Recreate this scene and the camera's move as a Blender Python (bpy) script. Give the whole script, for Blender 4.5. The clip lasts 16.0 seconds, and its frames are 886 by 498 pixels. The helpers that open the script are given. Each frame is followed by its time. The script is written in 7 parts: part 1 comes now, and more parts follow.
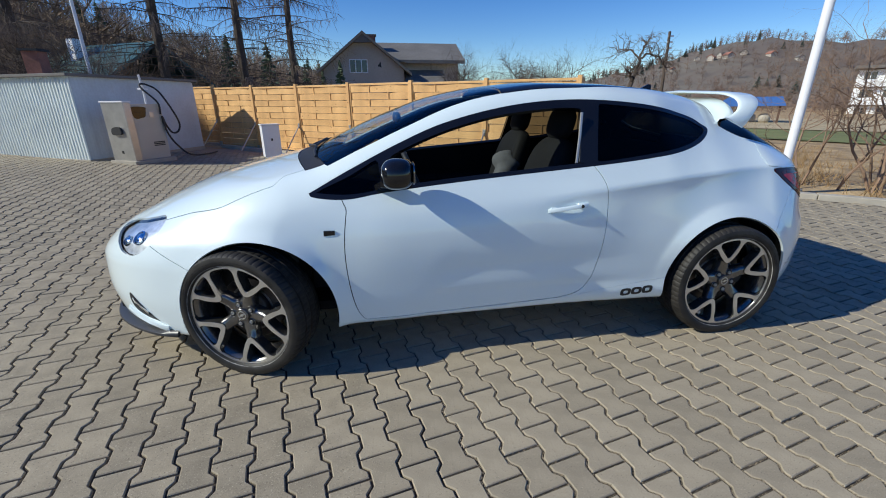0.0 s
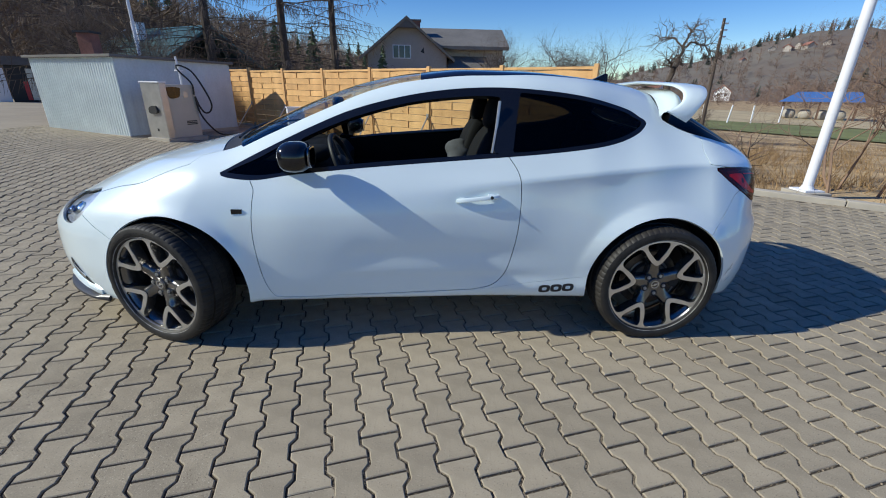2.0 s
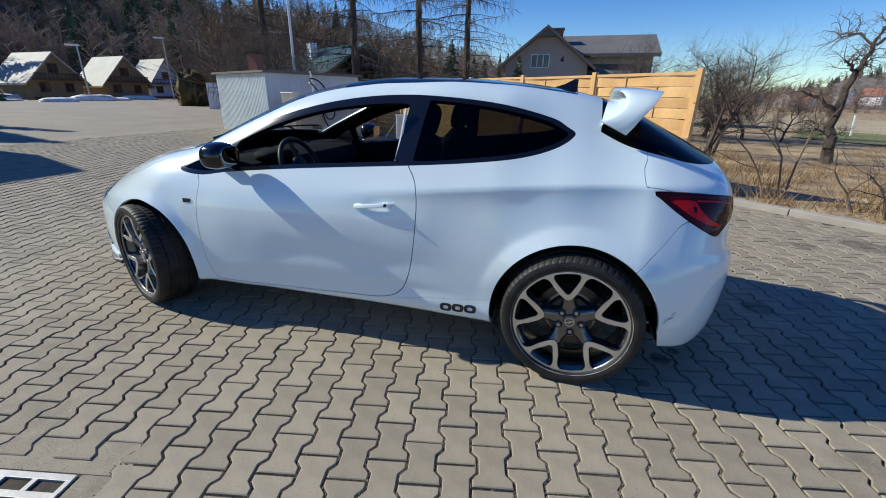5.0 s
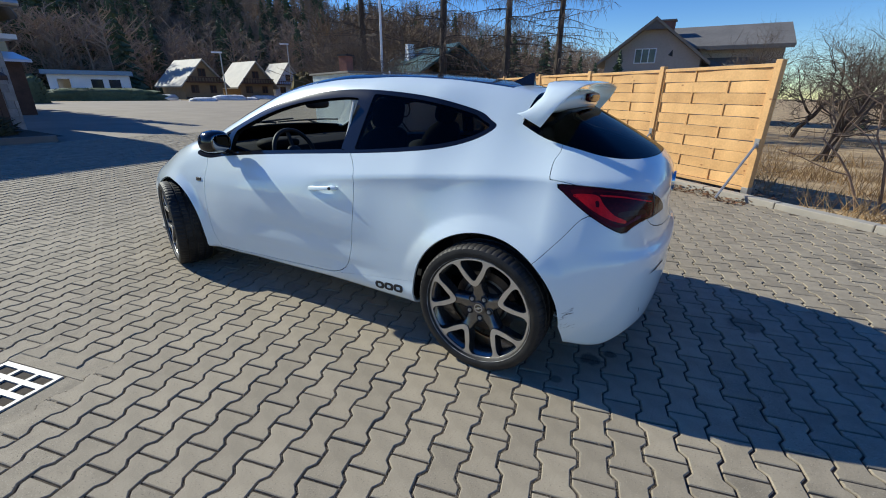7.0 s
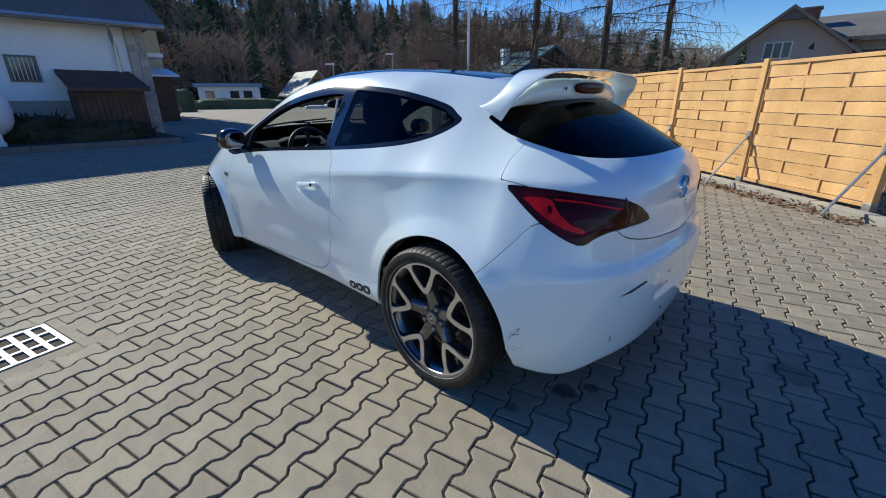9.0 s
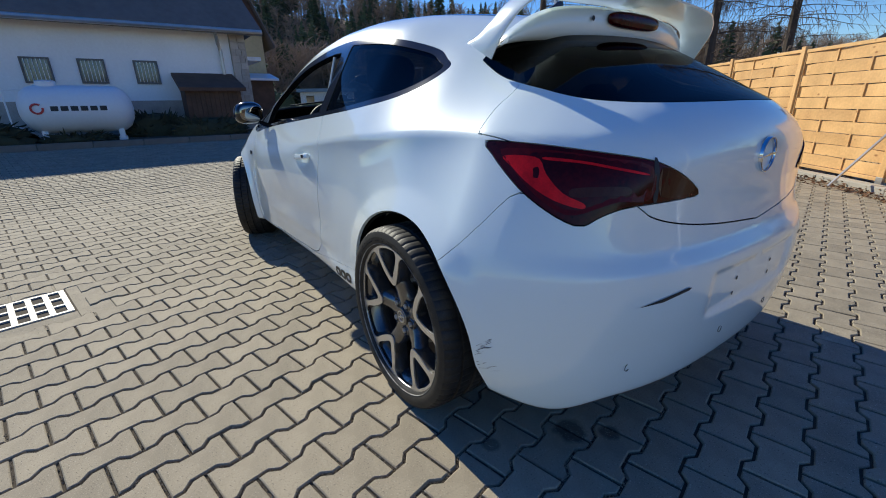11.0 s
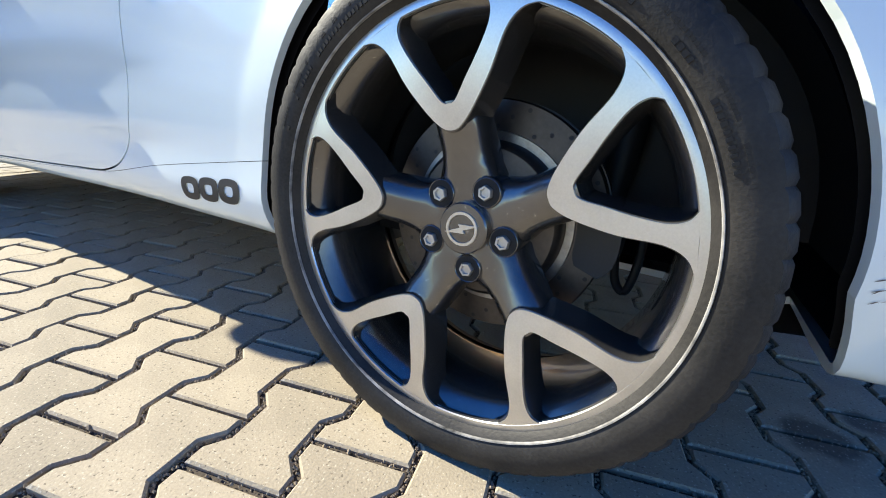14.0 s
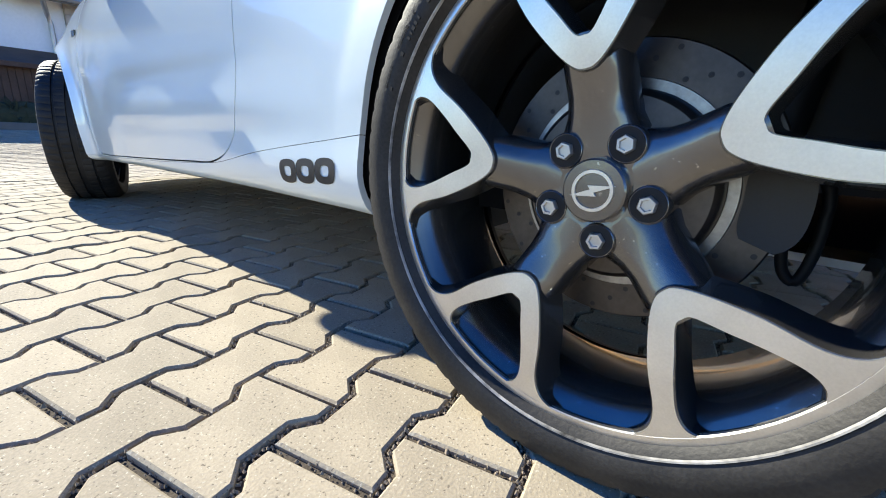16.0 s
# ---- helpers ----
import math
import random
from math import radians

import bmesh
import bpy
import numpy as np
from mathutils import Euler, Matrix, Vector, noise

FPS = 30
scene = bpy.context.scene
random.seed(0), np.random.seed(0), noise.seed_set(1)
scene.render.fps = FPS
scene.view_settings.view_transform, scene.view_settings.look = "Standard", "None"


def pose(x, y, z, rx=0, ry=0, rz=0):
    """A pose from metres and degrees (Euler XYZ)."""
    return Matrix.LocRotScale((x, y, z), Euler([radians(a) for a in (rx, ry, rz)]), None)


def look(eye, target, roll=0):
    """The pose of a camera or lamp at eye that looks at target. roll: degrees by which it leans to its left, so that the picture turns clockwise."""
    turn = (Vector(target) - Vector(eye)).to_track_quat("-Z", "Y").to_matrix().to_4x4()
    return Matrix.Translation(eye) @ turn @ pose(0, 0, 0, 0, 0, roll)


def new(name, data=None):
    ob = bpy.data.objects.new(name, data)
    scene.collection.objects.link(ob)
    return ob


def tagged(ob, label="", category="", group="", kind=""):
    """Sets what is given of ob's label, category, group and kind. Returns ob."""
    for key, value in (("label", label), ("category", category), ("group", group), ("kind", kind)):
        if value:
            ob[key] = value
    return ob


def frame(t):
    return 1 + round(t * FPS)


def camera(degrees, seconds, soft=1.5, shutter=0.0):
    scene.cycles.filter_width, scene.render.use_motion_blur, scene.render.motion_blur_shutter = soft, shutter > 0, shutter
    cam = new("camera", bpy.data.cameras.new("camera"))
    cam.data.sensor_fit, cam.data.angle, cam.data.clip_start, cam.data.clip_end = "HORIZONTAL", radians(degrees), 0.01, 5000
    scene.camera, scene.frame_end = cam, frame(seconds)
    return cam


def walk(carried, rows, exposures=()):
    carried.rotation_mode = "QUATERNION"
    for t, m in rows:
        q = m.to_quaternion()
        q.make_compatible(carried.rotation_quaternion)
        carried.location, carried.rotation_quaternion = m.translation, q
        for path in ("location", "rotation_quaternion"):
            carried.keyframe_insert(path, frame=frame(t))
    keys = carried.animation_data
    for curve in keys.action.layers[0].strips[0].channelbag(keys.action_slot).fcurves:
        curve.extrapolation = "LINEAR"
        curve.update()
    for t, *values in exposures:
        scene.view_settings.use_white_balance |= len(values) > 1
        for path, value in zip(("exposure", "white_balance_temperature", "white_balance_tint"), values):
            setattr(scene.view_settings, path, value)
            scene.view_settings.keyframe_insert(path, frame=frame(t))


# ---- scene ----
cam = camera(94.0, 16.0, 1.0)
PATH = [
    (0, (-0.652, -2.843, 1.345), (-0.366, -0.982, 0.671), -0.2),
    (0.5, (-0.524, -2.815, 1.357), (-0.25, -0.976, 0.621), 0.6),
    (1, (-0.377, -2.826, 1.356), (-0.161, -0.972, 0.638), 0.2),
    (1.5, (-0.137, -2.9, 1.355), (-0.071, -1.038, 0.626), 0.8),
    (2, (0.047, -2.922, 1.344), (0.136, -1.061, 0.618), 1.1),
    (2.5, (0.251, -2.869, 1.343), (0.232, -1.015, 0.594), 0.2),
    (3, (0.441, -2.848, 1.348), (0.346, -0.983, 0.632), -0.5),
    (3.5, (0.68, -2.87, 1.343), (0.435, -1.03, 0.598), 0.3),
    (4, (0.843, -2.822, 1.328), (0.54, -0.988, 0.591), 1.1),
    (4.5, (1.002, -2.752, 1.356), (0.639, -0.918, 0.646), 0.6),
    (5, (1.256, -2.731, 1.352), (0.721, -0.934, 0.654), 0.9),
    (5.2, (1.356, -2.731, 1.348), (0.789, -0.956, 0.621), 1.2),
    (7.3, (2.182, -2.487, 1.332), (1.19, -0.896, 0.637), 0.9),
    (7.5, (2.223, -2.445, 1.322), (1.197, -0.871, 0.637), 1.3),
    (8, (2.318, -2.331, 1.323), (1.225, -0.803, 0.636), 0.7),
    (8.5, (2.443, -2.214, 1.315), (1.272, -0.749, 0.621), -0.0),
    (8.7, (2.52, -2.15, 1.303), (1.299, -0.724, 0.613), -0.1),
    (10.8, (2.575, -1.546, 1.09), (1.038, -0.455, 0.422), -1.5),
    (11, (2.542, -1.512, 1.064), (0.995, -0.433, 0.4), -1.0),
    (11.5, (2.358, -1.482, 0.936), (0.908, -0.291, 0.245), -0.1),
    (12, (2.120, -1.509, 0.845), (0.860, -0.131, 0.127), 0.0),
    (12.5, (1.941, -1.462, 0.749), (0.718, -0.070, -0.003), 0.7),
    (13, (1.793, -1.402, 0.660), (0.686, 0.053, -0.149), 0.4),
    (13.5, (1.665, -1.377, 0.549), (0.699, 0.201, -0.212), 2.4),
    (14, (1.581, -1.338, 0.458), (0.651, 0.336, -0.118), 3.8),
    (14.5, (1.535, -1.316, 0.402), (0.588, 0.363, -0.134), 4.2),
    (15, (1.522, -1.312, 0.380), (0.503, 0.324, -0.155), 4.1),
    (15.5, (1.515, -1.312, 0.377), (0.387, 0.248, -0.164), 2.4),
    (16, (1.509, -1.317, 0.380), (0.284, 0.175, -0.143), 2.2),
]
EXPOSURES = [(0, 0.02, 5950, 2), (5, 0.12, 5950, 2), (8.7, 0.14, 5950, 1), (11, 0.2, 6300, 2), (12, 0.32, 6400, 2), (13, 0.72, 6720, 4), (13.5, 1.05, 6750, 4), (14.0, 1.28, 6450, 3), (14.5, 1.40, 6330, 3), (16, 1.26, 6250, 3)]
walk(cam, [(t, look(eye, target, roll)) for t, eye, target, roll in PATH], EXPOSURES)
# ---- light ----
SUN_WAY = Vector((1.45, 0.105, -1.0)).normalized()
world = bpy.data.worlds.new("world")
scene.world = world
world.use_nodes = True
wn = world.node_tree.nodes
sky = wn.new("ShaderNodeTexSky")
sky.sky_type, sky.sun_disc = "NISHITA", False
sky.sun_elevation = math.asin(-SUN_WAY.z)
sky.sun_rotation = math.atan2(-SUN_WAY.x, -SUN_WAY.y)
sky.air_density, sky.dust_density, sky.ozone_density, sky.altitude = 1.0, 0.0, 3.0, 300
wn["Background"].inputs["Strength"].default_value = 0.121
deep = wn.new("ShaderNodeHueSaturation")
deep.inputs["Saturation"].default_value = 1.34
deep.inputs["Hue"].default_value = 0.519
world.node_tree.links.new(sky.outputs[0], deep.inputs["Color"])
world.node_tree.links.new(deep.outputs[0], wn["Background"].inputs["Color"])
sun = new("sun", bpy.data.lights.new("sun", "SUN"))
sun.data.energy, sun.data.angle, sun.data.color = 5.0, radians(0.55), (1.0, 0.91, 0.77)
sun.matrix_world = look((-30, 0, 20), Vector((-30, 0, 20)) + SUN_WAY)
# ---- materials ----
def mat(name, base, rough=0.6, metal=0.0, var=0.12, scale=6.0, fine=60.0, bump=0.15, coat=0.0, spec=0.5, obj=0.0, island=0.0, hue=None, dist=0.004, grain=0.5):
    """A surface with variation at two scales and a fine relief; obj / island: how much single pieces differ."""
    m = bpy.data.materials.new(name)
    m.use_nodes = True
    nt = m.node_tree
    n, l = nt.nodes, nt.links
    b = n["Principled BSDF"]
    tc = n.new("ShaderNodeTexCoord")
    big, small = n.new("ShaderNodeTexNoise"), n.new("ShaderNodeTexNoise")
    big.inputs["Scale"].default_value, small.inputs["Scale"].default_value = scale, fine
    big.inputs["Detail"].default_value, small.inputs["Detail"].default_value = 6, 3
    l.new(tc.outputs["Object"], big.inputs["Vector"])
    l.new(tc.outputs["Object"], small.inputs["Vector"])
    add = n.new("ShaderNodeMath")
    add.operation = "MULTIPLY_ADD"
    l.new(small.outputs["Fac"], add.inputs[0])
    add.inputs[1].default_value = grain
    l.new(big.outputs["Fac"], add.inputs[2])
    last = add.outputs[0]
    for amount, node, out in ((obj, "ShaderNodeObjectInfo", "Random"), (island, "ShaderNodeNewGeometry", "Random Per Island")):
        if amount:
            info, mix = n.new(node), n.new("ShaderNodeMath")
            mix.operation = "MULTIPLY_ADD"
            l.new(info.outputs[out], mix.inputs[0])
            mix.inputs[1].default_value = amount
            l.new(last, mix.inputs[2])
            last = mix.outputs[0]
    ramp = n.new("ShaderNodeMapRange")
    ramp.inputs["From Min"].default_value = 0.2 + 0.5 * grain
    ramp.inputs["From Max"].default_value = 0.8 + 0.5 * grain + obj + island
    l.new(last, ramp.inputs["Value"])
    mixc = n.new("ShaderNodeMix")
    mixc.data_type = "RGBA"
    lo = [c * (1 - var) for c in base]
    hi = [min(1, c * (1 + var)) for c in (hue or base)]
    mixc.inputs[6].default_value, mixc.inputs[7].default_value = (*lo, 1), (*hi, 1)
    l.new(ramp.outputs[0], mixc.inputs[0])
    l.new(mixc.outputs[2], b.inputs["Base Color"])
    b.inputs["Roughness"].default_value, b.inputs["Metallic"].default_value = rough, metal
    b.inputs["Specular IOR Level"].default_value = spec
    if coat:
        b.inputs["Coat Weight"].default_value, b.inputs["Coat Roughness"].default_value = coat, 0.03
    if bump:
        bp = n.new("ShaderNodeBump")
        bp.inputs["Strength"].default_value, bp.inputs["Distance"].default_value = bump, dist
        l.new(small.outputs["Fac"], bp.inputs["Height"])
        l.new(bp.outputs[0], b.inputs["Normal"])
    return m


def fleck(m, scale, low, high, dark, light):
    """Small dark pits and light grains scattered over a surface."""
    nt = m.node_tree
    n, l = nt.nodes, nt.links
    b = n["Principled BSDF"]
    was = b.inputs["Base Color"].links[0].from_socket
    tc = n.new("ShaderNodeTexCoord")
    for k, (edge, side, value) in enumerate(((low, -1, dark), (high, 1, light))):
        noise, step, mix = n.new("ShaderNodeTexNoise"), n.new("ShaderNodeMapRange"), n.new("ShaderNodeMix")
        noise.inputs["Scale"].default_value, noise.inputs["Detail"].default_value = scale * (1 + 0.3 * k), 2
        l.new(tc.outputs["Object"], noise.inputs["Vector"])
        step.inputs["From Min"].default_value, step.inputs["From Max"].default_value = edge, edge + 0.05 * side
        l.new(noise.outputs["Fac"], step.inputs["Value"])
        mix.data_type = "RGBA"
        l.new(step.outputs[0], mix.inputs[0])
        l.new(was, mix.inputs[6])
        mix.inputs[7].default_value = (*value, 1)
        was = mix.outputs[2]
    l.new(was, b.inputs["Base Color"])


def glass(name, tint, rough=0.0, sheen=0.05, edge=0.85):
    """A thin pane: a tinted see-through sheet with a mirror sheen."""
    m = bpy.data.materials.new(name)
    m.use_nodes = True
    n, l = m.node_tree.nodes, m.node_tree.links
    out = n["Material Output"]
    n.remove(n["Principled BSDF"])
    tr, gl, mx, lw = n.new("ShaderNodeBsdfTransparent"), n.new("ShaderNodeBsdfGlossy"), n.new("ShaderNodeMixShader"), n.new("ShaderNodeLayerWeight")
    pw, sc = n.new("ShaderNodeMath"), n.new("ShaderNodeMath")
    pw.operation, sc.operation = "POWER", "MULTIPLY_ADD"
    pw.inputs[1].default_value, sc.inputs[1].default_value, sc.inputs[2].default_value = 4.0, edge, sheen
    tr.inputs[0].default_value = (*tint, 1)
    gl.inputs["Roughness"].default_value = rough
    lw.inputs["Blend"].default_value = 0.5
    l.new(lw.outputs["Facing"], pw.inputs[0])
    l.new(pw.outputs[0], sc.inputs[0])
    l.new(sc.outputs[0], mx.inputs[0])
    l.new(tr.outputs[0], mx.inputs[1])
    l.new(gl.outputs[0], mx.inputs[2])
    l.new(mx.outputs[0], out.inputs[0])
    return m


M_PAINT = mat("white_paint", (0.752, 0.838, 0.848), rough=0.28, var=0.015, scale=3, fine=900, bump=0.0, coat=1.0)
M_BLACKGLOSS = mat("black_gloss", (0.008, 0.008, 0.009), rough=0.14, var=0.1, bump=0.0, coat=0.5, spec=0.35)
M_PLASTIC = mat("black_plastic", (0.018, 0.018, 0.02), rough=0.55, var=0.2, fine=300, bump=0.08)
M_SATIN = mat("satin_black", (0.03, 0.03, 0.033), rough=0.38, var=0.2, fine=200, bump=0.03)
M_INTERIOR = mat("cabin_trim", (0.008, 0.008, 0.0085), spec=0.2, rough=0.8, var=0.25, fine=200, bump=0.1)
M_LENS = glass("lamp_lens", (0.90, 0.93, 0.97), sheen=0.06)
M_MIRROR = mat("mirror_glass", (0.20, 0.20, 0.21), rough=0.02, metal=1.0, var=0.02, bump=0.0)
M_SCUFF = mat("scuffed_rubber", (0.10, 0.095, 0.09), rough=0.8, var=0.9, scale=25, fine=90, bump=0.2, hue=(0.26, 0.25, 0.235))
M_SIDEWALL = mat("sidewall_marks", (0.008, 0.008, 0.008), rough=0.8, var=0.3, bump=0.0)
M_RUBBER = mat("tyre_rubber", (0.009, 0.0087, 0.0085), spec=0.35, rough=0.58, var=0.35, scale=11, fine=220, bump=0.25, dist=0.002, hue=(0.030, 0.027, 0.024))
M_BORE = mat("bolt_bore", (0.01, 0.01, 0.01), rough=0.8, var=0.2, bump=0.0)
M_RIM = mat("dark_grey_wheel", (0.150, 0.145, 0.141), rough=0.27, metal=0.85, var=0.2, scale=18, fine=300, bump=0.03, coat=0.6, dist=0.001)
M_CUT = mat("machined_alloy", (0.68, 0.67, 0.655), rough=0.30, metal=0.9, var=0.12, scale=20, fine=400, bump=0.04, dist=0.001)
M_SCUFFDARK = mat("scraped_paint", (0.10, 0.09, 0.085), rough=0.8, var=0.3, bump=0.0)
M_DISC = mat("brake_disc", (0.095, 0.084, 0.077), rough=0.42, metal=0.9, var=0.25, scale=12, fine=150, bump=0.05)
M_DISCBRIGHT = mat("disc_band", (0.34, 0.33, 0.32), rough=0.35, metal=0.9, var=0.3, scale=40, fine=200, bump=0.05)
M_CHROME = mat("chrome", (0.75, 0.76, 0.78), rough=0.08, metal=1.0, var=0.05, bump=0.0)
M_GLASS_DARK = glass("privacy_glass", (0.15, 0.16, 0.155), sheen=0.012, edge=0.55)
M_GLASS_REAR = glass("dark_rear_glass", (0.05, 0.053, 0.055), sheen=0.012, edge=0.45)
M_GLASS = glass("clear_glass", (0.82, 0.87, 0.85))
M_PAVER = mat("concrete_paver", (0.312, 0.262, 0.186), rough=0.85, var=0.46, scale=9, fine=260, bump=0.5, obj=0.35, island=0.35, dist=0.0018, grain=0.9)
# dark oil spots soaked into the paving behind the car
def stain(material, spots):
    n, l = material.node_tree.nodes, material.node_tree.links
    b = n["Principled BSDF"]
    old = b.inputs["Base Color"].links[0].from_socket
    geo, nz = n.new("ShaderNodeNewGeometry"), n.new("ShaderNodeTexNoise")
    nz.inputs["Scale"].default_value = 22
    l.new(geo.outputs["Position"], nz.inputs["Vector"])
    for x, y, r, dark in spots:
        d, ad, mr, mx = n.new("ShaderNodeVectorMath"), n.new("ShaderNodeMath"), n.new("ShaderNodeMapRange"), n.new("ShaderNodeMix")
        d.operation, ad.operation, mx.data_type, mx.blend_type = "DISTANCE", "MULTIPLY_ADD", "RGBA", "MULTIPLY"
        d.inputs[1].default_value = (x, y, 0)
        l.new(geo.outputs["Position"], d.inputs[0])
        l.new(nz.outputs["Fac"], ad.inputs[0])
        ad.inputs[1].default_value = r * 0.9
        l.new(d.outputs["Value"], ad.inputs[2])
        mr.inputs["From Min"].default_value, mr.inputs["From Max"].default_value = r * 1.2, r * 1.6
        mr.inputs["To Min"].default_value, mr.inputs["To Max"].default_value = 1.0 - dark, 1.0
        l.new(ad.outputs[0], mr.inputs["Value"])
        mx.inputs[0].default_value = 1.0
        l.new(old, mx.inputs[6])
        l.new(mr.outputs[0], mx.inputs[7])
        old = mx.outputs[2]
    l.new(old, b.inputs["Base Color"])


stain(M_PAVER, [(1.86, -0.52, 0.055, 0.65), (1.95, -0.42, 0.035, 0.6), (2.62, 0.35, 0.10, 0.45), (1.75, -0.78, 0.03, 0.5), (4.2, 2.2, 0.22, 0.45), (3.6, 2.0, 0.12, 0.35)])
fleck(M_PAVER, 150, 0.365, 0.635, (0.15, 0.12, 0.085), (0.46, 0.41, 0.31))
fleck(M_RIM, 120, 0.27, 0.69, (0.08, 0.075, 0.07), (0.42, 0.40, 0.38))
M_JOINT = mat("joint_sand", (0.066, 0.051, 0.036), rough=0.95, var=0.4, scale=20, fine=200, bump=0.6)
M_GRIT = mat("joint_grit", (0.25, 0.20, 0.14), rough=0.95, var=0.6, scale=60, fine=400, bump=0.0, island=0.6)
M_YARD = mat("yard_paving", (0.29, 0.245, 0.185), rough=0.88, var=0.18, scale=0.8, fine=9, bump=0.3, dist=0.01)
M_KERB = mat("kerb_concrete", (0.40, 0.36, 0.295), rough=0.85, var=0.2, scale=4, fine=160, bump=0.4, obj=0.2)
M_EDGING = mat("dark_edging", (0.17, 0.15, 0.13), rough=0.85, var=0.3, scale=4, fine=120, bump=0.4, obj=0.2)
M_EARTH = mat("dry_grass_earth", (0.22, 0.135, 0.07), rough=0.95, var=0.55, scale=1.3, fine=16, bump=0.9, hue=(0.42, 0.30, 0.155), dist=0.05)
M_FENCE = mat("pine_fence", (0.61, 0.325, 0.115), rough=0.6, var=0.25, scale=3, fine=40, bump=0.2, obj=0.25, hue=(0.74, 0.45, 0.18))
def knotty(m, colour):
    """Small dark knots, scattered over boards; each board has its own."""
    n, l = m.node_tree.nodes, m.node_tree.links
    b = n["Principled BSDF"]
    was = b.inputs["Base Color"].links[0].from_socket
    tc, info, add, sc, vor, ring, mix = (n.new(k) for k in ("ShaderNodeTexCoord", "ShaderNodeObjectInfo", "ShaderNodeVectorMath", "ShaderNodeMapping", "ShaderNodeTexVoronoi", "ShaderNodeMapRange", "ShaderNodeMix"))
    mult = n.new("ShaderNodeMath")
    mult.operation = "MULTIPLY"
    mult.inputs[1].default_value = 37.0
    l.new(info.outputs["Random"], mult.inputs[0])
    l.new(tc.outputs["Object"], add.inputs[0])
    l.new(mult.outputs[0], add.inputs[1])
    sc.inputs["Scale"].default_value = (1.0, 0.3, 1.6)
    l.new(add.outputs[0], sc.inputs["Vector"])
    l.new(sc.outputs[0], vor.inputs["Vector"])
    vor.inputs["Scale"].default_value = 4.2
    ring.inputs["From Min"].default_value, ring.inputs["From Max"].default_value = 0.05, 0.12
    ring.inputs["To Min"].default_value, ring.inputs["To Max"].default_value = 0.85, 0.0
    l.new(vor.outputs["Distance"], ring.inputs["Value"])
    mix.data_type = "RGBA"
    l.new(ring.outputs[0], mix.inputs[0])
    l.new(was, mix.inputs[6])
    mix.inputs[7].default_value = (*colour, 1)
    l.new(mix.outputs[2], b.inputs["Base Color"])


knotty(M_FENCE, (0.26, 0.095, 0.025))
M_TIN = mat("galvanised_sheet", (0.80, 0.85, 0.80), rough=0.45, metal=0.0, var=0.12, scale=2, fine=30, bump=0.05)
M_WALL = mat("house_render", (0.42, 0.37, 0.32), rough=0.9, var=0.15, scale=0.5, fine=8, bump=0.2)
M_WALLWHITE = mat("white_render", (0.88, 0.88, 0.88), rough=0.85, var=0.08, scale=0.7, fine=15, bump=0.15)
M_ROOF = mat("grey_roofing", (0.15, 0.14, 0.13), rough=0.8, var=0.25, scale=0.6, fine=6, bump=0.3)
M_GREENROOF = mat("green_metal_roof", (0.035, 0.09, 0.085), rough=0.45, var=0.25, scale=0.6, fine=6, bump=0.1)
M_BARK = mat("bark", (0.085, 0.065, 0.05), rough=0.95, var=0.4, scale=3, fine=40, bump=0.6, dist=0.02)
M_TWIG = mat("bare_twigs", (0.15, 0.112, 0.085), rough=0.95, var=0.4, scale=0.6, fine=6, bump=0.0)
M_SAPLING = mat("sapling_bark", (0.25, 0.165, 0.11), rough=0.9, var=0.3, scale=4, fine=60, bump=0.2)
M_CONIFER = mat("conifer_needles", (0.09, 0.12, 0.065), rough=0.9, var=0.4, scale=0.5, fine=5, bump=0.0)
M_WOODS = mat("woods_twigs", (0.29, 0.215, 0.155), rough=1.0, var=0.4, scale=0.05, fine=0.6, bump=0.0)
M_THICKET = mat("thicket_twigs", (0.20, 0.14, 0.09), rough=1.0, var=0.45, scale=0.3, fine=3, bump=0.0)
M_STUBBLE = mat("stubble_field", (0.42, 0.33, 0.19), rough=0.95, var=0.3, scale=0.4, fine=5, bump=0.2, dist=0.03)
M_HILL = mat("wooded_hill", (0.18, 0.14, 0.105), rough=1.0, var=0.5, scale=0.06, fine=0.6, bump=0.0, hue=(0.26, 0.19, 0.14))
M_WHITEPOLE = mat("white_enamel", (0.78, 0.78, 0.8), rough=0.35, var=0.06, fine=60, bump=0.05)
M_STEEL = mat("brushed_steel", (0.5, 0.49, 0.47), rough=0.4, metal=0.8, var=0.15, scale=4, fine=80, bump=0.05)
M_PUMP = mat("beige_enamel", (0.50, 0.45, 0.37), rough=0.45, var=0.1, scale=1.5, fine=40, bump=0.03)
M_CLOTH = mat("grey_cloth", (0.09, 0.092, 0.095), rough=0.9, var=0.2, scale=20, fine=300, bump=0.2)
M_SNOW = mat("old_snow", (0.78, 0.80, 0.83), rough=0.8, var=0.3, scale=1.5, fine=10, bump=0.5, dist=0.05)
M_WOODDARK = mat("dark_timber", (0.10, 0.055, 0.035), rough=0.8, var=0.35, scale=3, fine=30, bump=0.4)
M_LOG = mat("pale_timber", (0.30, 0.215, 0.12), rough=0.8, var=0.2, scale=2, fine=20, bump=0.2)
M_TAIL = mat("tail_lamp_red", (0.010, 0.0010, 0.0010), rough=0.14, var=0.5, scale=9, fine=90, bump=0.0, spec=0.22, hue=(0.05, 0.0015, 0.002))
M_HEAD = mat("headlamp_lens", (0.88, 0.88, 0.88), rough=0.34, metal=0.6, var=0.5, scale=14, fine=60, bump=0.0, coat=1.0)
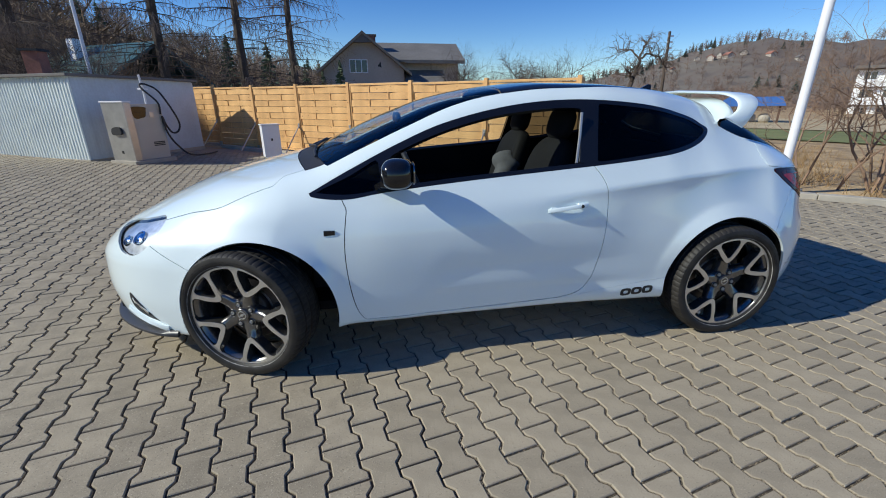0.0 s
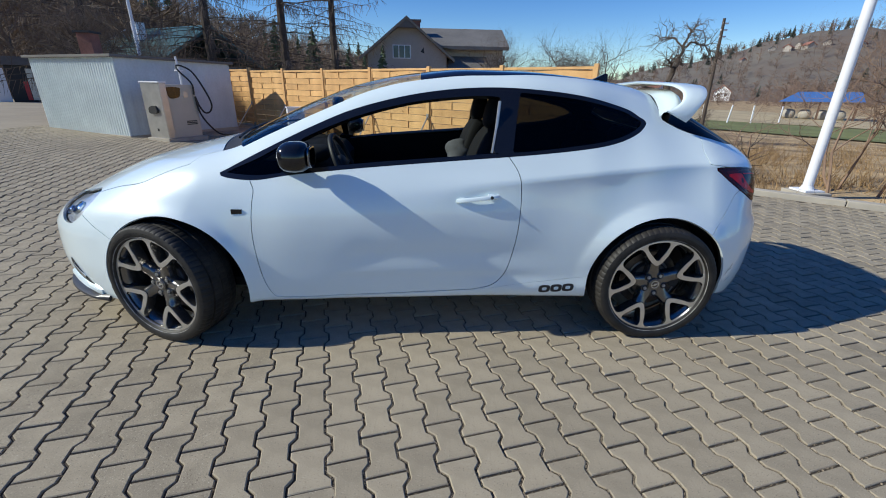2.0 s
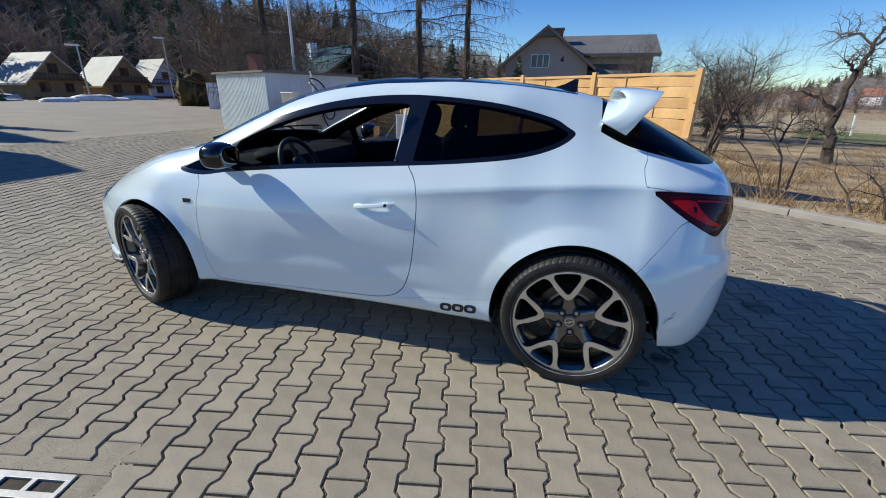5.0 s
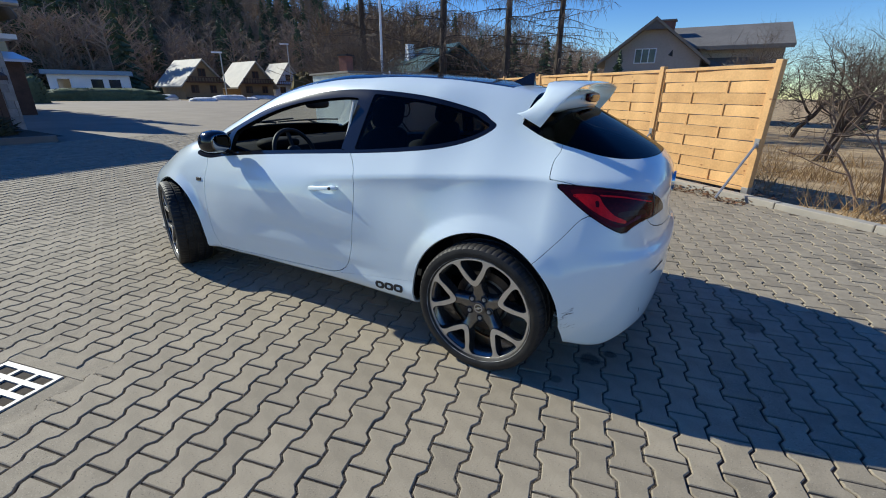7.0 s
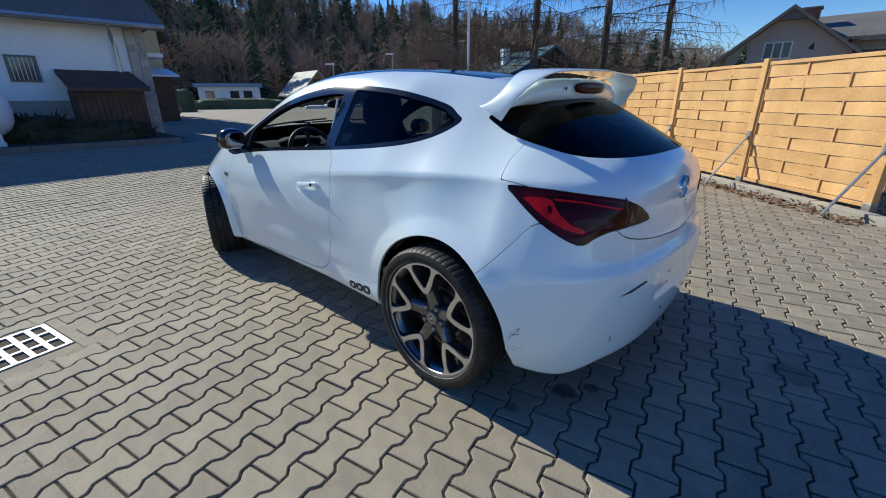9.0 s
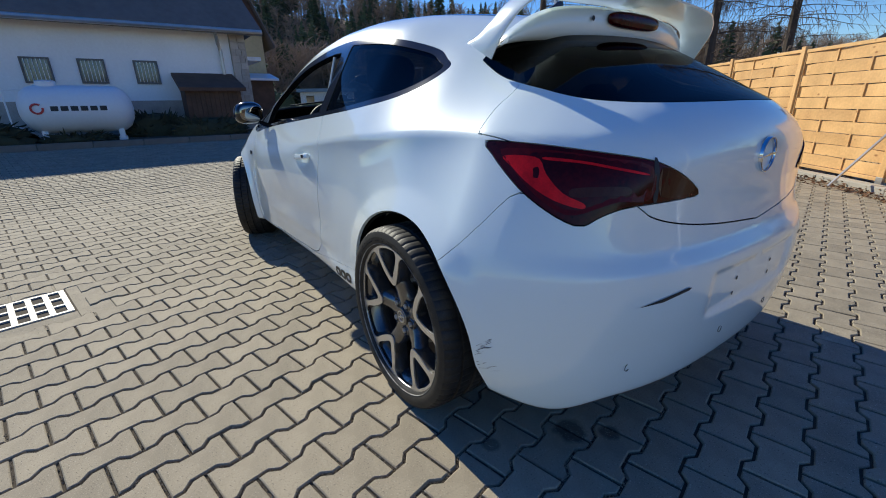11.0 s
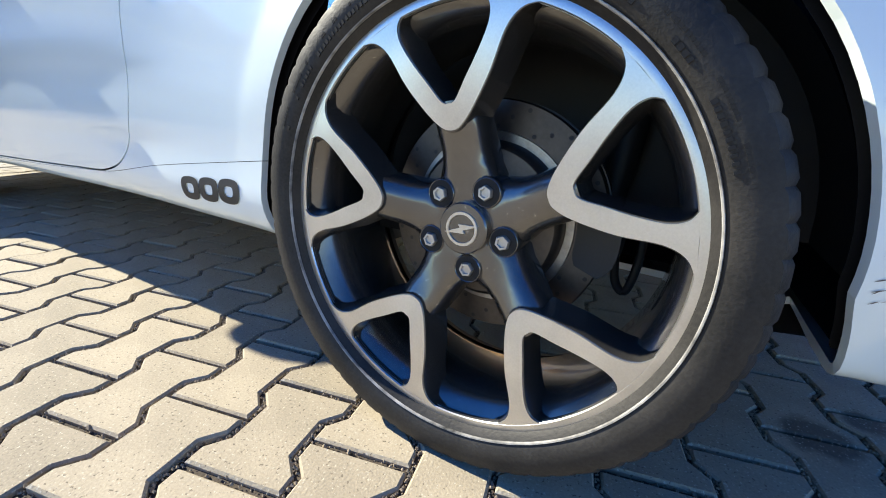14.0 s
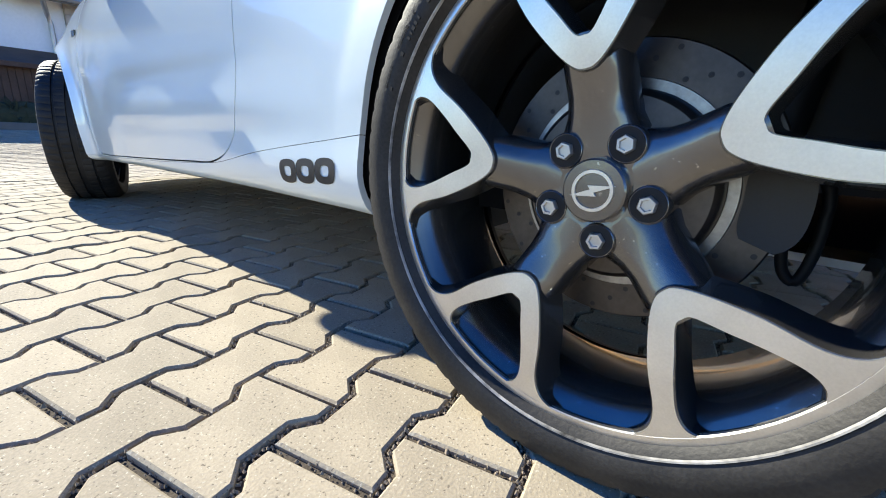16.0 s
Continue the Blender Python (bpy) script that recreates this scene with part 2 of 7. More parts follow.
M_GRATE = mat("galvanised_grate", (0.46, 0.44, 0.41), rough=0.55, metal=0.3, var=0.2, scale=12, fine=120, bump=0.1)
M_TAILBRIGHT = mat("tail_lamp_bright", (0.62, 0.008, 0.012), rough=0.14, var=0.3, scale=26, fine=200, bump=0.0, spec=0.22)
M_TAILMID = mat("tail_lamp_inner", (0.080, 0.0025, 0.0025), rough=0.16, var=0.4, scale=30, fine=200, bump=0.0, spec=0.22)
M_TAILSMOKE = mat("tail_lamp_smoke", (0.05, 0.016, 0.010), rough=0.12, var=0.3, scale=20, fine=200, bump=0.0, spec=0.22)
M_TANK = mat("white_tank", (0.80, 0.80, 0.80), rough=0.4, var=0.06, scale=1, fine=20, bump=0.05)
M_RED = mat("red_paint", (0.55, 0.05, 0.05), rough=0.5, var=0.1, bump=0.0)
M_BLUEROOF = mat("blue_sheet_roof", (0.05, 0.14, 0.42), rough=0.5, var=0.15, bump=0.05)
M_STONE = mat("stone_cladding", (0.42, 0.38, 0.34), rough=0.9, var=0.35, scale=3, fine=20, bump=0.5, obj=0.4, dist=0.02)
M_BRICK = mat("chimney_brick", (0.30, 0.13, 0.09), rough=0.9, var=0.3, scale=4, fine=30, bump=0.3)
M_WINDOW = mat("window_glass", (0.03, 0.035, 0.045), rough=0.06, var=0.2, bump=0.0, spec=0.8)
M_GRASS = mat("field_grass", (0.16, 0.17, 0.05), rough=0.95, var=0.35, scale=0.5, fine=6, bump=0.3, dist=0.03)
M_DEADLEAF = mat("dead_leaf", (0.15, 0.075, 0.035), rough=0.9, var=0.5, scale=20, fine=80, bump=0.0, island=0.6)
M_DRYSTALK = mat("dry_stalks", (0.34, 0.22, 0.10), rough=0.95, var=0.35, scale=1.5, fine=12, bump=0.0, island=0.3)
M_HEDGE = mat("thuja_hedge", (0.13, 0.10, 0.035), rough=0.95, var=0.45, scale=1.2, fine=9, bump=0.5, dist=0.05)
M_FARHILL = mat("far_hill", (0.19, 0.135, 0.105), rough=1.0, var=0.3, scale=0.012, fine=0.15, bump=0.0, hue=(0.13, 0.12, 0.095))
M_TIN2 = mat("smooth_sheet", (0.52, 0.57, 0.61), rough=0.40, metal=0.0, var=0.15, scale=1.5, fine=20, bump=0.03)
M_WALLBLUE = mat("pale_blue_boards", (0.55, 0.62, 0.72), rough=0.8, var=0.1, fine=10, bump=0.1)
M_PALEROOF = mat("pale_roof_sheet", (0.40, 0.37, 0.31), rough=0.7, var=0.15, scale=1, fine=8, bump=0.1)
M_BLUEGREY = mat("blue_grey_sheet", (0.22, 0.32, 0.42), rough=0.6, var=0.15, bump=0.05)
M_YELLOW = mat("yellow_render", (0.55, 0.45, 0.25), rough=0.9, var=0.1, fine=10, bump=0.1)
M_HEDGEDARK = mat("dark_bush", (0.05, 0.05, 0.025), rough=0.95, var=0.4, scale=2, fine=12, bump=0.4, dist=0.03)
M_EARTHDARK = mat("dark_soil", (0.08, 0.06, 0.04), rough=0.95, var=0.4, scale=2, fine=20, bump=0.6, dist=0.03)
M_FARTWIG = mat("far_twigs", (0.21, 0.145, 0.11), rough=1.0, var=0.25, scale=0.05, fine=0.5, bump=0.0)
M_FARGREEN = mat("far_conifer", (0.09, 0.105, 0.085), rough=1.0, var=0.25, scale=0.05, fine=0.5, bump=0.0)
# ---- mesh tools ----
def link_mesh(name, verts, faces, material, parent=None, label="", smooth=False, normals=None):
    me = bpy.data.meshes.new(name)
    me.from_pydata([tuple(v) for v in verts], [], [tuple(int(i) for i in f) for f in faces])
    if material:
        me.materials.append(material)
    if smooth or normals is not None:
        me.shade_smooth()
    if normals is not None:
        me.normals_split_custom_set_from_vertices([tuple(v) for v in normals])
    ob = new(name, me)
    if parent is not None:
        ob.parent = parent
    return tagged(ob, label=label)


def part(name, bm, material, parent=None, label="", smooth=None):
    """Links a bmesh as one mesh object. smooth: the angle in degrees under which edges are shaded smooth."""
    me = bpy.data.meshes.new(name)
    bm.to_mesh(me)
    bm.free()
    me.materials.append(material)
    if smooth:
        me.shade_smooth()
        me.set_sharp_from_angle(angle=radians(smooth))
    ob = new(name, me)
    if parent is not None:
        ob.parent = parent
    return tagged(ob, label=label)


def thing(name, label, category, at=(0, 0, 0), turn=0.0, group="", kind=""):
    ob = new(name)
    ob.empty_display_size = 0.1
    ob.matrix_basis = pose(*at, 0, 0, turn)
    return tagged(ob, label, category, group, kind)


def add_box(bm, x0, y0, z0, x1, y1, z1, bevel=0.0, m=None):
    vs = [bm.verts.new((x, y, z)) for x in (x0, x1) for y in (y0, y1) for z in (z0, z1)]
    fs = [bm.faces.new([vs[i] for i in q]) for q in ((0, 1, 3, 2), (4, 6, 7, 5), (0, 4, 5, 1), (2, 3, 7, 6), (0, 2, 6, 4), (1, 5, 7, 3))]
    if bevel:
        r = bmesh.ops.bevel(bm, geom=list({e for f in fs for e in f.edges}), offset=bevel, segments=2, affect="EDGES", profile=0.6)
        vs = list({v for f in r["faces"] for v in f.verts} | {v for v in vs if v.is_valid})
    if m is not None:
        bmesh.ops.transform(bm, matrix=m, verts=vs)
    return vs


def box(x0, y0, z0, x1, y1, z1, bevel=0.0, m=None):
    bm = bmesh.new()
    add_box(bm, x0, y0, z0, x1, y1, z1, bevel, m)
    return bm


def prism(outline, axis, lo, hi, bevel=0.0):
    """A flat outline (a, b) pulled along an axis: 'x' takes (y, z), 'y' takes (x, z), 'z' takes (x, y)."""
    bm = bmesh.new()
    put = {"x": lambda a, b, c: (c, a, b), "y": lambda a, b, c: (a, c, b), "z": lambda a, b, c: (a, b, c)}[axis]
    v0 = [bm.verts.new(put(a, b, lo)) for a, b in outline]
    v1 = [bm.verts.new(put(a, b, hi)) for a, b in outline]
    n = len(v0)
    bm.faces.new(v0), bm.faces.new(v1[::-1])
    for i in range(n):
        bm.faces.new((v0[(i + 1) % n], v0[i], v1[i], v1[(i + 1) % n]))
    bmesh.ops.recalc_face_normals(bm, faces=bm.faces)
    if bevel:
        bmesh.ops.bevel(bm, geom=list(bm.edges), offset=bevel, segments=2, affect="EDGES", profile=0.6)
    return bm


def lathe(profile, steps=64, axis="y"):
    """Turns a profile of (radius, along) round an axis."""
    bm = bmesh.new()
    rings = []
    for r, a in profile:
        ring = []
        for i in range(steps):
            c, s = math.cos(2 * math.pi * i / steps) * r, math.sin(2 * math.pi * i / steps) * r
            ring.append(bm.verts.new({"y": (c, a, s), "z": (c, s, a), "x": (a, c, s)}[axis]))
        rings.append(ring)
    for p, q in zip(rings, rings[1:]):
        for i in range(steps):
            bm.faces.new((p[i], p[(i + 1) % steps], q[(i + 1) % steps], q[i]))
    bmesh.ops.recalc_face_normals(bm, faces=bm.faces)
    return bm


def tube(points, radius, sides=8, closed=False):
    """A round tube along points; radius: a number or one for each point."""
    bm = bmesh.new()
    pts = [Vector(p) for p in points]
    rad = radius if isinstance(radius, (list, tuple)) else [radius] * len(pts)
    rings, ref = [], Vector((0.13, 0.31, 0.94))
    for i, p in enumerate(pts):
        a, b = pts[max(i - 1, 0)], pts[min(i + 1, len(pts) - 1)]
        if closed:
            a, b = pts[i - 1], pts[(i + 1) % len(pts)]
        way = (b - a).normalized()
        if abs(way.dot(ref)) > 0.95:
            ref = Vector((0.9, 0.3, 0.1))
        u = way.cross(ref).normalized()
        v = way.cross(u)
        rings.append([bm.verts.new(p + rad[i] * (math.cos(2 * math.pi * k / sides) * u + math.sin(2 * math.pi * k / sides) * v)) for k in range(sides)])
    pairs = list(zip(rings, rings[1:])) + ([(rings[-1], rings[0])] if closed else [])
    for p, q in pairs:
        for k in range(sides):
            bm.faces.new((p[k], p[(k + 1) % sides], q[(k + 1) % sides], q[k]))
    if not closed:
        bm.faces.new(rings[0][::-1]), bm.faces.new(rings[-1])
    return bm


def merge(*bms):
    """One bmesh out of several."""
    out = bmesh.new()
    for b in bms:
        me = bpy.data.meshes.new("tmp")
        b.to_mesh(me)
        b.free()
        out.from_mesh(me)
        bpy.data.meshes.remove(me)
    return out


def moved(bm, m):
    bmesh.ops.transform(bm, matrix=m, verts=bm.verts)
    return bm


def smoothed(points, steps=8, closed=True):
    """A soft curve through points (Catmull-Rom)."""
    p = np.array(points, float)
    n = len(p)
    out = []
    for i in range(n if closed else n - 1):
        a, b, c, d = (p[(i - 1) % n], p[i], p[(i + 1) % n], p[(i + 2) % n]) if closed else (p[max(i - 1, 0)], p[i], p[i + 1], p[min(i + 2, n - 1)])
        for k in range(steps):
            t = k / steps
            out.append(0.5 * (2 * b + (c - a) * t + (2 * a - 5 * b + 4 * c - d) * t**2 + (3 * b - a - 3 * c + d) * t**3))
    if not closed:
        out.append(p[-1])
    return np.array(out)


def loft(sections, closed_ring=True, caps=True):
    """A skin through rings of equally many points."""
    bm = bmesh.new()
    rings = [[bm.verts.new(tuple(p)) for p in s] for s in sections]
    n = len(rings[0])
    for p, q in zip(rings, rings[1:]):
        for i in range(n if closed_ring else n - 1):
            bm.faces.new((p[i], p[(i + 1) % n], q[(i + 1) % n], q[i]))
    if caps:
        bm.faces.new(rings[0]), bm.faces.new(rings[-1][::-1])
    bmesh.ops.recalc_face_normals(bm, faces=bm.faces)
    return bm


def egg(cx, cy, cz, rx, ry, rz, power=2.6, nu=32, nv=20):
    """A rounded block (superellipsoid)."""
    sp = lambda v: math.copysign(abs(v) ** (2 / power), v)
    rings = []
    for j in range(nv + 1):
        b = -math.pi / 2 + math.pi * j / nv
        b = max(-1.5697, min(1.5697, b))
        rings.append([(cx + rx * sp(math.cos(b)) * sp(math.cos(2 * math.pi * i / nu)), cy + ry * sp(math.cos(b)) * sp(math.sin(2 * math.pi * i / nu)), cz + rz * sp(math.sin(b))) for i in range(nu)])
    return loft(rings)


def ground_z(x, y):
    """The yard climbs gently beyond the car's nose, then runs level."""
    h = 0.5 * ((-x - 4.0) + np.sqrt((-x - 4.0) ** 2 + 0.4))
    return 0.36 * (1 - np.exp(-0.045 * h / 0.36))


def slope_z(x, y):
    """The ground outside the yard falls away a little behind the kerb."""
    b = beyond_kerb(x, y)
    return float(ground_z(x, y)) - 0.03 - min(0.02 * max(0.0, b - 1.0), 0.7)
# ---- the car's body: one smooth form, cut into its panels ----
def knots(pairs, soft=0.0):
    """A smooth function through (x, value) pairs (monotone cubic)."""
    xs, ys = np.array(pairs, float).T
    h, d = np.diff(xs), np.diff(ys) / np.diff(xs)
    m = np.zeros(len(xs))
    m[0], m[-1] = d[0], d[-1]
    for i in range(1, len(xs) - 1):
        if d[i - 1] * d[i] > 0:
            w1, w2 = 2 * h[i] + h[i - 1], h[i] + 2 * h[i - 1]
            m[i] = (w1 + w2) / (w1 / d[i - 1] + w2 / d[i])

    def f(x):
        x = np.clip(x, xs[0], xs[-1])
        i = np.clip(np.searchsorted(xs, x) - 1, 0, len(xs) - 2)
        t = (x - xs[i]) / h[i]
        return (2 * t**3 - 3 * t**2 + 1) * ys[i] + (t**3 - 2 * t**2 + t) * h[i] * m[i] + (3 * t**2 - 2 * t**3) * ys[i + 1] + (t**3 - t**2) * h[i] * m[i + 1]

    return f


def hinge(v, r):
    """max(v, 0) with a soft knee of radius r."""
    return 0.5 * (v + np.sqrt(v * v + r * r))


def smax(a, b, k):
    h = np.clip(k - np.abs(a - b), 0, None) / k
    return np.maximum(a, b) + h * h * k / 4


WHEEL_F, WHEEL_R = (-1.3475, 0.332), (1.3475, 0.330)
ARCH_F, ARCH_R = (-1.29, 0.318, 0.397), (1.345, 0.325, 0.395)
side_w = knots([(-2.3, 0.62), (-2.05, 0.735), (-1.9, 0.79), (-1.7, 0.835), (-1.35, 0.858), (-0.93, 0.857), (0, 0.862), (0.5, 0.860), (1.0, 0.865), (1.35, 0.882), (1.6, 0.882), (1.76, 0.85), (1.9, 0.79), (2.0, 0.735), (2.2, 0.60)])
crease_z = knots([(-2.2, 0.66), (-1.6, 0.74), (-1.0, 0.80), (-0.4, 0.83), (0.1, 0.862), (0.55, 0.902), (1.0, 0.947), (1.42, 0.976), (1.66, 0.982), (2.2, 0.985)])
scoop = knots([(-0.3, 0.0), (0.1, 0.0008), (0.5, 0.006), (0.8, 0.009), (1.45, 0.011), (1.66, 0.007), (1.9, 0.001), (2.0, 0.0)])
crease_r = knots([(-2.2, 0.14), (-0.9, 0.12), (-0.1, 0.07), (0.4, 0.014), (1.5, 0.010), (2.2, 0.010)])
lean_lo = knots([(-2.2, 0.20), (-1.4, 0.10), (-0.8, 0.08), (0.0, 0.10), (0.5, 0.09), (0.9, 0.12), (1.2, 0.24), (1.62, 0.40), (2.2, 0.40)])
lean_hi = knots([(-2.2, 0.7), (-1.0, 0.62), (0.0, 0.50), (0.5, 0.50), (0.9, 0.62), (1.28, 0.92), (1.6, 1.15), (2.2, 1.2)])
roof_z = knots([(-2.45, 0.50), (-2.25, 0.67), (-2.05, 0.775), (-1.8, 0.872), (-1.5, 0.965), (-1.25, 1.025), (-1.08, 1.065), (-0.85, 1.168), (-0.6, 1.275), (-0.3, 1.375), (0.0, 1.43), (0.3, 1.455), (0.6, 1.452), (0.9, 1.432), (1.2, 1.395), (1.42, 1.345), (1.6, 1.27), (1.8, 1.17), (1.98, 1.075), (2.08, 1.03), (2.3, 0.98)])
plan_c = knots([(-2.4, -0.10), (-1.3, -0.16), (-0.6, -0.26), (0.2, -0.05), (0.9, 0.08), (1.5, 0.35), (2.3, 0.45)])
tail_x = knots([(0.0, 1.97), (0.2, 2.06), (0.3, 2.095), (0.42, 2.115), (0.55, 2.125), (0.64, 2.12), (0.70, 2.088), (0.78, 2.075), (0.9, 2.07), (1.0, 2.06), (1.06, 2.05), (1.5, 1.95)])
nose_x = knots([(0.0, -2.12), (0.12, -2.20), (0.25, -2.27), (0.4, -2.30), (0.55, -2.29), (0.66, -2.22), (0.78, -2.02), (1.2, -1.3)])
low_z = knots([(-2.4, 0.20), (-1.9, 0.20), (-1.75, 0.175), (-1.6, 0.19), (-0.95, 0.222), (0.9, 0.236), (1.5, 0.23), (1.76, 0.222), (1.92, 0.190), (2.2, 0.20)])


def ring_swell(x, z, arch, height, width):
    r = np.hypot(x - arch[0], z - arch[1])
    return height * np.exp(-(np.clip(r - arch[2] + 0.02, 0, None) / width) ** 2)


def ring_step(x, z, arch, height, width):
    """A flat band round a wheel arch, ending in a small step."""
    r = np.hypot(x - arch[0], z - arch[1])
    return height * 0.5 * (1 - np.tanh((r - arch[2] - width) / 0.018))


hollow = knots([(0.15, -0.014), (0.30, -0.012), (0.35, -0.012), (0.372, -0.0125), (0.395, -0.009), (0.415, -0.0055), (0.435, -0.006), (0.495, -0.0125), (0.52, -0.0135), (0.555, -0.009), (0.62, -0.003), (0.72, 0.0), (1.6, 0.0)])

waist = knots([(0.15, 0.0), (0.30, 0.0), (0.40, 0.002), (0.55, 0.011), (0.66, 0.017), (0.72, 0.018), (0.80, 0.014), (0.90, 0.004), (0.97, 0.0), (1.6, 0.0)])


def half_width(x, z):
    zc = crease_z(x)
    w = side_w(x) - lean_lo(x) * hinge(z - 0.60, 0.10)
    w = w - (lean_hi(x) - lean_lo(x)) * hinge(z - zc, crease_r(x)) + 0.5 * crease_r(x) * (lean_hi(x) - lean_lo(x))
    w = w - 0.16 * hinge(0.36 - z, 0.05) - 0.22 * hinge(0.36 - z, 0.05) * 0.5 * (1 + np.tanh((x - 1.62) / 0.05))
    # the hollow along the foot of the door: an overhang, a face tilted up, and a blade under it
    along = 0.5 * (np.tanh((x + 0.38 - 0.5 * (z - 0.46)) / 0.06) - np.tanh((x - 0.60) / 0.13))
    w = w + along * 0.65 * hollow(z)
    # the door is widest at its waist and draws in below it
    w = w + 0.5 * (np.tanh((x + 0.75) / 0.12) - np.tanh((x - 0.62) / 0.14)) * waist(z)
    w = w + ring_swell(x, z, ARCH_F, 0.030, 0.055) + (0.15 + 0.85 * np.clip((z - 0.42) / 0.25, 0, 1)) * (ring_swell(x, z, ARCH_R, 0.018, 0.05) + ring_step(x, z, ARCH_R, 0.008, 0.062))
    w = w + 0.012 * np.exp(-(((z - 0.30) / 0.05) ** 2)) * 0.5 * (np.tanh((x - 0.35) / 0.12) - np.tanh((x - 1.25) / 0.1))
    u = np.clip((zc - z) / 0.09, 0, None)
    return w - scoop(x) * 2.718 * u * np.exp(-u) - 0.007 * np.exp(-(((x - 0.325) / 0.095) ** 2) - ((z - 0.808 - 0.10 * (x - 0.32)) / 0.034) ** 2)


def body(x, y, z):
    """Below zero inside the car's outer form."""
    a = np.abs(y)
    f_side = (a - half_width(x, z)) / 1.05
    f_top = (z - (roof_z(x + plan_c(x) * a * a) - 0.085 * a * a - 0.06 * a**4)) * 0.9
    plate = 0.25 * (1 - np.tanh((a - 0.29) / 0.02)) * (np.tanh((z - 0.475) / 0.012) - np.tanh((z - 0.605) / 0.012))
    f_tail = x - (tail_x(z) - 0.10 * a**2 - 0.35 * a**4 - 0.012 * plate)
    f_nose = (nose_x(z) + 0.45 * a**2 + 0.82 * a**4) - x
    f_low = low_z(x) + 0.030 * (1 - np.tanh((a - 0.64) / 0.05)) * 0.5 * (1 + np.tanh((x - 1.80) / 0.04)) - z
    f = smax(f_side, f_top, 0.11)
    f = smax(f, f_tail * 0.95, 0.10)
    f = smax(f, f_nose * 0.8, 0.12)
    return smax(f, f_low, 0.035)


def body_normals(p):
    e = 0.004
    g = np.stack([body(*(p + e * d).T) - body(*(p - e * d).T) for d in np.eye(3)], 1)
    return g / np.linalg.norm(g, axis=1, keepdims=True)


def body_grid(nu=360, nv=400):
    """Rays from a spine inside the car out to its skin, as one closed net of triangles."""
    x0, x1, zs = -1.75, 1.62, 0.62
    s = np.linspace(0, 1, nu)
    cap = 0.13
    th = np.where(s < cap, -(1 - s / cap) * 1.5, np.where(s > 1 - cap, (s - 1 + cap) / cap * 1.5, 0.0))
    xs = x0 + (x1 - x0) * np.clip((s - cap) / (1 - 2 * cap), 0, 1)
    ph = np.linspace(0, 2 * np.pi, nv, endpoint=False)
    ph = ph + 0.25 * np.sin(2 * ph) * 0.5
    TH, PH = np.meshgrid(th, ph, indexing="ij")
    XS = np.repeat(xs[:, None], nv, 1)
    # one line of the net follows the crease on each side
    zc = crease_z(xs)
    rise = np.arctan2(zc - zs, half_width(xs, zc))
    for flip in (False, True):
        line = np.pi - rise if flip else rise
        k = np.argmin(np.abs(ph - np.median(line)))
        PH = PH + (line - ph[k])[:, None] * np.exp(-(((PH - ph[k]) / 0.4) ** 2))
    d = np.stack([np.sin(TH), np.cos(TH) * np.cos(PH), np.cos(TH) * np.sin(PH)], -1).reshape(-1, 3)
    o = np.stack([XS, 0 * XS, zs + 0 * XS], -1).reshape(-1, 3)
    lo, hi = np.zeros(len(o)), np.full(len(o), 1.6)
    for _ in range(34):
        mid = (lo + hi) / 2
        inside = body(*(o + mid[:, None] * d).T) < 0
        lo, hi = np.where(inside, mid, lo), np.where(inside, hi, mid)
    v = o + lo[:, None] * d
    i, j = np.meshgrid(np.arange(nu - 1), np.arange(nv), indexing="ij")
    a, b, c, e = i * nv + j, i * nv + (j + 1) % nv, (i + 1) * nv + (j + 1) % nv, (i + 1) * nv + j
    f = np.concatenate([np.stack([a, e, c], -1).reshape(-1, 3), np.stack([a, c, b], -1).reshape(-1, 3)])
    n0, n1 = len(v), len(v) + 1
    v = np.concatenate([v, v[:nv].mean(0)[None], v[-nv:].mean(0)[None]])
    k = np.arange(nv)
    f = np.concatenate([f, np.stack([k, (k + 1) % nv * 1, 0 * k + n0], -1)[:, [0, 2, 1]][:, [0, 2, 1]], np.stack([(nu - 1) * nv + k, 0 * k + n1, (nu - 1) * nv + (k + 1) % nv], -1)])
    nrm = body_normals(v)
    face_n = np.cross(v[f[:, 1]] - v[f[:, 0]], v[f[:, 2]] - v[f[:, 0]])
    flip = (face_n * nrm[f[:, 0]]).sum(1) < 0
    f[flip] = f[flip][:, ::-1]
    return v, nrm, f


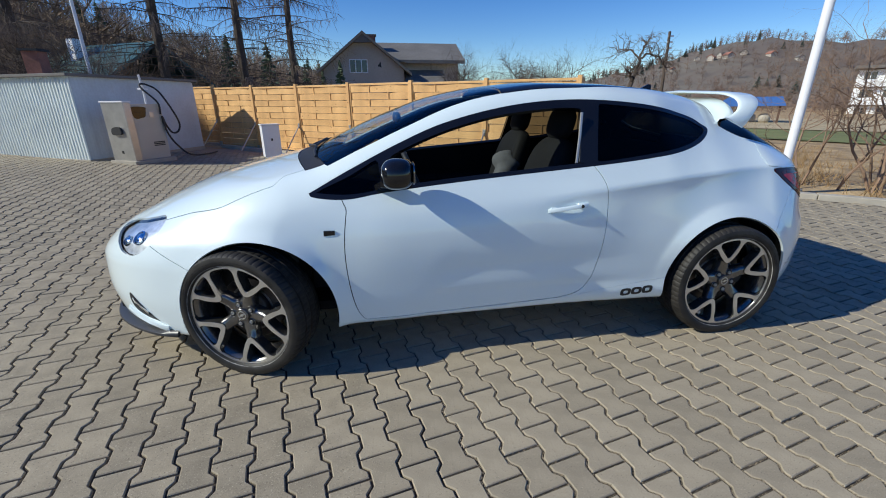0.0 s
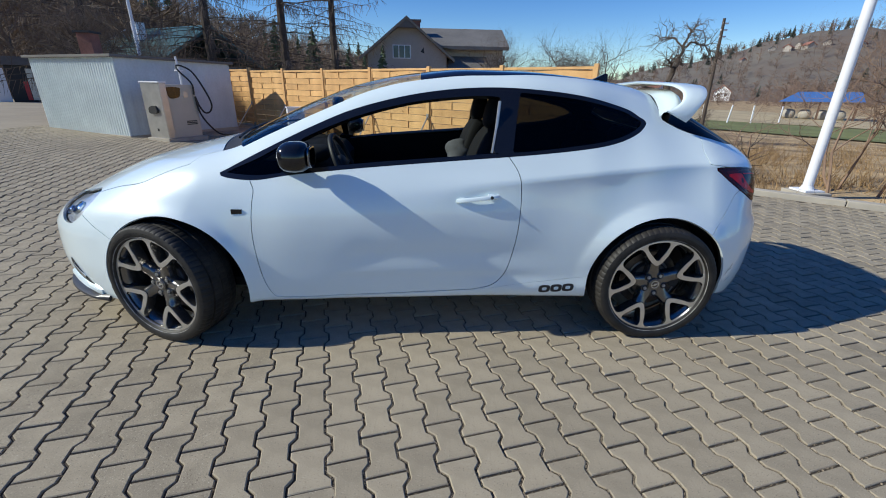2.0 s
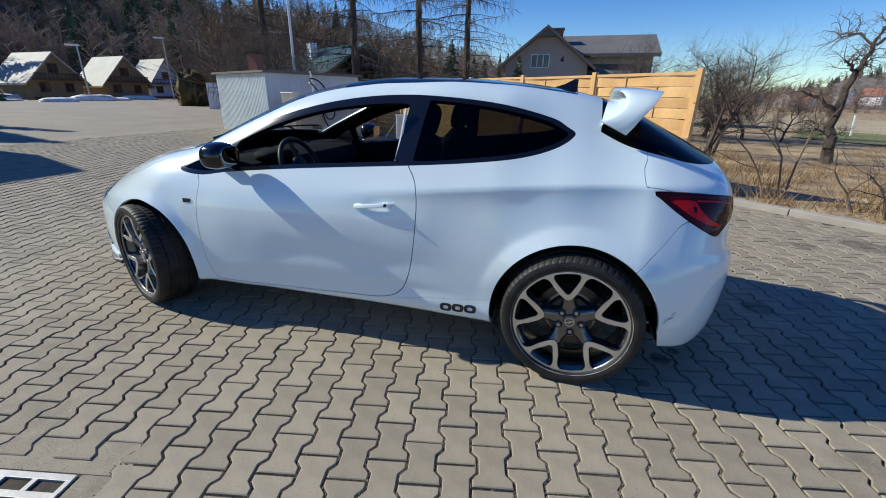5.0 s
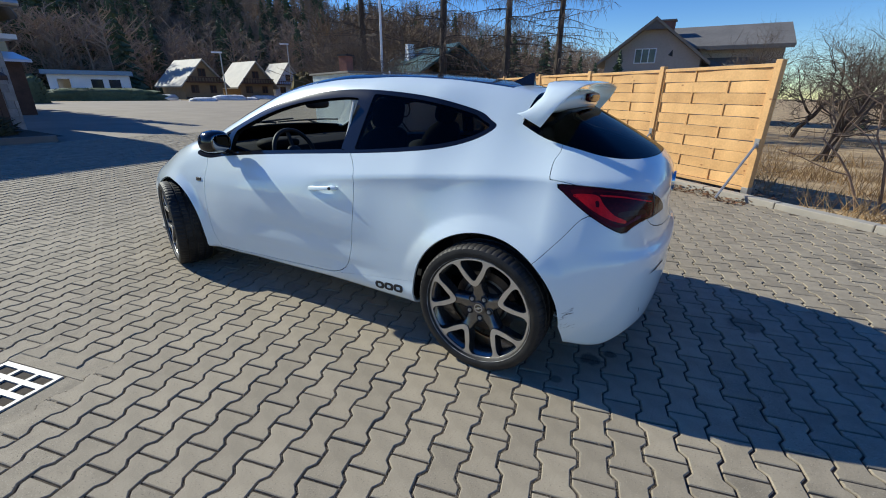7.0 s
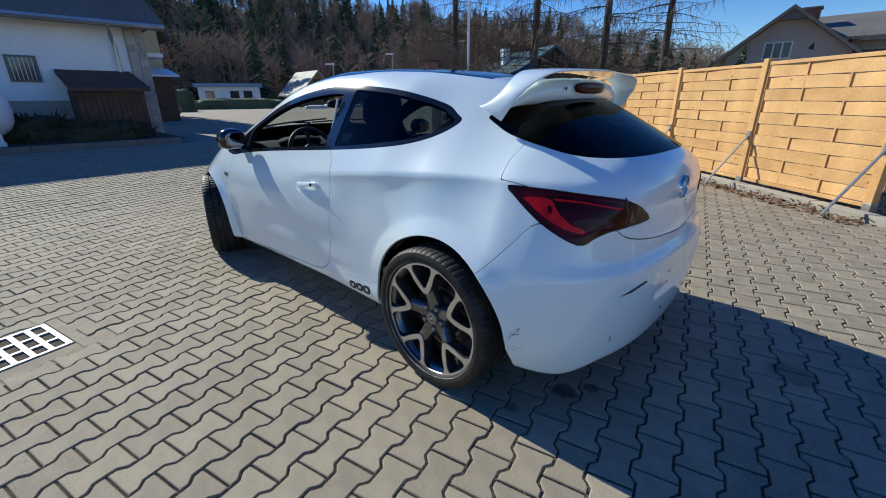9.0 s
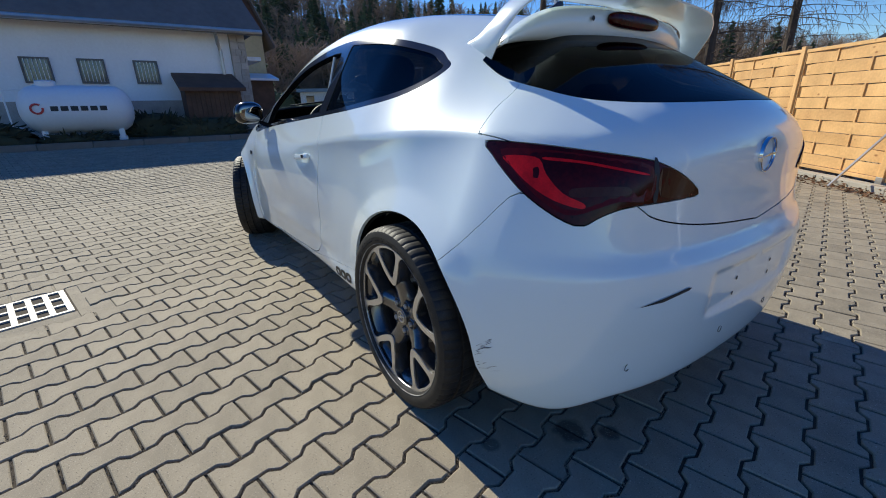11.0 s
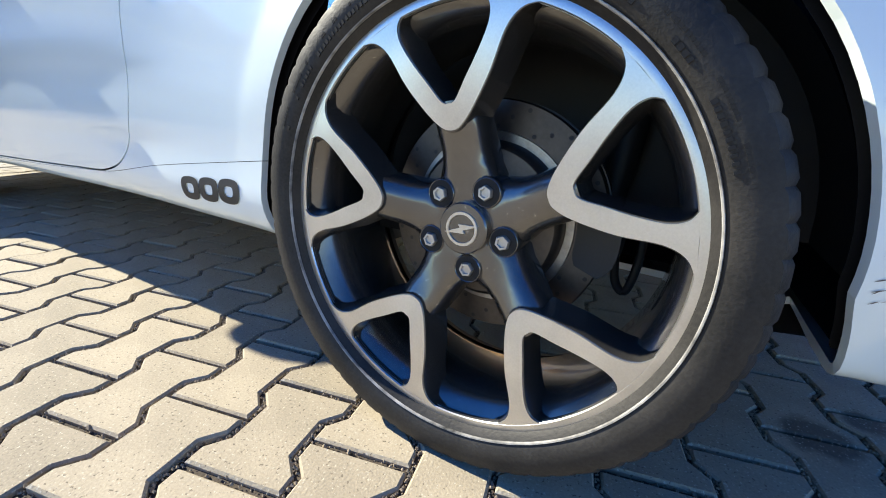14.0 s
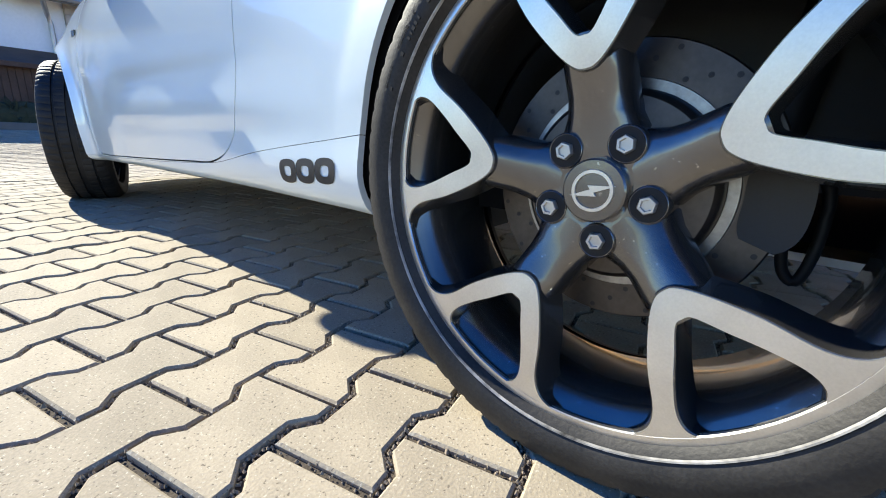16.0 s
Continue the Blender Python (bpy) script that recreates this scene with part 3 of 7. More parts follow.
def clip(mesh, phi):
    """The part of a net of triangles where phi is below zero; cut edges lie on the zero line."""
    v, n, f = mesh
    if not len(f):
        return mesh
    s = phi(v)
    s = np.where(np.abs(s) < 1e-9, 1e-9, s)
    ins = s[f] < 0
    cnt = ins.sum(1)
    keep = [f[cnt == 3]]
    nv, nn, made = [], [], {}

    def cut(i, j):
        key = (i, j) if i < j else (j, i)
        if key not in made:
            t = s[i] / (s[i] - s[j])
            made[key] = len(v) + len(nv)
            nv.append(v[i] + t * (v[j] - v[i]))
            q = n[i] + t * (n[j] - n[i])
            nn.append(q / np.linalg.norm(q))
        return made[key]

    extra = []
    for tri, row in zip(f[(cnt == 1) | (cnt == 2)], ins[(cnt == 1) | (cnt == 2)]):
        one = row.sum() == 1
        k = int(np.argmax(row)) if one else int(np.argmin(row))
        a, b, c = (int(tri[(k + q) % 3]) for q in range(3))
        ab, ac = cut(a, b), cut(a, c)
        extra += [(a, ab, ac)] if one else [(ab, b, c), (ab, c, ac)]
    f2 = np.concatenate(keep + ([np.array(extra)] if extra else []))
    v2 = np.concatenate([v, np.array(nv)]) if nv else v
    n2 = np.concatenate([n, np.array(nn)]) if nn else n
    used, back = np.unique(f2, return_inverse=True)
    return v2[used], n2[used], back.reshape(-1, 3)


def split(mesh, phi, gap=0.002):
    """Inside and outside of a cut line, with a gap between."""
    return clip(mesh, lambda v: phi(v) + gap), clip(mesh, lambda v: gap - phi(v))


def outline(points, steps=8):
    """The signed distance to a soft closed outline in two coordinates."""
    p = smoothed(points, steps)
    q = np.roll(p, -1, 0)

    def f(a, b):
        pt = np.stack([a, b], -1)
        best, wind = np.full(len(pt), 1e9), np.zeros(len(pt), int)
        for (ax, ay), (bx, by) in zip(p, q):
            ex, ey = bx - ax, by - ay
            t = np.clip(((pt[:, 0] - ax) * ex + (pt[:, 1] - ay) * ey) / (ex * ex + ey * ey + 1e-12), 0, 1)
            best = np.minimum(best, (pt[:, 0] - ax - t * ex) ** 2 + (pt[:, 1] - ay - t * ey) ** 2)
            cross = ex * (pt[:, 1] - ay) - ey * (pt[:, 0] - ax)
            wind += ((ay <= pt[:, 1]) & (by > pt[:, 1]) & (cross > 0)).astype(int) - ((ay > pt[:, 1]) & (by <= pt[:, 1]) & (cross < 0)).astype(int)
        return np.where(wind != 0, -1, 1) * np.sqrt(best)

    return f


def skin(name, mesh, material, parent, label="", thick=0.012, lift=0.0):
    """A panel: the cut skin with its edges turned in."""
    v, n, f = mesh
    v = v + lift * n
    e = np.concatenate([f[:, [0, 1]], f[:, [1, 2]], f[:, [2, 0]]])
    key = np.sort(e, 1)
    _, idx, cnt = np.unique(key, axis=0, return_index=True, return_counts=True)
    rim = e[idx[cnt == 1]]
    if thick and len(rim):
        k = len(v)
        a, b = v[rim[:, 0]], v[rim[:, 1]]
        ai, bi = a - thick * n[rim[:, 0]], b - thick * n[rim[:, 1]]
        side = np.cross(b - a, n[rim[:, 0]])
        side /= np.linalg.norm(side, axis=1, keepdims=True) + 1e-12
        m = len(rim)
        v = np.concatenate([v, a, b, bi, ai])
        n = np.concatenate([n, side, side, side, side])
        r = np.arange(m)
        f = [tuple(t) for t in f] + [(k + i + m, k + i, k + i + 3 * m, k + i + 2 * m) for i in r]
    return link_mesh(name, v, f, material, parent, label, normals=n)


SIDE = lambda p: p[:, 1] < 0
# the dark window band, the door and other cut lines, in the side view
DLO = outline([(-1.0, 0.915), (-0.93, 0.897), (-0.80, 0.893), (-0.602, 0.922), (-0.166, 0.965), (0.505, 1.019), (0.85, 1.052), (1.06, 1.083), (1.20, 1.128), (1.272, 1.183), (1.235, 1.215), (1.147, 1.259), (0.894, 1.318), (0.562, 1.349), (0.269, 1.346), (-0.021, 1.309), (-0.312, 1.237), (-0.55, 1.142), (-0.80, 1.023), (-0.955, 0.943)])
DOOR = outline([(-0.784, 0.93), (-0.821, 0.833), (-0.840, 0.624), (-0.818, 0.399), (-0.775, 0.275), (-0.70, 0.258), (-0.3, 0.268), (0.15, 0.285), (0.33, 0.297), (0.45, 0.345), (0.51, 0.462), (0.545, 0.687), (0.542, 0.911), (0.475, 1.03), (0.40, 1.15), (-0.2, 1.12)])
WINDOW_F = outline([(-0.60, 0.955), (-0.60, 0.945), (-0.2, 0.985), (0.38, 1.032), (0.405, 1.05), (0.44, 1.28), (0.43, 1.305), (0.27, 1.305), (-0.02, 1.272), (-0.30, 1.202), (-0.54, 1.108), (-0.60, 1.06)])
QUARTER = outline([(-0.965, 0.925), (-0.80, 0.915), (-0.655, 0.935), (-0.645, 0.96), (-0.655, 1.055), (-0.67, 1.065), (-0.80, 0.995), (-0.93, 0.94)])
WINDOW_B = outline([(0.525, 1.04), (0.9, 1.08), (1.08, 1.11), (1.19, 1.148), (1.24, 1.185), (1.20, 1.21), (1.12, 1.245), (0.88, 1.297), (0.60, 1.325), (0.555, 1.322), (0.545, 1.30), (0.51, 1.07)])
sill_top = knots([(-1.2, 0.24), (-0.95, 0.245), (0.3, 0.29), (0.6, 0.335), (0.95, 0.378), (1.3, 0.42)])
bumper_line = knots([(1.2, 0.40), (1.592, 0.62), (1.693, 0.735), (1.79, 0.842), (2.3, 0.842)])
gate_side = knots([(0.70, 71), (0.96, 68), (0.985, 67.1), (1.01, 66.3), (1.052, 63.8), (1.09, 58.5), (1.122, 54.5), (1.16, 36), (1.35, 10)])
gate_low = knots([(0, 0.713), (0.304, 0.742), (0.443, 0.765), (0.519, 0.79), (0.553, 0.816), (0.62, 0.88), (0.8, 1.05)])
hood_y = knots([(-2.2, 0.36), (-1.95, 0.50), (-1.75, 0.597), (-1.62, 0.643), (-1.40, 0.709), (-1.18, 0.706), (-1.12, 0.64), (-0.8, 0.60)])
screen_y = knots([(-1.15, 0.70), (-0.95, 0.665), (-0.5, 0.60), (-0.1, 0.545), (0.4, 0.525), (1.0, 0.515), (1.5, 0.49)])


def rear_angle(p):
    """The bearing round the car's rear corner, in degrees: 0 straight back, 90 out to the side."""
    return np.degrees(np.arctan2(np.abs(p[:, 1]) - 0.30, p[:, 0] - 1.42))


LAMP = outline([(a * 0.0105, z) for a, z in [(63.5, 0.963), (60, 0.932), (54.5, 0.886), (48, 0.835), (40, 0.785), (35.5, 0.773), (31.5, 0.797), (25, 0.818), (10.5, 0.825), (5, 0.830), (7, 0.855), (13.5, 0.897), (22, 0.93), (39, 0.955), (52, 0.964)]])
REAR_GLASS = outline([(0.0, 1.060), (0.25, 1.058), (0.437, 1.060), (0.53, 1.073), (0.563, 1.104), (0.561, 1.126), (0.542, 1.171), (0.50, 1.27), (0.42, 1.33), (0.0, 1.36), (-0.42, 1.33), (-0.50, 1.27), (-0.542, 1.171), (-0.561, 1.126), (-0.563, 1.104), (-0.53, 1.073), (-0.437, 1.060), (-0.25, 1.058)])
HEADLAMP = outline([(-1.75, 0.786), (-1.83, 0.772), (-1.906, 0.752), (-1.99, 0.733), (-2.058, 0.706), (-2.075, 0.69), (-2.056, 0.668), (-2.02, 0.635), (-1.97, 0.612), (-1.895, 0.617), (-1.824, 0.661), (-1.772, 0.723)])

car = thing("car", "white three-door sports hatchback with black roof and open driver's window", "car")
net = body_grid()
f_arch = lambda p: np.minimum(np.hypot(p[:, 0] - ARCH_F[0], p[:, 2] - ARCH_F[1]) - ARCH_F[2], np.hypot((p[:, 0] - ARCH_R[0]) / (1 + np.where(p[:, 0] > ARCH_R[0], 0.9, 0) * np.clip(ARCH_R[1] - p[:, 2], 0, None)), p[:, 2] - ARCH_R[1]) - ARCH_R[2]) + np.where(np.abs(p[:, 1]) < 0.55, 5, 0)
net = clip(net, lambda p: -f_arch(p))
side_only = lambda p: np.where(np.abs(p[:, 1]) > 0.42, 0.0, 1.0)
f_dlo = lambda p: DLO(p[:, 0], p[:, 2]) + side_only(p)
f_glass_b = lambda p: REAR_GLASS(p[:, 1], p[:, 2]) + np.where(p[:, 0] > 1.38, 0, 1.0)
f_screen = lambda p: np.maximum(np.maximum(np.abs(p[:, 1]) - screen_y(p[:, 0]), -(p[:, 0] + 1.045 - 0.30 * p[:, 1] ** 2)), np.maximum(p[:, 0] - 0.02, 0.95 - p[:, 2]))
f_roof = lambda p: np.maximum(np.abs(p[:, 1]) - screen_y(p[:, 0]) + 0.16 * np.clip((p[:, 0] - 0.45) / 0.8, 0, 1) ** 1.5, np.maximum(0.022 - p[:, 0], np.maximum(p[:, 0] - 1.27 + 0.12 * p[:, 1] ** 2, 1.0 - p[:, 2])))

dlo, rest = split(net, f_dlo, 0.0005)
screen, rest = split(rest, f_screen, 0.001)
roof, rest = split(rest, f_roof, 0.0015)
glass_b, rest = split(rest, f_glass_b, 0.001)
inner = rest
lamps, rest = split(rest, lambda p: LAMP(rear_angle(p) * 0.0105, p[:, 2]) + np.where(p[:, 0] > 1.45, 0, 1.0), 0.002)
headlamps, rest = split(rest, lambda p: HEADLAMP(p[:, 0], p[:, 2]) + np.where(np.abs(p[:, 1]) > 0.25, 0, 1.0), 0.002)
f_door = lambda p: DOOR(p[:, 0], p[:, 2]) + side_only(p)
doors, rest = split(rest, f_door, 0.0022)
f_sill = lambda p: np.maximum(p[:, 2] - sill_top(p[:, 0]), np.maximum(-0.93 - p[:, 0], p[:, 0] - 1.05)) + side_only(p)
sills, rest = split(rest, f_sill, 0.0006)
f_hood = lambda p: np.maximum(np.maximum(np.abs(p[:, 1]) - hood_y(p[:, 0]), 0.60 - p[:, 2]), np.maximum(p[:, 0] + 1.135 - 0.28 * p[:, 1] ** 2, -(p[:, 0] + 2.16 - 0.62 * p[:, 1] ** 2)))
hood, rest = split(rest, f_hood, 0.0022)
f_cowl = lambda p: np.maximum(np.maximum(np.abs(p[:, 1]) - 0.635, 0.93 - p[:, 2]), np.maximum(p[:, 0] + 1.043 - 0.30 * p[:, 1] ** 2, -(p[:, 0] + 1.14 - 0.28 * p[:, 1] ** 2)))
cowl, rest = split(rest, f_cowl, 0.001)
f_front = lambda p: np.maximum(p[:, 0] + 1.50, p[:, 2] - 0.67 + 0.45 * (p[:, 0] + 1.81))
front_bumper, rest = split(rest, f_front, 0.0018)
# tailgate: between the window, the lamps and the lower cut line
f_gate = lambda p: np.maximum(np.maximum((rear_angle(p) - gate_side(p[:, 2])) * 0.0105, 1.40 - p[:, 0]), np.maximum(gate_low(np.abs(p[:, 1])) - p[:, 2], p[:, 2] - 1.34))
gate, rest = split(rest, f_gate, 0.0022)
f_rear = lambda p: np.maximum(1.45 - p[:, 0], p[:, 2] - bumper_line(p[:, 0]))
rear_bumper, rest = split(rest, f_rear, 0.0018)
LEFT, RIGHT = (lambda p: p[:, 1]), (lambda p: -p[:, 1])
skin("roof_panel", roof, M_BLACKGLOSS, car, "gloss black roof skin")
skin("windscreen", screen, M_GLASS, car, "clear laminated windscreen", 0.006)
skin("rear_window", glass_b, M_GLASS_REAR, car, "dark tinted rear window", 0.006)
skin("cowl_panel", cowl, M_PLASTIC, car, "matt black cowl", 0.01, -0.004)
bonnet = skin("bonnet", hood, M_PAINT, car)
skin("front_bumper", front_bumper, M_PAINT, car)
bumper = skin("rear_bumper", rear_bumper, M_PAINT, car)
tailgate = skin("tailgate", gate, M_PAINT, car)
skin("body_shell", rest, M_PAINT, car)
for side in (LEFT, RIGHT):
    skin("side_skirt", clip(sills, side), M_PAINT, car)
    door = skin("door", clip(doors, side), M_PAINT, car)
    if side is LEFT:
        door_left = door
    band = clip(dlo, side)
    win_f, band = split(band, lambda p: WINDOW_F(p[:, 0], p[:, 2]), 0.0005)
    quarter, band = split(band, lambda p: QUARTER(p[:, 0], p[:, 2]), 0.0005)
    win_b, band = split(band, lambda p: WINDOW_B(p[:, 0], p[:, 2]), 0.0005)
    skin("window_frame", band, M_BLACKGLOSS, car, "gloss black window surround", 0.03)
    skin("quarter_light", quarter, M_GLASS_DARK, car, "", 0.004, -0.004)
    skin("side_window", win_b, M_GLASS_DARK, car, "dark tinted fixed side window", 0.004, -0.003)
    if side is RIGHT:
        skin("door_window", win_f, M_GLASS, car, "", 0.004, -0.006)
    lamp_left = skin("tail_lamp", clip(lamps, side), M_TAIL, car, "dark red tail lamp", 0.02, 0.003)
    lens = clip(headlamps, side)
    head = skin("head_lamp", lens, M_LENS, car, "clear headlamp with chrome and projector inside", 0.012)
    v, n, f = lens
    link_mesh("lamp_bowl", v - 0.021 * n, f, M_HEAD, head, "chrome and black lamp bowl", normals=n)
    for x0, z0, r in ((-1.90, 0.690, 0.030), (-1.985, 0.672, 0.022)):
        k = int(np.argmin((v[:, 0] - x0) ** 2 + (v[:, 2] - z0) ** 2))
        aim = Matrix.Translation(Vector(v[k] - 0.017 * n[k])) @ Vector(-n[k]).to_track_quat("X", "Z").to_matrix().to_4x4()
        part("projector_ring", moved(lathe([(r * 1.35, 0.004), (r * 1.3, -0.006), (r * 1.05, -0.008), (r, 0.0)], 24, "x"), aim), M_CHROME, head, "", 40)
        part("projector_lens", moved(egg(0.0, 0, 0, 0.010, r, r, 2.0, 20, 10), aim), M_CHROME, head, "", 60)
# dark inner faces of the shell, seen through the windows, gaps and arches
v, n, f = inner
link_mesh("inner_lining", v - 0.028 * n, f[:, ::-1], M_INTERIOR, car, normals=-n)
# ---- the car's fittings ----
def skin_y(x, z):
    """The body's half width at a place on its side."""
    lo, hi = 0.3, 1.1
    for _ in range(40):
        m = (lo + hi) / 2
        if body(np.array([x]), np.array([-m]), np.array([z]))[0] < 0:
            lo = m
        else:
            hi = m
    return lo


def skin_x(y, z):
    """The tail's place at a height."""
    lo, hi = 1.2, 2.4
    for _ in range(40):
        m = (lo + hi) / 2
        if body(np.array([m]), np.array([y]), np.array([z]))[0] < 0:
            lo = m
        else:
            hi = m
    return lo


def skin_z(x, y):
    """The body's upper side at a place in the plan."""
    lo, hi = 0.5, 1.6
    for _ in range(40):
        m = (lo + hi) / 2
        lo, hi = (m, hi) if body(np.array([x]), np.array([y]), np.array([m]))[0] < 0 else (lo, m)
    return lo


on_side = lambda x, z, up: (x, -(skin_y(x, z) + up), z)
on_tail = lambda y, z, up: (skin_x(y, z) + up, y, z)

for s in (-1, 1):
    flip = Matrix.Diagonal((1, -s, 1, 1))
    # door mirror
    house = egg(-0.568, -0.902, 1.028, 0.078, 0.088, 0.070, 2.6)
    for v in house.verts:
        v.co.x += 0.10 * (v.co.y + 0.918) * (1 if v.co.x < -0.59 else 0.6)
        v.co.z -= 0.10 * max(0, -(v.co.y + 0.918))
    mirror = part("door_mirror", moved(house, flip), M_BLACKGLOSS, car, "gloss black door mirror", 60)
    face = egg(-0.494, -0.902, 1.028, 0.008, 0.066, 0.050, 3.2)
    part("mirror_glass", moved(face, flip), M_MIRROR, mirror, "", 60)
    stalk = loft([[(-0.60 + dx * 1.2, -0.845, 0.965 + dz) for dx, dz in ((-0.04, -0.012), (0.035, -0.012), (0.035, 0.018), (-0.04, 0.018))], [(-0.62 + dx * 1.5, -0.775, 0.935 + dz) for dx, dz in ((-0.04, -0.016), (0.035, -0.016), (0.035, 0.018), (-0.04, 0.018))]])
    part("mirror_foot", moved(stalk, flip), M_BLACKGLOSS, mirror)
    # door handle
    y = -(skin_y(0.32, 0.815) + 0.022)
    bar = loft([[(x, y + 0.012 * abs((x - 0.32) / 0.11) ** 3 + dy, 0.803 + (x - 0.212) * 0.115 + dz) for dy, dz in ((0.0, 0.012), (-0.007, 0.006), (-0.007, -0.008), (0.004, -0.013), (0.012, 0.0))] for x in np.linspace(0.212, 0.43, 14)])
    handle = part("door_handle", moved(bar, flip), M_PAINT, car, "white pull handle", 50)
    for x in (0.225, 0.375):
        part("handle_mount", moved(box(x, y + 0.006, 0.798 + (x - 0.212) * 0.115, x + 0.03, y + 0.05, 0.818 + (x - 0.212) * 0.115, 0.003), flip), M_PAINT, handle)
    part("key_cylinder", moved(lathe([(0.0, -0.004), (0.007, -0.004), (0.0085, 0.0), (0.0085, 0.012)], 20), flip @ Matrix.Translation((0.392, y - 0.006, 0.8245))), M_PLASTIC, handle, "", 40)
    # side repeater
    rep = prism([(-0.935, 0.727), (-0.882, 0.730), (-0.880, 0.752), (-0.934, 0.753)], "y", -(skin_y(-0.908, 0.74) + 0.006), -(skin_y(-0.908, 0.74) - 0.02), 0.002)
    part("side_repeater", moved(rep, flip), M_BLACKGLOSS, car, "small smoked side indicator")
    # front fog recess and chrome strip
    where = lambda x, z, up: (x, -(skin_y(x, z) + up), z)
    fog = bmesh.new()
    fog.faces.new([fog.verts.new(where(a, b, 0.002)) for a, b in smoothed([(-1.985, 0.40), (-1.93, 0.345), (-1.86, 0.275), (-1.83, 0.258), (-1.90, 0.268), (-1.975, 0.30), (-1.995, 0.35)], 4)])
    bmesh.ops.triangulate(fog, faces=fog.faces)
    recess = part("fog_recess", moved(fog, flip), M_PLASTIC, car, "black fog lamp recess", 50)
    bar = loft([[(x, -(skin_y(x, z) + o), z + h) for o, h in ((0.0, 0.0), (0.012, 0.004), (0.012, 0.016), (0.0, 0.02))] for x, z in ((-1.965, 0.352), (-1.93, 0.318), (-1.89, 0.288))])
    part("fog_trim", moved(bar, flip), M_CHROME, recess, "", 40)
    lip = loft([[(x, -(skin_y(x, z) + o), z + h) for o, h in ((-0.01, 0.012), (0.02 * f, 0.006), (0.026 * f, -0.008), (0.012 * f, -0.026), (-0.01, -0.03))] for x, z, f in ((-2.03, 0.300, 0.8), (-1.97, 0.270, 1.0), (-1.90, 0.248, 1.0), (-1.84, 0.236, 0.8), (-1.79, 0.228, 0.3))])
    part("bumper_blade", moved(lip, flip), M_PAINT, car, "", 50)
    # exhaust tip
    ex = lathe([(0.034, 0.0), (0.040, -0.003), (0.042, 0.002), (0.042, -0.20), (0.036, -0.20), (0.034, -0.02)], 28, "x")
    for v in ex.verts:
        v.co.y *= 2.6 + 6 * v.co.z
        v.co.z *= 0.62
    tip = part("exhaust_tip", moved(ex, flip @ Matrix.Translation((1.975, -0.40, 0.238)) @ pose(0, 0, 0, 0, 0, 8)), M_STEEL, car, "bright trapezoid exhaust tip", 40)
    bore = lathe([(0.035, -0.012), (0.0, -0.014)], 28, "x")
    for v in bore.verts:
        v.co.y *= 2.6 + 6 * v.co.z
        v.co.z *= 0.62
    part("bore", moved(bore, flip @ Matrix.Translation((1.975, -0.40, 0.238)) @ pose(0, 0, 0, 0, 0, 8)), M_BORE, tip)
    # parking sensors and reflector slots
    for yy, zz in ((-0.56, 0.376), (-0.168, 0.39)):
        c = Vector(on_tail(yy, zz, 0.0005))
        part("parking_sensor", moved(lathe([(0.0095, 0.0), (0.0105, 0.0015), (0.0115, 0.0)], 24, "x"), flip @ Matrix.Translation(c)), M_PLASTIC, bumper)
    slot = [(-0.57, 0.566), (-0.50, 0.580), (-0.415, 0.594), (-0.40, 0.592), (-0.41, 0.586), (-0.50, 0.570)]
    bm = bmesh.new()
    bm.faces.new([bm.verts.new(on_tail(a, b, 0.003)) for a, b in slot])
    part("reflector_slot", moved(bm, flip), M_PLASTIC, bumper, "thin black slot")

# three plain dark marks on the skirt in place of lettering
for k in range(3):
    x0 = 0.690 + 0.066 * k
    outer = smoothed([(x0 + 0.003, 0.281), (x0 + 0.054, 0.283), (x0 + 0.057, 0.322), (x0 + 0.004, 0.320)], 6)
    mid = outer.mean(0)
    hole = mid + (outer - mid) * 0.42
    bm = bmesh.new()
    ring = [(bm.verts.new(on_side(a, b + 0.005 * k, 0.0015)), bm.verts.new(on_side(c, d + 0.005 * k, 0.0015))) for (a, b), (c, d) in zip(outer, hole)]
    for p, q in zip(ring, ring[1:] + ring[:1]):
        bm.faces.new((p[0], q[0], q[1], p[1]))
    part("skirt_mark", bm, M_PLASTIC, car, "matt black ring mark")

# scraped paint behind the rear wheel
rs = random.Random(8)
for k in range(46):
    # a dense scrape at the arch's edge, a few long scratches running up from it, and some lower down
    low = k % 4 == 3
    u = rs.random() ** 1.6
    x, z = 1.745 + 0.045 * u, (rs.uniform(0.325, 0.35) if low else 0.385 + 0.045 * u + rs.uniform(-0.016, 0.016))
    ln, tilt, wd = rs.uniform(0.004, 0.02) if k % 5 else rs.uniform(0.02, 0.034), rs.uniform(0.3, 0.9), rs.uniform(0.0003, 0.0009)
    bm = bmesh.new()
    bm.faces.new([bm.verts.new(on_side(x + a, z + a * tilt + b, 0.0012)) for a, b in ((0, 0), (ln * 0.5, -wd), (ln, 0), (ln * 0.5, wd))])
    part("scratch", bm, M_SCUFFDARK, bumper, "dark scrape")


def on_corner(deg, z, up, s):
    """A place on the rear corner at a bearing and a height."""
    lo, hi, a = 0.0, 1.2, radians(deg)
    for _ in range(40):
        m = (lo + hi) / 2
        inside = body(np.array([1.42 + m * math.cos(a)]), np.array([0.30 + m * math.sin(a)]), np.array([z]))[0] < 0
        lo, hi = (m, hi) if inside else (lo, m)
    m = lo + up
    return (1.42 + m * math.cos(a), s * (0.30 + m * math.sin(a)), z)


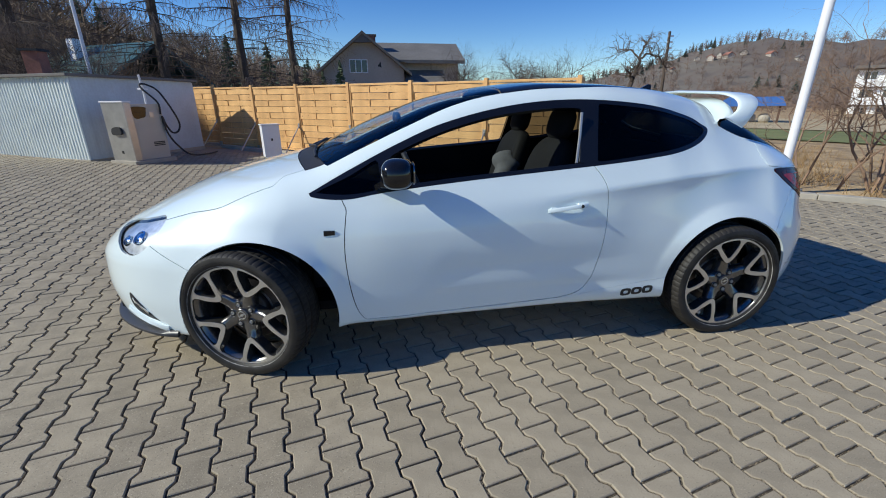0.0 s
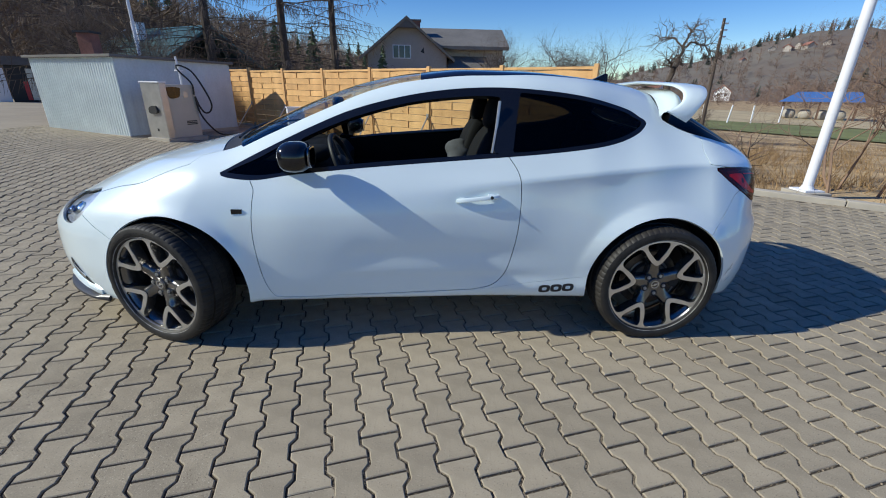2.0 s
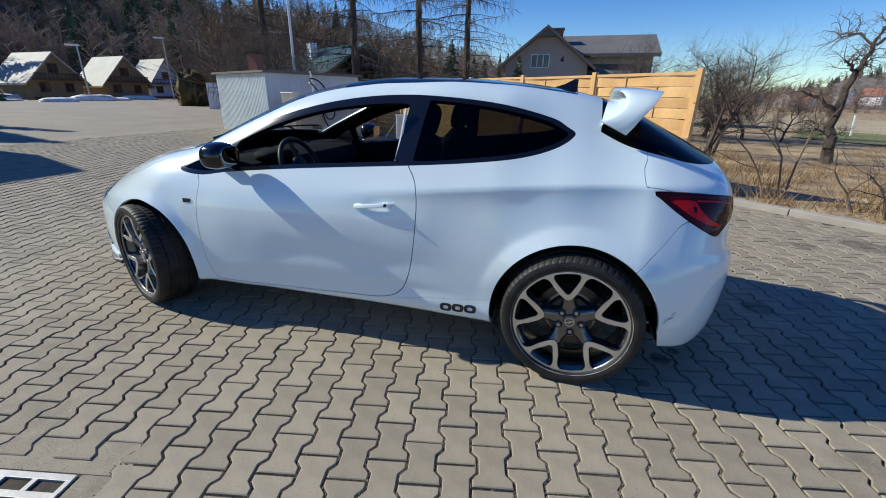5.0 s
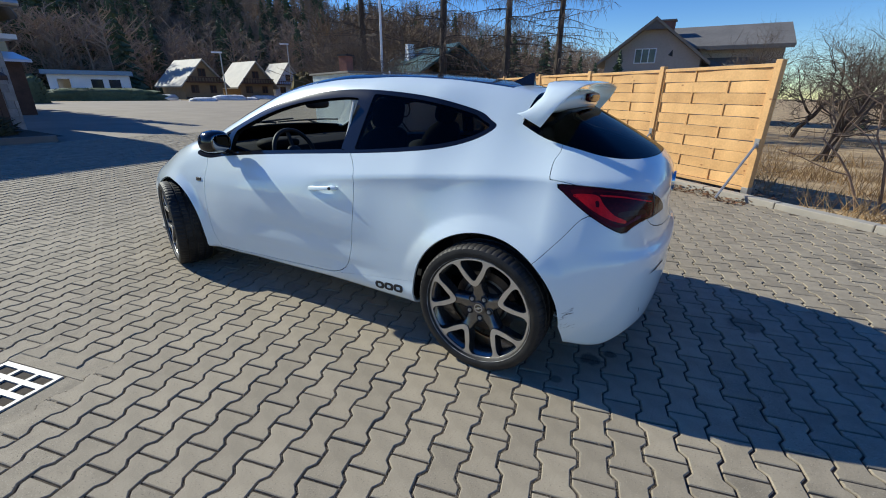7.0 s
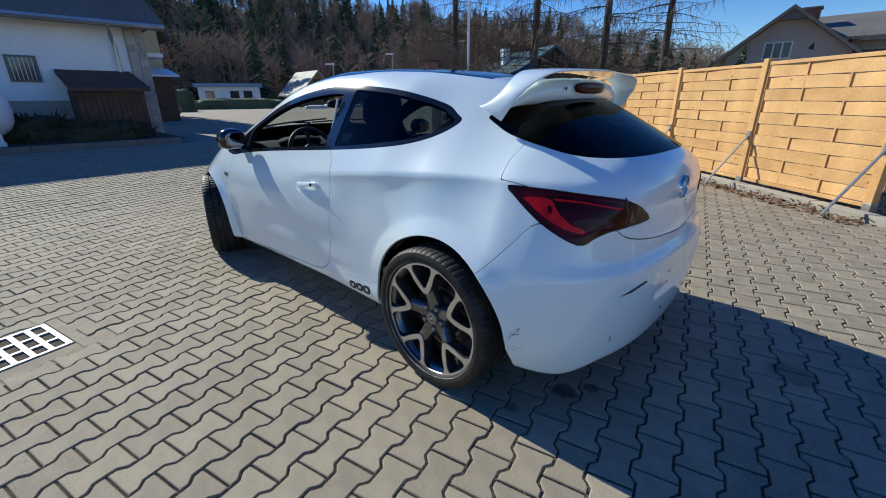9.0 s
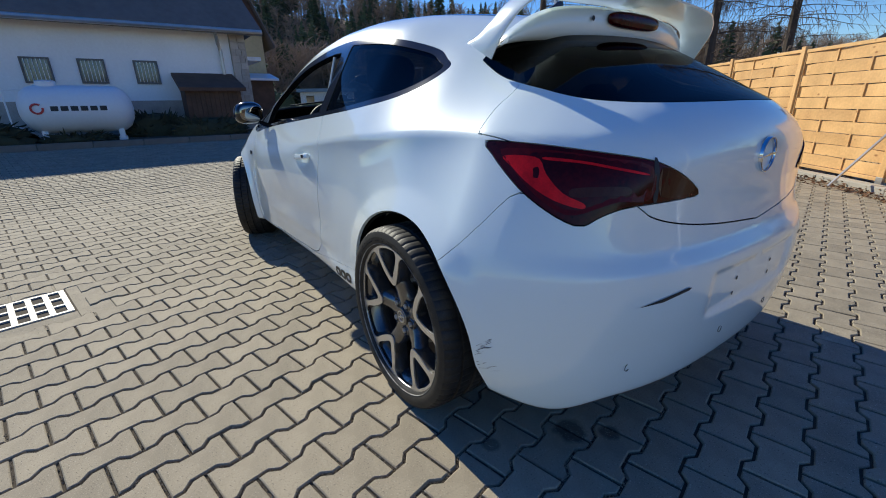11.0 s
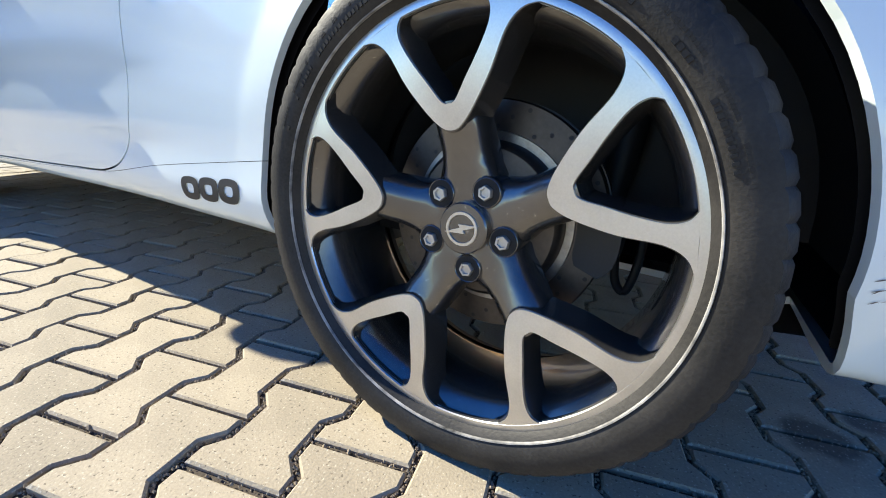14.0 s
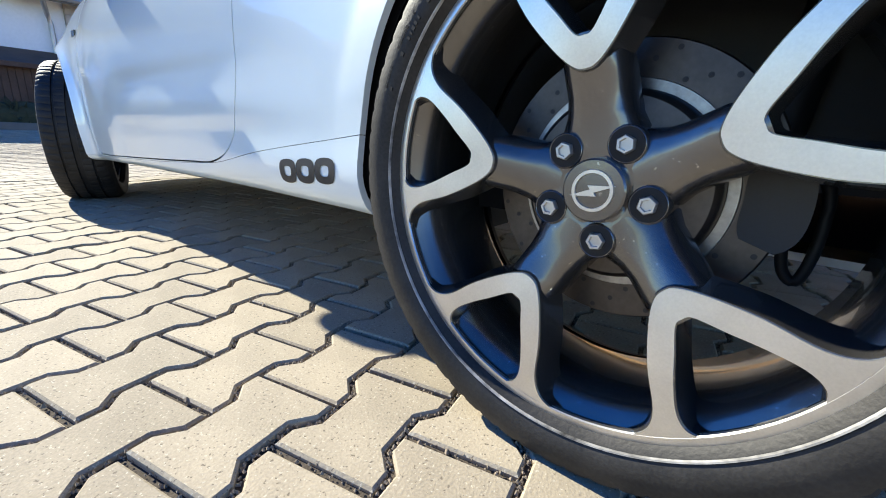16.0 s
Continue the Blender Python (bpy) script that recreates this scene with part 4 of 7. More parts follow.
for s in (-1, 1):
    for name, pts, m_ in (
        ("lamp_field", [(57, 0.945), (48, 0.951), (39, 0.946), (30, 0.934), (20.5, 0.913), (20.5, 0.835), (28, 0.832), (33, 0.815), (37, 0.800), (41, 0.806), (48, 0.855), (53, 0.905)], M_TAILMID),
        ("light_guide", [(56, 0.928), (50, 0.934), (45.5, 0.927), (43.8, 0.893), (40, 0.850), (35.5, 0.828), (36, 0.815), (42, 0.832), (48, 0.866), (53, 0.905)], M_TAILBRIGHT),
        ("light_bar", [(44, 0.9325), (36, 0.927), (29, 0.914), (22, 0.898), (22, 0.893), (29, 0.908), (36, 0.921), (44, 0.926)], M_TAILBRIGHT),
        ("clear_lens", [(38, 0.862), (31, 0.868), (26, 0.866), (26, 0.848), (32, 0.846), (38, 0.842)], M_TAILSMOKE),
        ("gate_lens", [(18.0, 0.908), (12, 0.884), (8, 0.858), (8.5, 0.838), (18.0, 0.838)], M_TAILSMOKE),
        ("lens_joint", [(20.0, 0.925), (18.9, 0.921), (18.9, 0.832), (20.0, 0.832)], M_PLASTIC),
    ):
        bm = bmesh.new()
        ring = smoothed(pts, 3)
        bm.faces.new([bm.verts.new(on_corner(a, z, 0.0045, s)) for a, z in ring])
        bmesh.ops.triangulate(bm, faces=bm.faces)
        part(name, bm, m_, car)
# badge on the tailgate
bx = skin_x(0.0, 0.905)
badge = moved(lathe([(0.0455, -0.006), (0.046, 0.002), (0.0475, 0.005), (0.0505, 0.005), (0.052, 0.002), (0.052, -0.006)], 56, "x"), Matrix.Translation((bx + 0.004, 0.0, 0.905)))
part("tailgate_badge", merge(badge, prism([(-0.062, 0.901), (0.0, 0.9015), (0.062, 0.909), (0.0, 0.9085)], "x", bx + 0.002, bx + 0.010)), M_CHROME, tailgate, "chrome ring badge", 40)
# number plate holder marks
for yy, zz in ((-0.135, 0.555), (-0.14, 0.505), (0.12, 0.555), (0.125, 0.51)):
    c = Vector(on_tail(yy, zz, 0.0005))
    part("plate_screw_hole", moved(lathe([(0.0, 0.0008), (0.0065, 0.0008)], 16, "x"), Matrix.Translation(c)), M_PLASTIC, bumper)
# lower rear insert
part("diffuser", loft([[(x - 0.10 * (y * w) ** 2 - 0.35 * (y * w) ** 4, y * w, z) for y in np.linspace(-1, 1, 25)] for x, z, w in ((2.045, 0.275, 0.62), (2.050, 0.252, 0.625), (2.02, 0.236, 0.62), (1.93, 0.205, 0.60), (1.80, 0.190, 0.60))], False, False), M_PLASTIC, car, "matt black lower insert", 60)

# roof spoiler: an open hoop over the top of the rear window
lead = smoothed([(1.372, -0.585, 1.250), (1.415, -0.578, 1.262), (1.462, -0.560, 1.298), (1.480, -0.525, 1.340), (1.472, -0.465, 1.370), (1.455, -0.36, 1.388), (1.445, 0.0, 1.402)], 6, False)
trail = smoothed([(1.495, -0.590, 1.190), (1.520, -0.592, 1.222), (1.556, -0.585, 1.272), (1.600, -0.555, 1.325), (1.634, -0.480, 1.366), (1.658, -0.36, 1.384), (1.675, 0.0, 1.396)], 6, False)
lead = np.concatenate([lead, (lead[:-1] * (1, -1, 1))[::-1]])
trail = np.concatenate([trail, (trail[:-1] * (1, -1, 1))[::-1]])
sections = []
for i, (a, b) in enumerate(zip(lead, trail)):
    along = np.array(lead[min(i + 1, len(lead) - 1)]) - np.array(lead[max(i - 1, 0)])
    up = np.cross(b - a, along)
    up = up / np.linalg.norm(up)
    up = up if up[1] * a[1] * 1.3 + up[2] * 0.7 > 0 else -up
    prof = ((0, 0.0), (0.04, 0.006), (0.15, 0.010), (0.4, 0.011), (0.7, 0.009), (0.95, 0.004), (1.0, 0.001), (0.99, -0.004), (0.7, -0.005), (0.35, -0.008), (0.12, -0.008), (0.03, -0.005))
    sections.append([a + (b - a) * s + up * h for s, h in prof])
spoiler = part("roof_spoiler", loft(sections), M_PAINT, car, "white open hoop spoiler", 50)
# its foot: a rounded shelf over the glass, running out to the corners of the hatch
rows = []
for y in np.linspace(-0.52, 0.52, 41):
    q = abs(y) / 0.52
    xr = 1.60 - 0.085 * q**2 - 0.02 * q**8
    zr = 1.318 - 0.012 * q**2 - 0.06 * q**6
    h = 0.050 * (1 - q**5) + 0.010
    xf = 1.43 - 0.05 * q**2
    zf = skin_z(xf, y)
    rows.append([(xf, y, zf - 0.03), (xf, y, zf + 0.001), (xf + 0.05, y, max(skin_z(xf + 0.05, y) + 0.002, zf * 0.6 + (zr + h * 0.8) * 0.4)), (xr - 0.045, y, zr + h * 0.8), (xr - 0.012, y, zr + h * 0.5), (xr, y, zr + h * 0.1), (xr - 0.004, y, zr - h * 0.55), (xr - 0.03, y, zr - h), (xr - 0.10, y, zr - h * 0.9)])
part("spoiler_base", loft(rows), M_PAINT, spoiler, "", 60)
light = egg(1.600, -0.02, 1.322, 0.018, 0.150, 0.026, 3.0, 32, 10)
part("brake_light", light, M_TAIL, spoiler, "high red brake light", 50)
part("washer_hole", moved(lathe([(0.0, 0.001), (0.008, 0.001)], 16, "x"), Matrix.Translation((1.588, -0.235, 1.318))), M_PLASTIC, spoiler)
# aerial fin
part("roof_aerial", loft([[(1.09 + dx, w, z) for dx, w, z in ((0, 0, 1.395), (0.0, 0.02, 1.395), (0.17, 0.025, 1.378), (0.17, -0.025, 1.378), (0, -0.02, 1.395))], [(1.18, 0, 1.424), (1.18, 0.01, 1.424), (1.255, 0.012, 1.41), (1.255, -0.012, 1.41), (1.18, -0.01, 1.424)], [(1.235, 0, 1.452), (1.235, 0.003, 1.452), (1.257, 0.003, 1.45), (1.257, -0.003, 1.45), (1.235, -0.003, 1.452)]]), M_BLACKGLOSS, car, "black shark-fin aerial", 40)
# cowl and wipers
for y0, y1 in ((-0.50, 0.12), (0.02, 0.58)):
    pts = []
    for t, y in zip(np.linspace(0, 1, 9), np.linspace(y0, y1, 9)):
        x = -1.06 + 0.30 * y * y + 0.07 * t
        pts.append((x, y, skin_z(x, y) + 0.012))
    knee = (pts[4][0] - 0.07, pts[4][1] + 0.2, skin_z(pts[4][0] - 0.07, pts[4][1] + 0.2) + 0.014)
    part("wiper", merge(tube(pts, 0.007, 6), tube([pts[4], knee], 0.009, 6)), M_PLASTIC, car, "black wiper arm and blade")
# splitter under the nose
def nose_reach(deg, z):
    """How far the bumper reaches from a place inside the nose, at a bearing from straight ahead."""
    lo, hi, a = 0.1, 1.2, radians(deg)
    for _ in range(40):
        m = (lo + hi) / 2
        inside = body(np.array([-1.45 - m * math.cos(a)]), np.array([m * math.sin(a)]), np.array([z]))[0] < 0
        lo, hi = (m, hi) if inside else (lo, m)
    return lo


rows = []
for deg in np.linspace(-69, 69, 61):
    a, reach = radians(deg), nose_reach(abs(deg), 0.245)
    thin = min(1.0, (69.0 - abs(deg)) / 10 + 0.25)
    rows.append([(-1.45 - (reach + d * thin) * math.cos(a), (reach + d * thin) * math.sin(a), z) for d, z in ((-0.04, 0.215), (0.010, 0.206), (0.030, 0.196), (0.033, 0.186), (0.024, 0.178), (-0.04, 0.182))])
lip = loft(rows)
part("front_splitter", lip, M_SATIN, car, "gloss black splitter lip", 40)
grille = loft([[(-2.275 + 0.45 * y * y + 0.82 * y**4 + dx, y, z) for dx, z in ((0.02, 0.22), (-0.004, 0.24), (-0.006, 0.36), (0.02, 0.38))] for y in np.linspace(-0.45, 0.45, 15)])
part("lower_grille", grille, M_PLASTIC, car, "", 40)
# ---- the cabin ----
part("cabin_floor", box(-1.2, -0.74, 0.27, 1.5, 0.74, 0.32), M_INTERIOR, car)
part("firewall", box(-1.12, -0.6, 0.3, -1.06, 0.6, 0.9), M_INTERIOR, car)
dash_prof = [(-0.98, 0.62), (-0.72, 0.60), (-0.56, 0.72), (-0.54, 0.86), (-0.60, 0.935), (-0.74, 0.965), (-0.92, 0.975), (-1.0, 0.96)]
dash = part("dashboard", prism(dash_prof, "y", -0.655, 0.655, 0.015), M_INTERIOR, car, "dark soft dashboard", 40)
part("instrument_hood", egg(-0.62, -0.36, 0.965, 0.10, 0.17, 0.045, 2.6), M_INTERIOR, dash, "", 60)
wheel_m = pose(-0.44, -0.36, 0.90, 0, 68, 0)
rim_pts = [(0.18 * math.cos(a), 0.18 * math.sin(a), 0) for a in np.linspace(0, 2 * math.pi, 40, endpoint=False)]
steer = part("steering_wheel", moved(tube(rim_pts, 0.016, 10, True), wheel_m), M_PLASTIC, car, "black leather steering wheel", 60)
part("steering_boss", moved(merge(egg(0, 0, -0.01, 0.065, 0.065, 0.03, 2.4, 24, 10), box(-0.17, -0.014, -0.012, 0.17, 0.014, 0.0), box(0.0, -0.014, -0.012, 0.014, 0.17, 0.0)), wheel_m), M_PLASTIC, steer, "", 50)
part("inner_mirror", egg(-0.52, -0.02, 1.245, 0.025, 0.12, 0.034, 3), M_PLASTIC, car, "", 60)


def seat(x, y, name):
    st = part(name, egg(x, y, 0.52, 0.27, 0.25, 0.10, 3.2), M_INTERIOR, car, "dark bucket seat", 60)
    back = egg(0, 0, 0.30, 0.075, 0.245, 0.34, 3.4)
    for v in back.verts:
        v.co.x += 0.25 * max(0, abs(v.co.y) - 0.15) * -1.2
        v.co.y *= 1 - 0.25 * max(0, v.co.z - 0.35)
    part("seat_back", moved(back, pose(x + 0.22, y, 0.52, 0, 16, 0)), M_INTERIOR, st, "", 60)
    part("headrest", moved(egg(0, 0, 0.715, 0.05, 0.135, 0.095, 3), pose(x + 0.22, y, 0.52, 0, 14, 0)), M_INTERIOR, st, "", 60)


for yy in (-0.37, 0.37):
    seat(0.06, yy, "front_seat")
part("rear_bench", egg(0.85, 0, 0.50, 0.26, 0.60, 0.12, 4), M_INTERIOR, car, "", 60)
part("rear_backrest", moved(egg(0, 0, 0.28, 0.07, 0.60, 0.30, 4), pose(1.08, 0, 0.52, 0, 20, 0)), M_INTERIOR, car, "", 60)
for yy in (-0.3, 0.3):
    part("rear_headrest", egg(1.26, yy, 1.08, 0.04, 0.12, 0.06, 3), M_INTERIOR, car, "", 60)
for s in (-1, 1):
    part("door_card", loft([[(x, s * (skin_y(x, z) - 0.05 - d), z) for z, d in ((0.33, 0.0), (0.55, 0.01), (0.62, 0.06), (0.70, 0.06), (0.74, 0.02), (0.93 + 0.07 * (x + 0.6), 0.0))] for x in np.linspace(-0.75, 0.45, 9)], False, False), M_INTERIOR, car, "", 40)
# seat belt pillar strip at the open window
part("belt_strap", tube([(0.40, -0.735, 1.03), (0.42, -0.70, 1.15), (0.435, -0.665, 1.285)], 0.008, 6), M_STEEL, car)

# a crumpled cloth form, added in place of pale seat-belt straps
cloth = egg(0.30, 0.20, 0.86, 0.10, 0.10, 0.13, 2.2, 24, 14)
for v in cloth.verts:
    v.co.x += 0.018 * math.sin(40 * v.co.z + 22 * v.co.y)
    v.co.y += 0.014 * math.sin(31 * v.co.z + 17 * v.co.x)
    v.co.z += 0.012 * math.sin(36 * v.co.y)
jacket = thing("jacket", "crumpled grey cloth form standing in for pale seat-belt straps", "jacket")
part("cloth", cloth, M_CLOTH, jacket, "", 60)
# ---- wheels ----
def polar(r, deg):
    return (r * math.sin(radians(deg)), r * math.cos(radians(deg)))


def tyre_mesh():
    """A low-profile tyre round the y axis, its outer side at -y, with grooves and shoulder blocks."""
    prof = [(0.262, -0.090), (0.272, -0.102), (0.279, -0.1105), (0.290, -0.1175), (0.308, -0.1185), (0.324, -0.113), (0.3330, -0.101), (0.3365, -0.085), (0.338, -0.064), (0.338, -0.060), (0.331, -0.058), (0.331, -0.050), (0.339, -0.048), (0.339, -0.012), (0.331, -0.010), (0.331, 0.010), (0.339, 0.012), (0.339, 0.048), (0.331, 0.050), (0.331, 0.058), (0.338, 0.060), (0.3365, 0.085), (0.331, 0.102), (0.312, 0.119), (0.29, 0.121), (0.262, 0.112), (0.256, 0.094)]
    steps = 330
    v, f = [], []
    for k, (r, a) in enumerate(prof):
        lean = 22 * (abs(a) - 0.06) if abs(a) > 0.06 and r > 0.32 else 0
        for i in range(steps):
            t = 2 * math.pi * (i + 0.9 * lean) / steps
            cut = 0.0030 if i % 5 == 0 and 6 <= k <= 21 and r > 0.33 and abs(a) > 0.055 else 0.0022 if i % 5 == 0 and k == 5 else 0.0025 if i % 5 == 2 and abs(a) < 0.055 and r > 0.335 else 0
            # the tyre stands flat on the ground
            v.append(((r - cut) * math.cos(t), a, max((r - cut) * math.sin(t), -0.3285)))
    for k in range(len(prof) - 1):
        for i in range(steps):
            f.append((k * steps + i, (k + 1) * steps + i, (k + 1) * steps + (i + 1) % steps, k * steps + (i + 1) % steps))
    return v, f


def strip(inner, outer, y_in, y_out, depth, chamfer=0.0, flare=0.0):
    """A solid band between two open lines of (a, b) points, its face at y and its sides running back."""
    bm = bmesh.new()
    cols = []
    for (p, q) in zip(inner, outer):
        yi, yo = y_in(*p), y_out(*q)
        way = Vector((p[0] - q[0], p[1] - q[1]))
        way = way.normalized() * flare if way.length > 1e-6 else way
        rows = [(p[0] + way.x, yi + depth, p[1] + way.y), (p[0], yi + chamfer, p[1]), (q[0], yo + chamfer, q[1]), (q[0] - way.x, yo + depth, q[1] - way.y)]
        if flare:
            rows[1:1] = [(p[0] + way.x * 0.25, yi + 0.007, p[1] + way.y * 0.25)]
            rows[-1:-1] = [(q[0] - way.x * 0.25, yo + 0.007, q[1] - way.y * 0.25)]
        cols.append([bm.verts.new(r) for r in rows])
    for c, d in zip(cols, cols[1:]):
        for i in range(len(c) - 1):
            bm.faces.new((c[i], c[i + 1], d[i + 1], d[i]))
        bm.faces.new((c[-1], c[0], d[0], d[-1]))
    bm.faces.new(cols[0]), bm.faces.new(cols[-1][::-1])
    bmesh.ops.recalc_face_normals(bm, faces=bm.faces)
    return bm


def spoke_lines():
    """Outer and inner edge of one V-shaped spoke, from rim to tip to rim, the tip towards the hub."""
    outer = smoothed([polar(0.2525, -27), polar(0.243, -22.5), polar(0.222, -19.6), polar(0.180, -17.5), polar(0.140, -12), (-0.012, 0.120), (0.0, 0.1165), (0.012, 0.120), polar(0.140, 12), polar(0.180, 17.5), polar(0.222, 19.6), polar(0.243, 22.5), polar(0.2525, 27)], 5, False)
    inner = smoothed([polar(0.2525, -11), polar(0.243, -13.4), polar(0.226, -13.9), polar(0.200, -11.8), polar(0.174, -8.0), (-0.009, 0.151), (0.0, 0.148), (0.009, 0.151), polar(0.174, 8.0), polar(0.200, 11.8), polar(0.226, 13.9), polar(0.243, 13.4), polar(0.2525, 11)], 5, False)
    return outer, inner


def face_y(a, b):
    """Depth of the spokes' front: set back towards the hub."""
    r = math.hypot(a, b)
    return -0.100 + 0.010 * max(0.0, (0.25 - r) / 0.13) ** 2


def build_wheel(at, turn, phase):
    w = thing("wheel", "", "")
    w.matrix_basis = pose(*at, 0, 0, turn)
    v, f = tyre_mesh()
    tyre = link_mesh("tyre", v, f, M_RUBBER, w, "low-profile black tyre with worn edge", smooth=True)
    tyre.data.set_sharp_from_angle(angle=radians(32))
    marks = bmesh.new()
    pick = random.Random(5)
    for r0, r1, step in ((0.2895, 0.2950, 1.35), (0.3005, 0.3040, 0.95)):
        a = 292.0
        while a < 430:
            if pick.random() < 0.78:
                add_box(marks, -0.0012 - 0.0014 * pick.random(), -0.1189, r0, 0.0012 + 0.0014 * pick.random(), -0.1165, r1, 0.0, Matrix.Rotation(radians(a), 4, "Y"))
                a += step
            else:
                a += step * pick.uniform(1.5, 5)
    tagged(part("raised_print", marks, M_SIDEWALL, tyre, "worn raised marks"), kind="stuff")
    rim = part("rim", lathe([(0.256, -0.094), (0.2615, -0.0945), (0.2615, -0.090), (0.258, -0.086), (0.247, -0.080), (0.236, -0.060), (0.232, -0.02), (0.232, 0.06), (0.246, 0.09), (0.262, 0.098), (0.262, 0.108)], 128), M_RIM, w, "dark grey alloy rim", 40)
    part("rim_edge", lathe([(0.2495, -0.0980), (0.2505, -0.1002), (0.2612, -0.1006), (0.2624, -0.0998), (0.2624, -0.095), (0.2495, -0.094)], 160), M_CUT, rim, "machined alloy lip", 40)
    outer, inner = spoke_lines()
    for k in range(5):
        turn_m = Matrix.Rotation(radians(72 * k + phase), 4, "Y")
        sp = part("spoke", moved(strip(inner, outer, lambda a, b: face_y(a, b) + 0.0035, lambda a, b: face_y(a, b) + 0.0025, 0.050, 0.0, 0.0075), turn_m), M_RIM, w, "dark grey alloy spoke", 35)
        # machined face, a touch proud
        def inset(line, other, d):
            return [tuple(np.array(p) + d * (np.array(q) - np.array(p)) / (np.linalg.norm(np.array(q) - np.array(p)) + 1e-9)) for p, q in zip(line, other)]
        part("machined_face", moved(strip(inset(inner, outer, 0.0012), inset(outer, inner, 0.0012), face_y, face_y, 0.004), turn_m), M_CUT, sp, "machined bright alloy face", 35)
        # stem from the tip to the hub
        stem = bmesh.new()
        rows = []
        for r, half, y, dep in ((0.150, 0.014, -0.0905, 0.05), (0.140, 0.021, -0.0905, 0.05), (0.128, 0.025, -0.0875, 0.05), (0.112, 0.0255, -0.081, 0.052), (0.095, 0.0255, -0.075, 0.054), (0.078, 0.028, -0.071, 0.055), (0.062, 0.035, -0.068, 0.055), (0.03, 0.022, -0.067, 0.055)):
            rows.append([stem.verts.new((x, yy, r)) for x, yy in ((-half - 0.008, y + dep), (-half - 0.004, y + 0.014), (-half * 0.72, y + 0.002), (-half * 0.3, y), (half * 0.3, y), (half * 0.72, y + 0.002), (half + 0.004, y + 0.014), (half + 0.008, y + dep))])
        for p, q in zip(rows, rows[1:]):
            for i in range(7):
                stem.faces.new((p[i], p[i + 1], q[i + 1], q[i]))
        stem.faces.new(rows[0])
        bmesh.ops.recalc_face_normals(stem, faces=stem.faces)
        part("stem", moved(stem, turn_m), M_RIM, sp, "", 50)
        bolt = Matrix.Rotation(radians(72 * k + 36 + phase), 4, "Y") @ Matrix.Translation((0, -0.009, 0.056))
        part("bolt_collar", moved(lathe([(0.0205, -0.0560), (0.0197, -0.0596), (0.0186, -0.0603), (0.0178, -0.0596)], 32), bolt), M_RIM, w, "", 60)
        part("bolt_hole", moved(lathe([(0.0184, -0.0594), (0.0, -0.0594)], 24), bolt), M_BORE, w, "", 40)
        nut = lathe([(0.0102, -0.0590), (0.0102, -0.0642), (0.0090, -0.0662), (0.0064, -0.0662), (0.0058, -0.0630), (0.0, -0.0630)], 6)
        part("wheel_bolt", moved(nut, bolt), M_STEEL, w, "", 30)
    part("hub", lathe([(0.076, -0.012), (0.076, -0.056), (0.070, -0.0655), (0.040, -0.0675), (0.036, -0.066), (0.0, -0.066)], 72), M_RIM, w, "", 40)
    cap = part("centre_cap", lathe([(0.0345, -0.064), (0.0345, -0.0745), (0.0325, -0.0765), (0.0, -0.0775)], 56), M_RIM, w, "dark grey centre cap", 40)
    ring = lathe([(0.0185, -0.0770), (0.0190, -0.0790), (0.0225, -0.0790), (0.0230, -0.0765)], 48)
    flash = [(-0.024, -0.007), (-0.002, 0.0015), (-0.005, 0.0055), (0.024, 0.007), (0.002, -0.0015), (0.005, -0.0055)]
    part("cap_badge", merge(ring, prism(flash, "y", -0.0795, -0.076)), M_CUT, cap, "bright round badge", 40)
    disc = part("brake_disc", lathe([(0.060, -0.020), (0.104, -0.018), (0.110, -0.012), (0.112, 0.006), (0.113, 0.0098), (0.166, 0.010), (0.168, 0.013), (0.168, 0.022), (0.150, 0.024), (0.150, 0.032), (0.168, 0.034), (0.168, 0.042), (0.09, 0.042)], 96), M_DISC, w, "drilled brown-grey steel brake disc", 40)
    part("disc_band", lathe([(0.1125, 0.0088), (0.1130, 0.0080), (0.1240, 0.0080), (0.1250, 0.0096)], 96), M_DISCBRIGHT, disc, "bright unworn band", 40)
    holes = []
    for i in range(45):
        m = Matrix.Rotation(radians(8 * i), 4, "Y") @ Matrix.Translation((0, 0, 0.131 + 0.014 * (i % 3)))
        holes.append(moved(lathe([(0.0032, 0.0092), (0.0, 0.0092)], 8), m))
    tagged(part("hole_field", merge(*holes), M_PLASTIC, disc), kind="stuff")
    arc = [74 + 2.6 * k for k in range(14)]
    caliper = strip([polar(0.128 + 0.010 * (abs(a - 91) / 17) ** 4, a) for a in arc], [polar(0.184 - 0.014 * (abs(a - 91) / 17) ** 4, a) for a in arc], lambda a, b: 0.004, lambda a, b: -0.002, 0.06)
    part("brake_caliper", caliper, M_PLASTIC, w, "dark brake caliper", 35)
    part("bead", lathe([(0.2735, -0.0965), (0.2742, -0.1000), (0.2765, -0.1050), (0.2788, -0.1112)], 128), M_BORE, tyre, "black rubber bead", 40)
    part("rim_guard", lathe([(0.2785, -0.1105), (0.2790, -0.1135), (0.2804, -0.1142), (0.2812, -0.1128)], 160), M_SCUFF, tyre, "scuffed pale rib", 40)
    for ob in w.children:
        if ob.name.split(".")[0] in ("rim", "spoke"):
            ob.scale = (1.048, 1.0, 1.048)
    return w


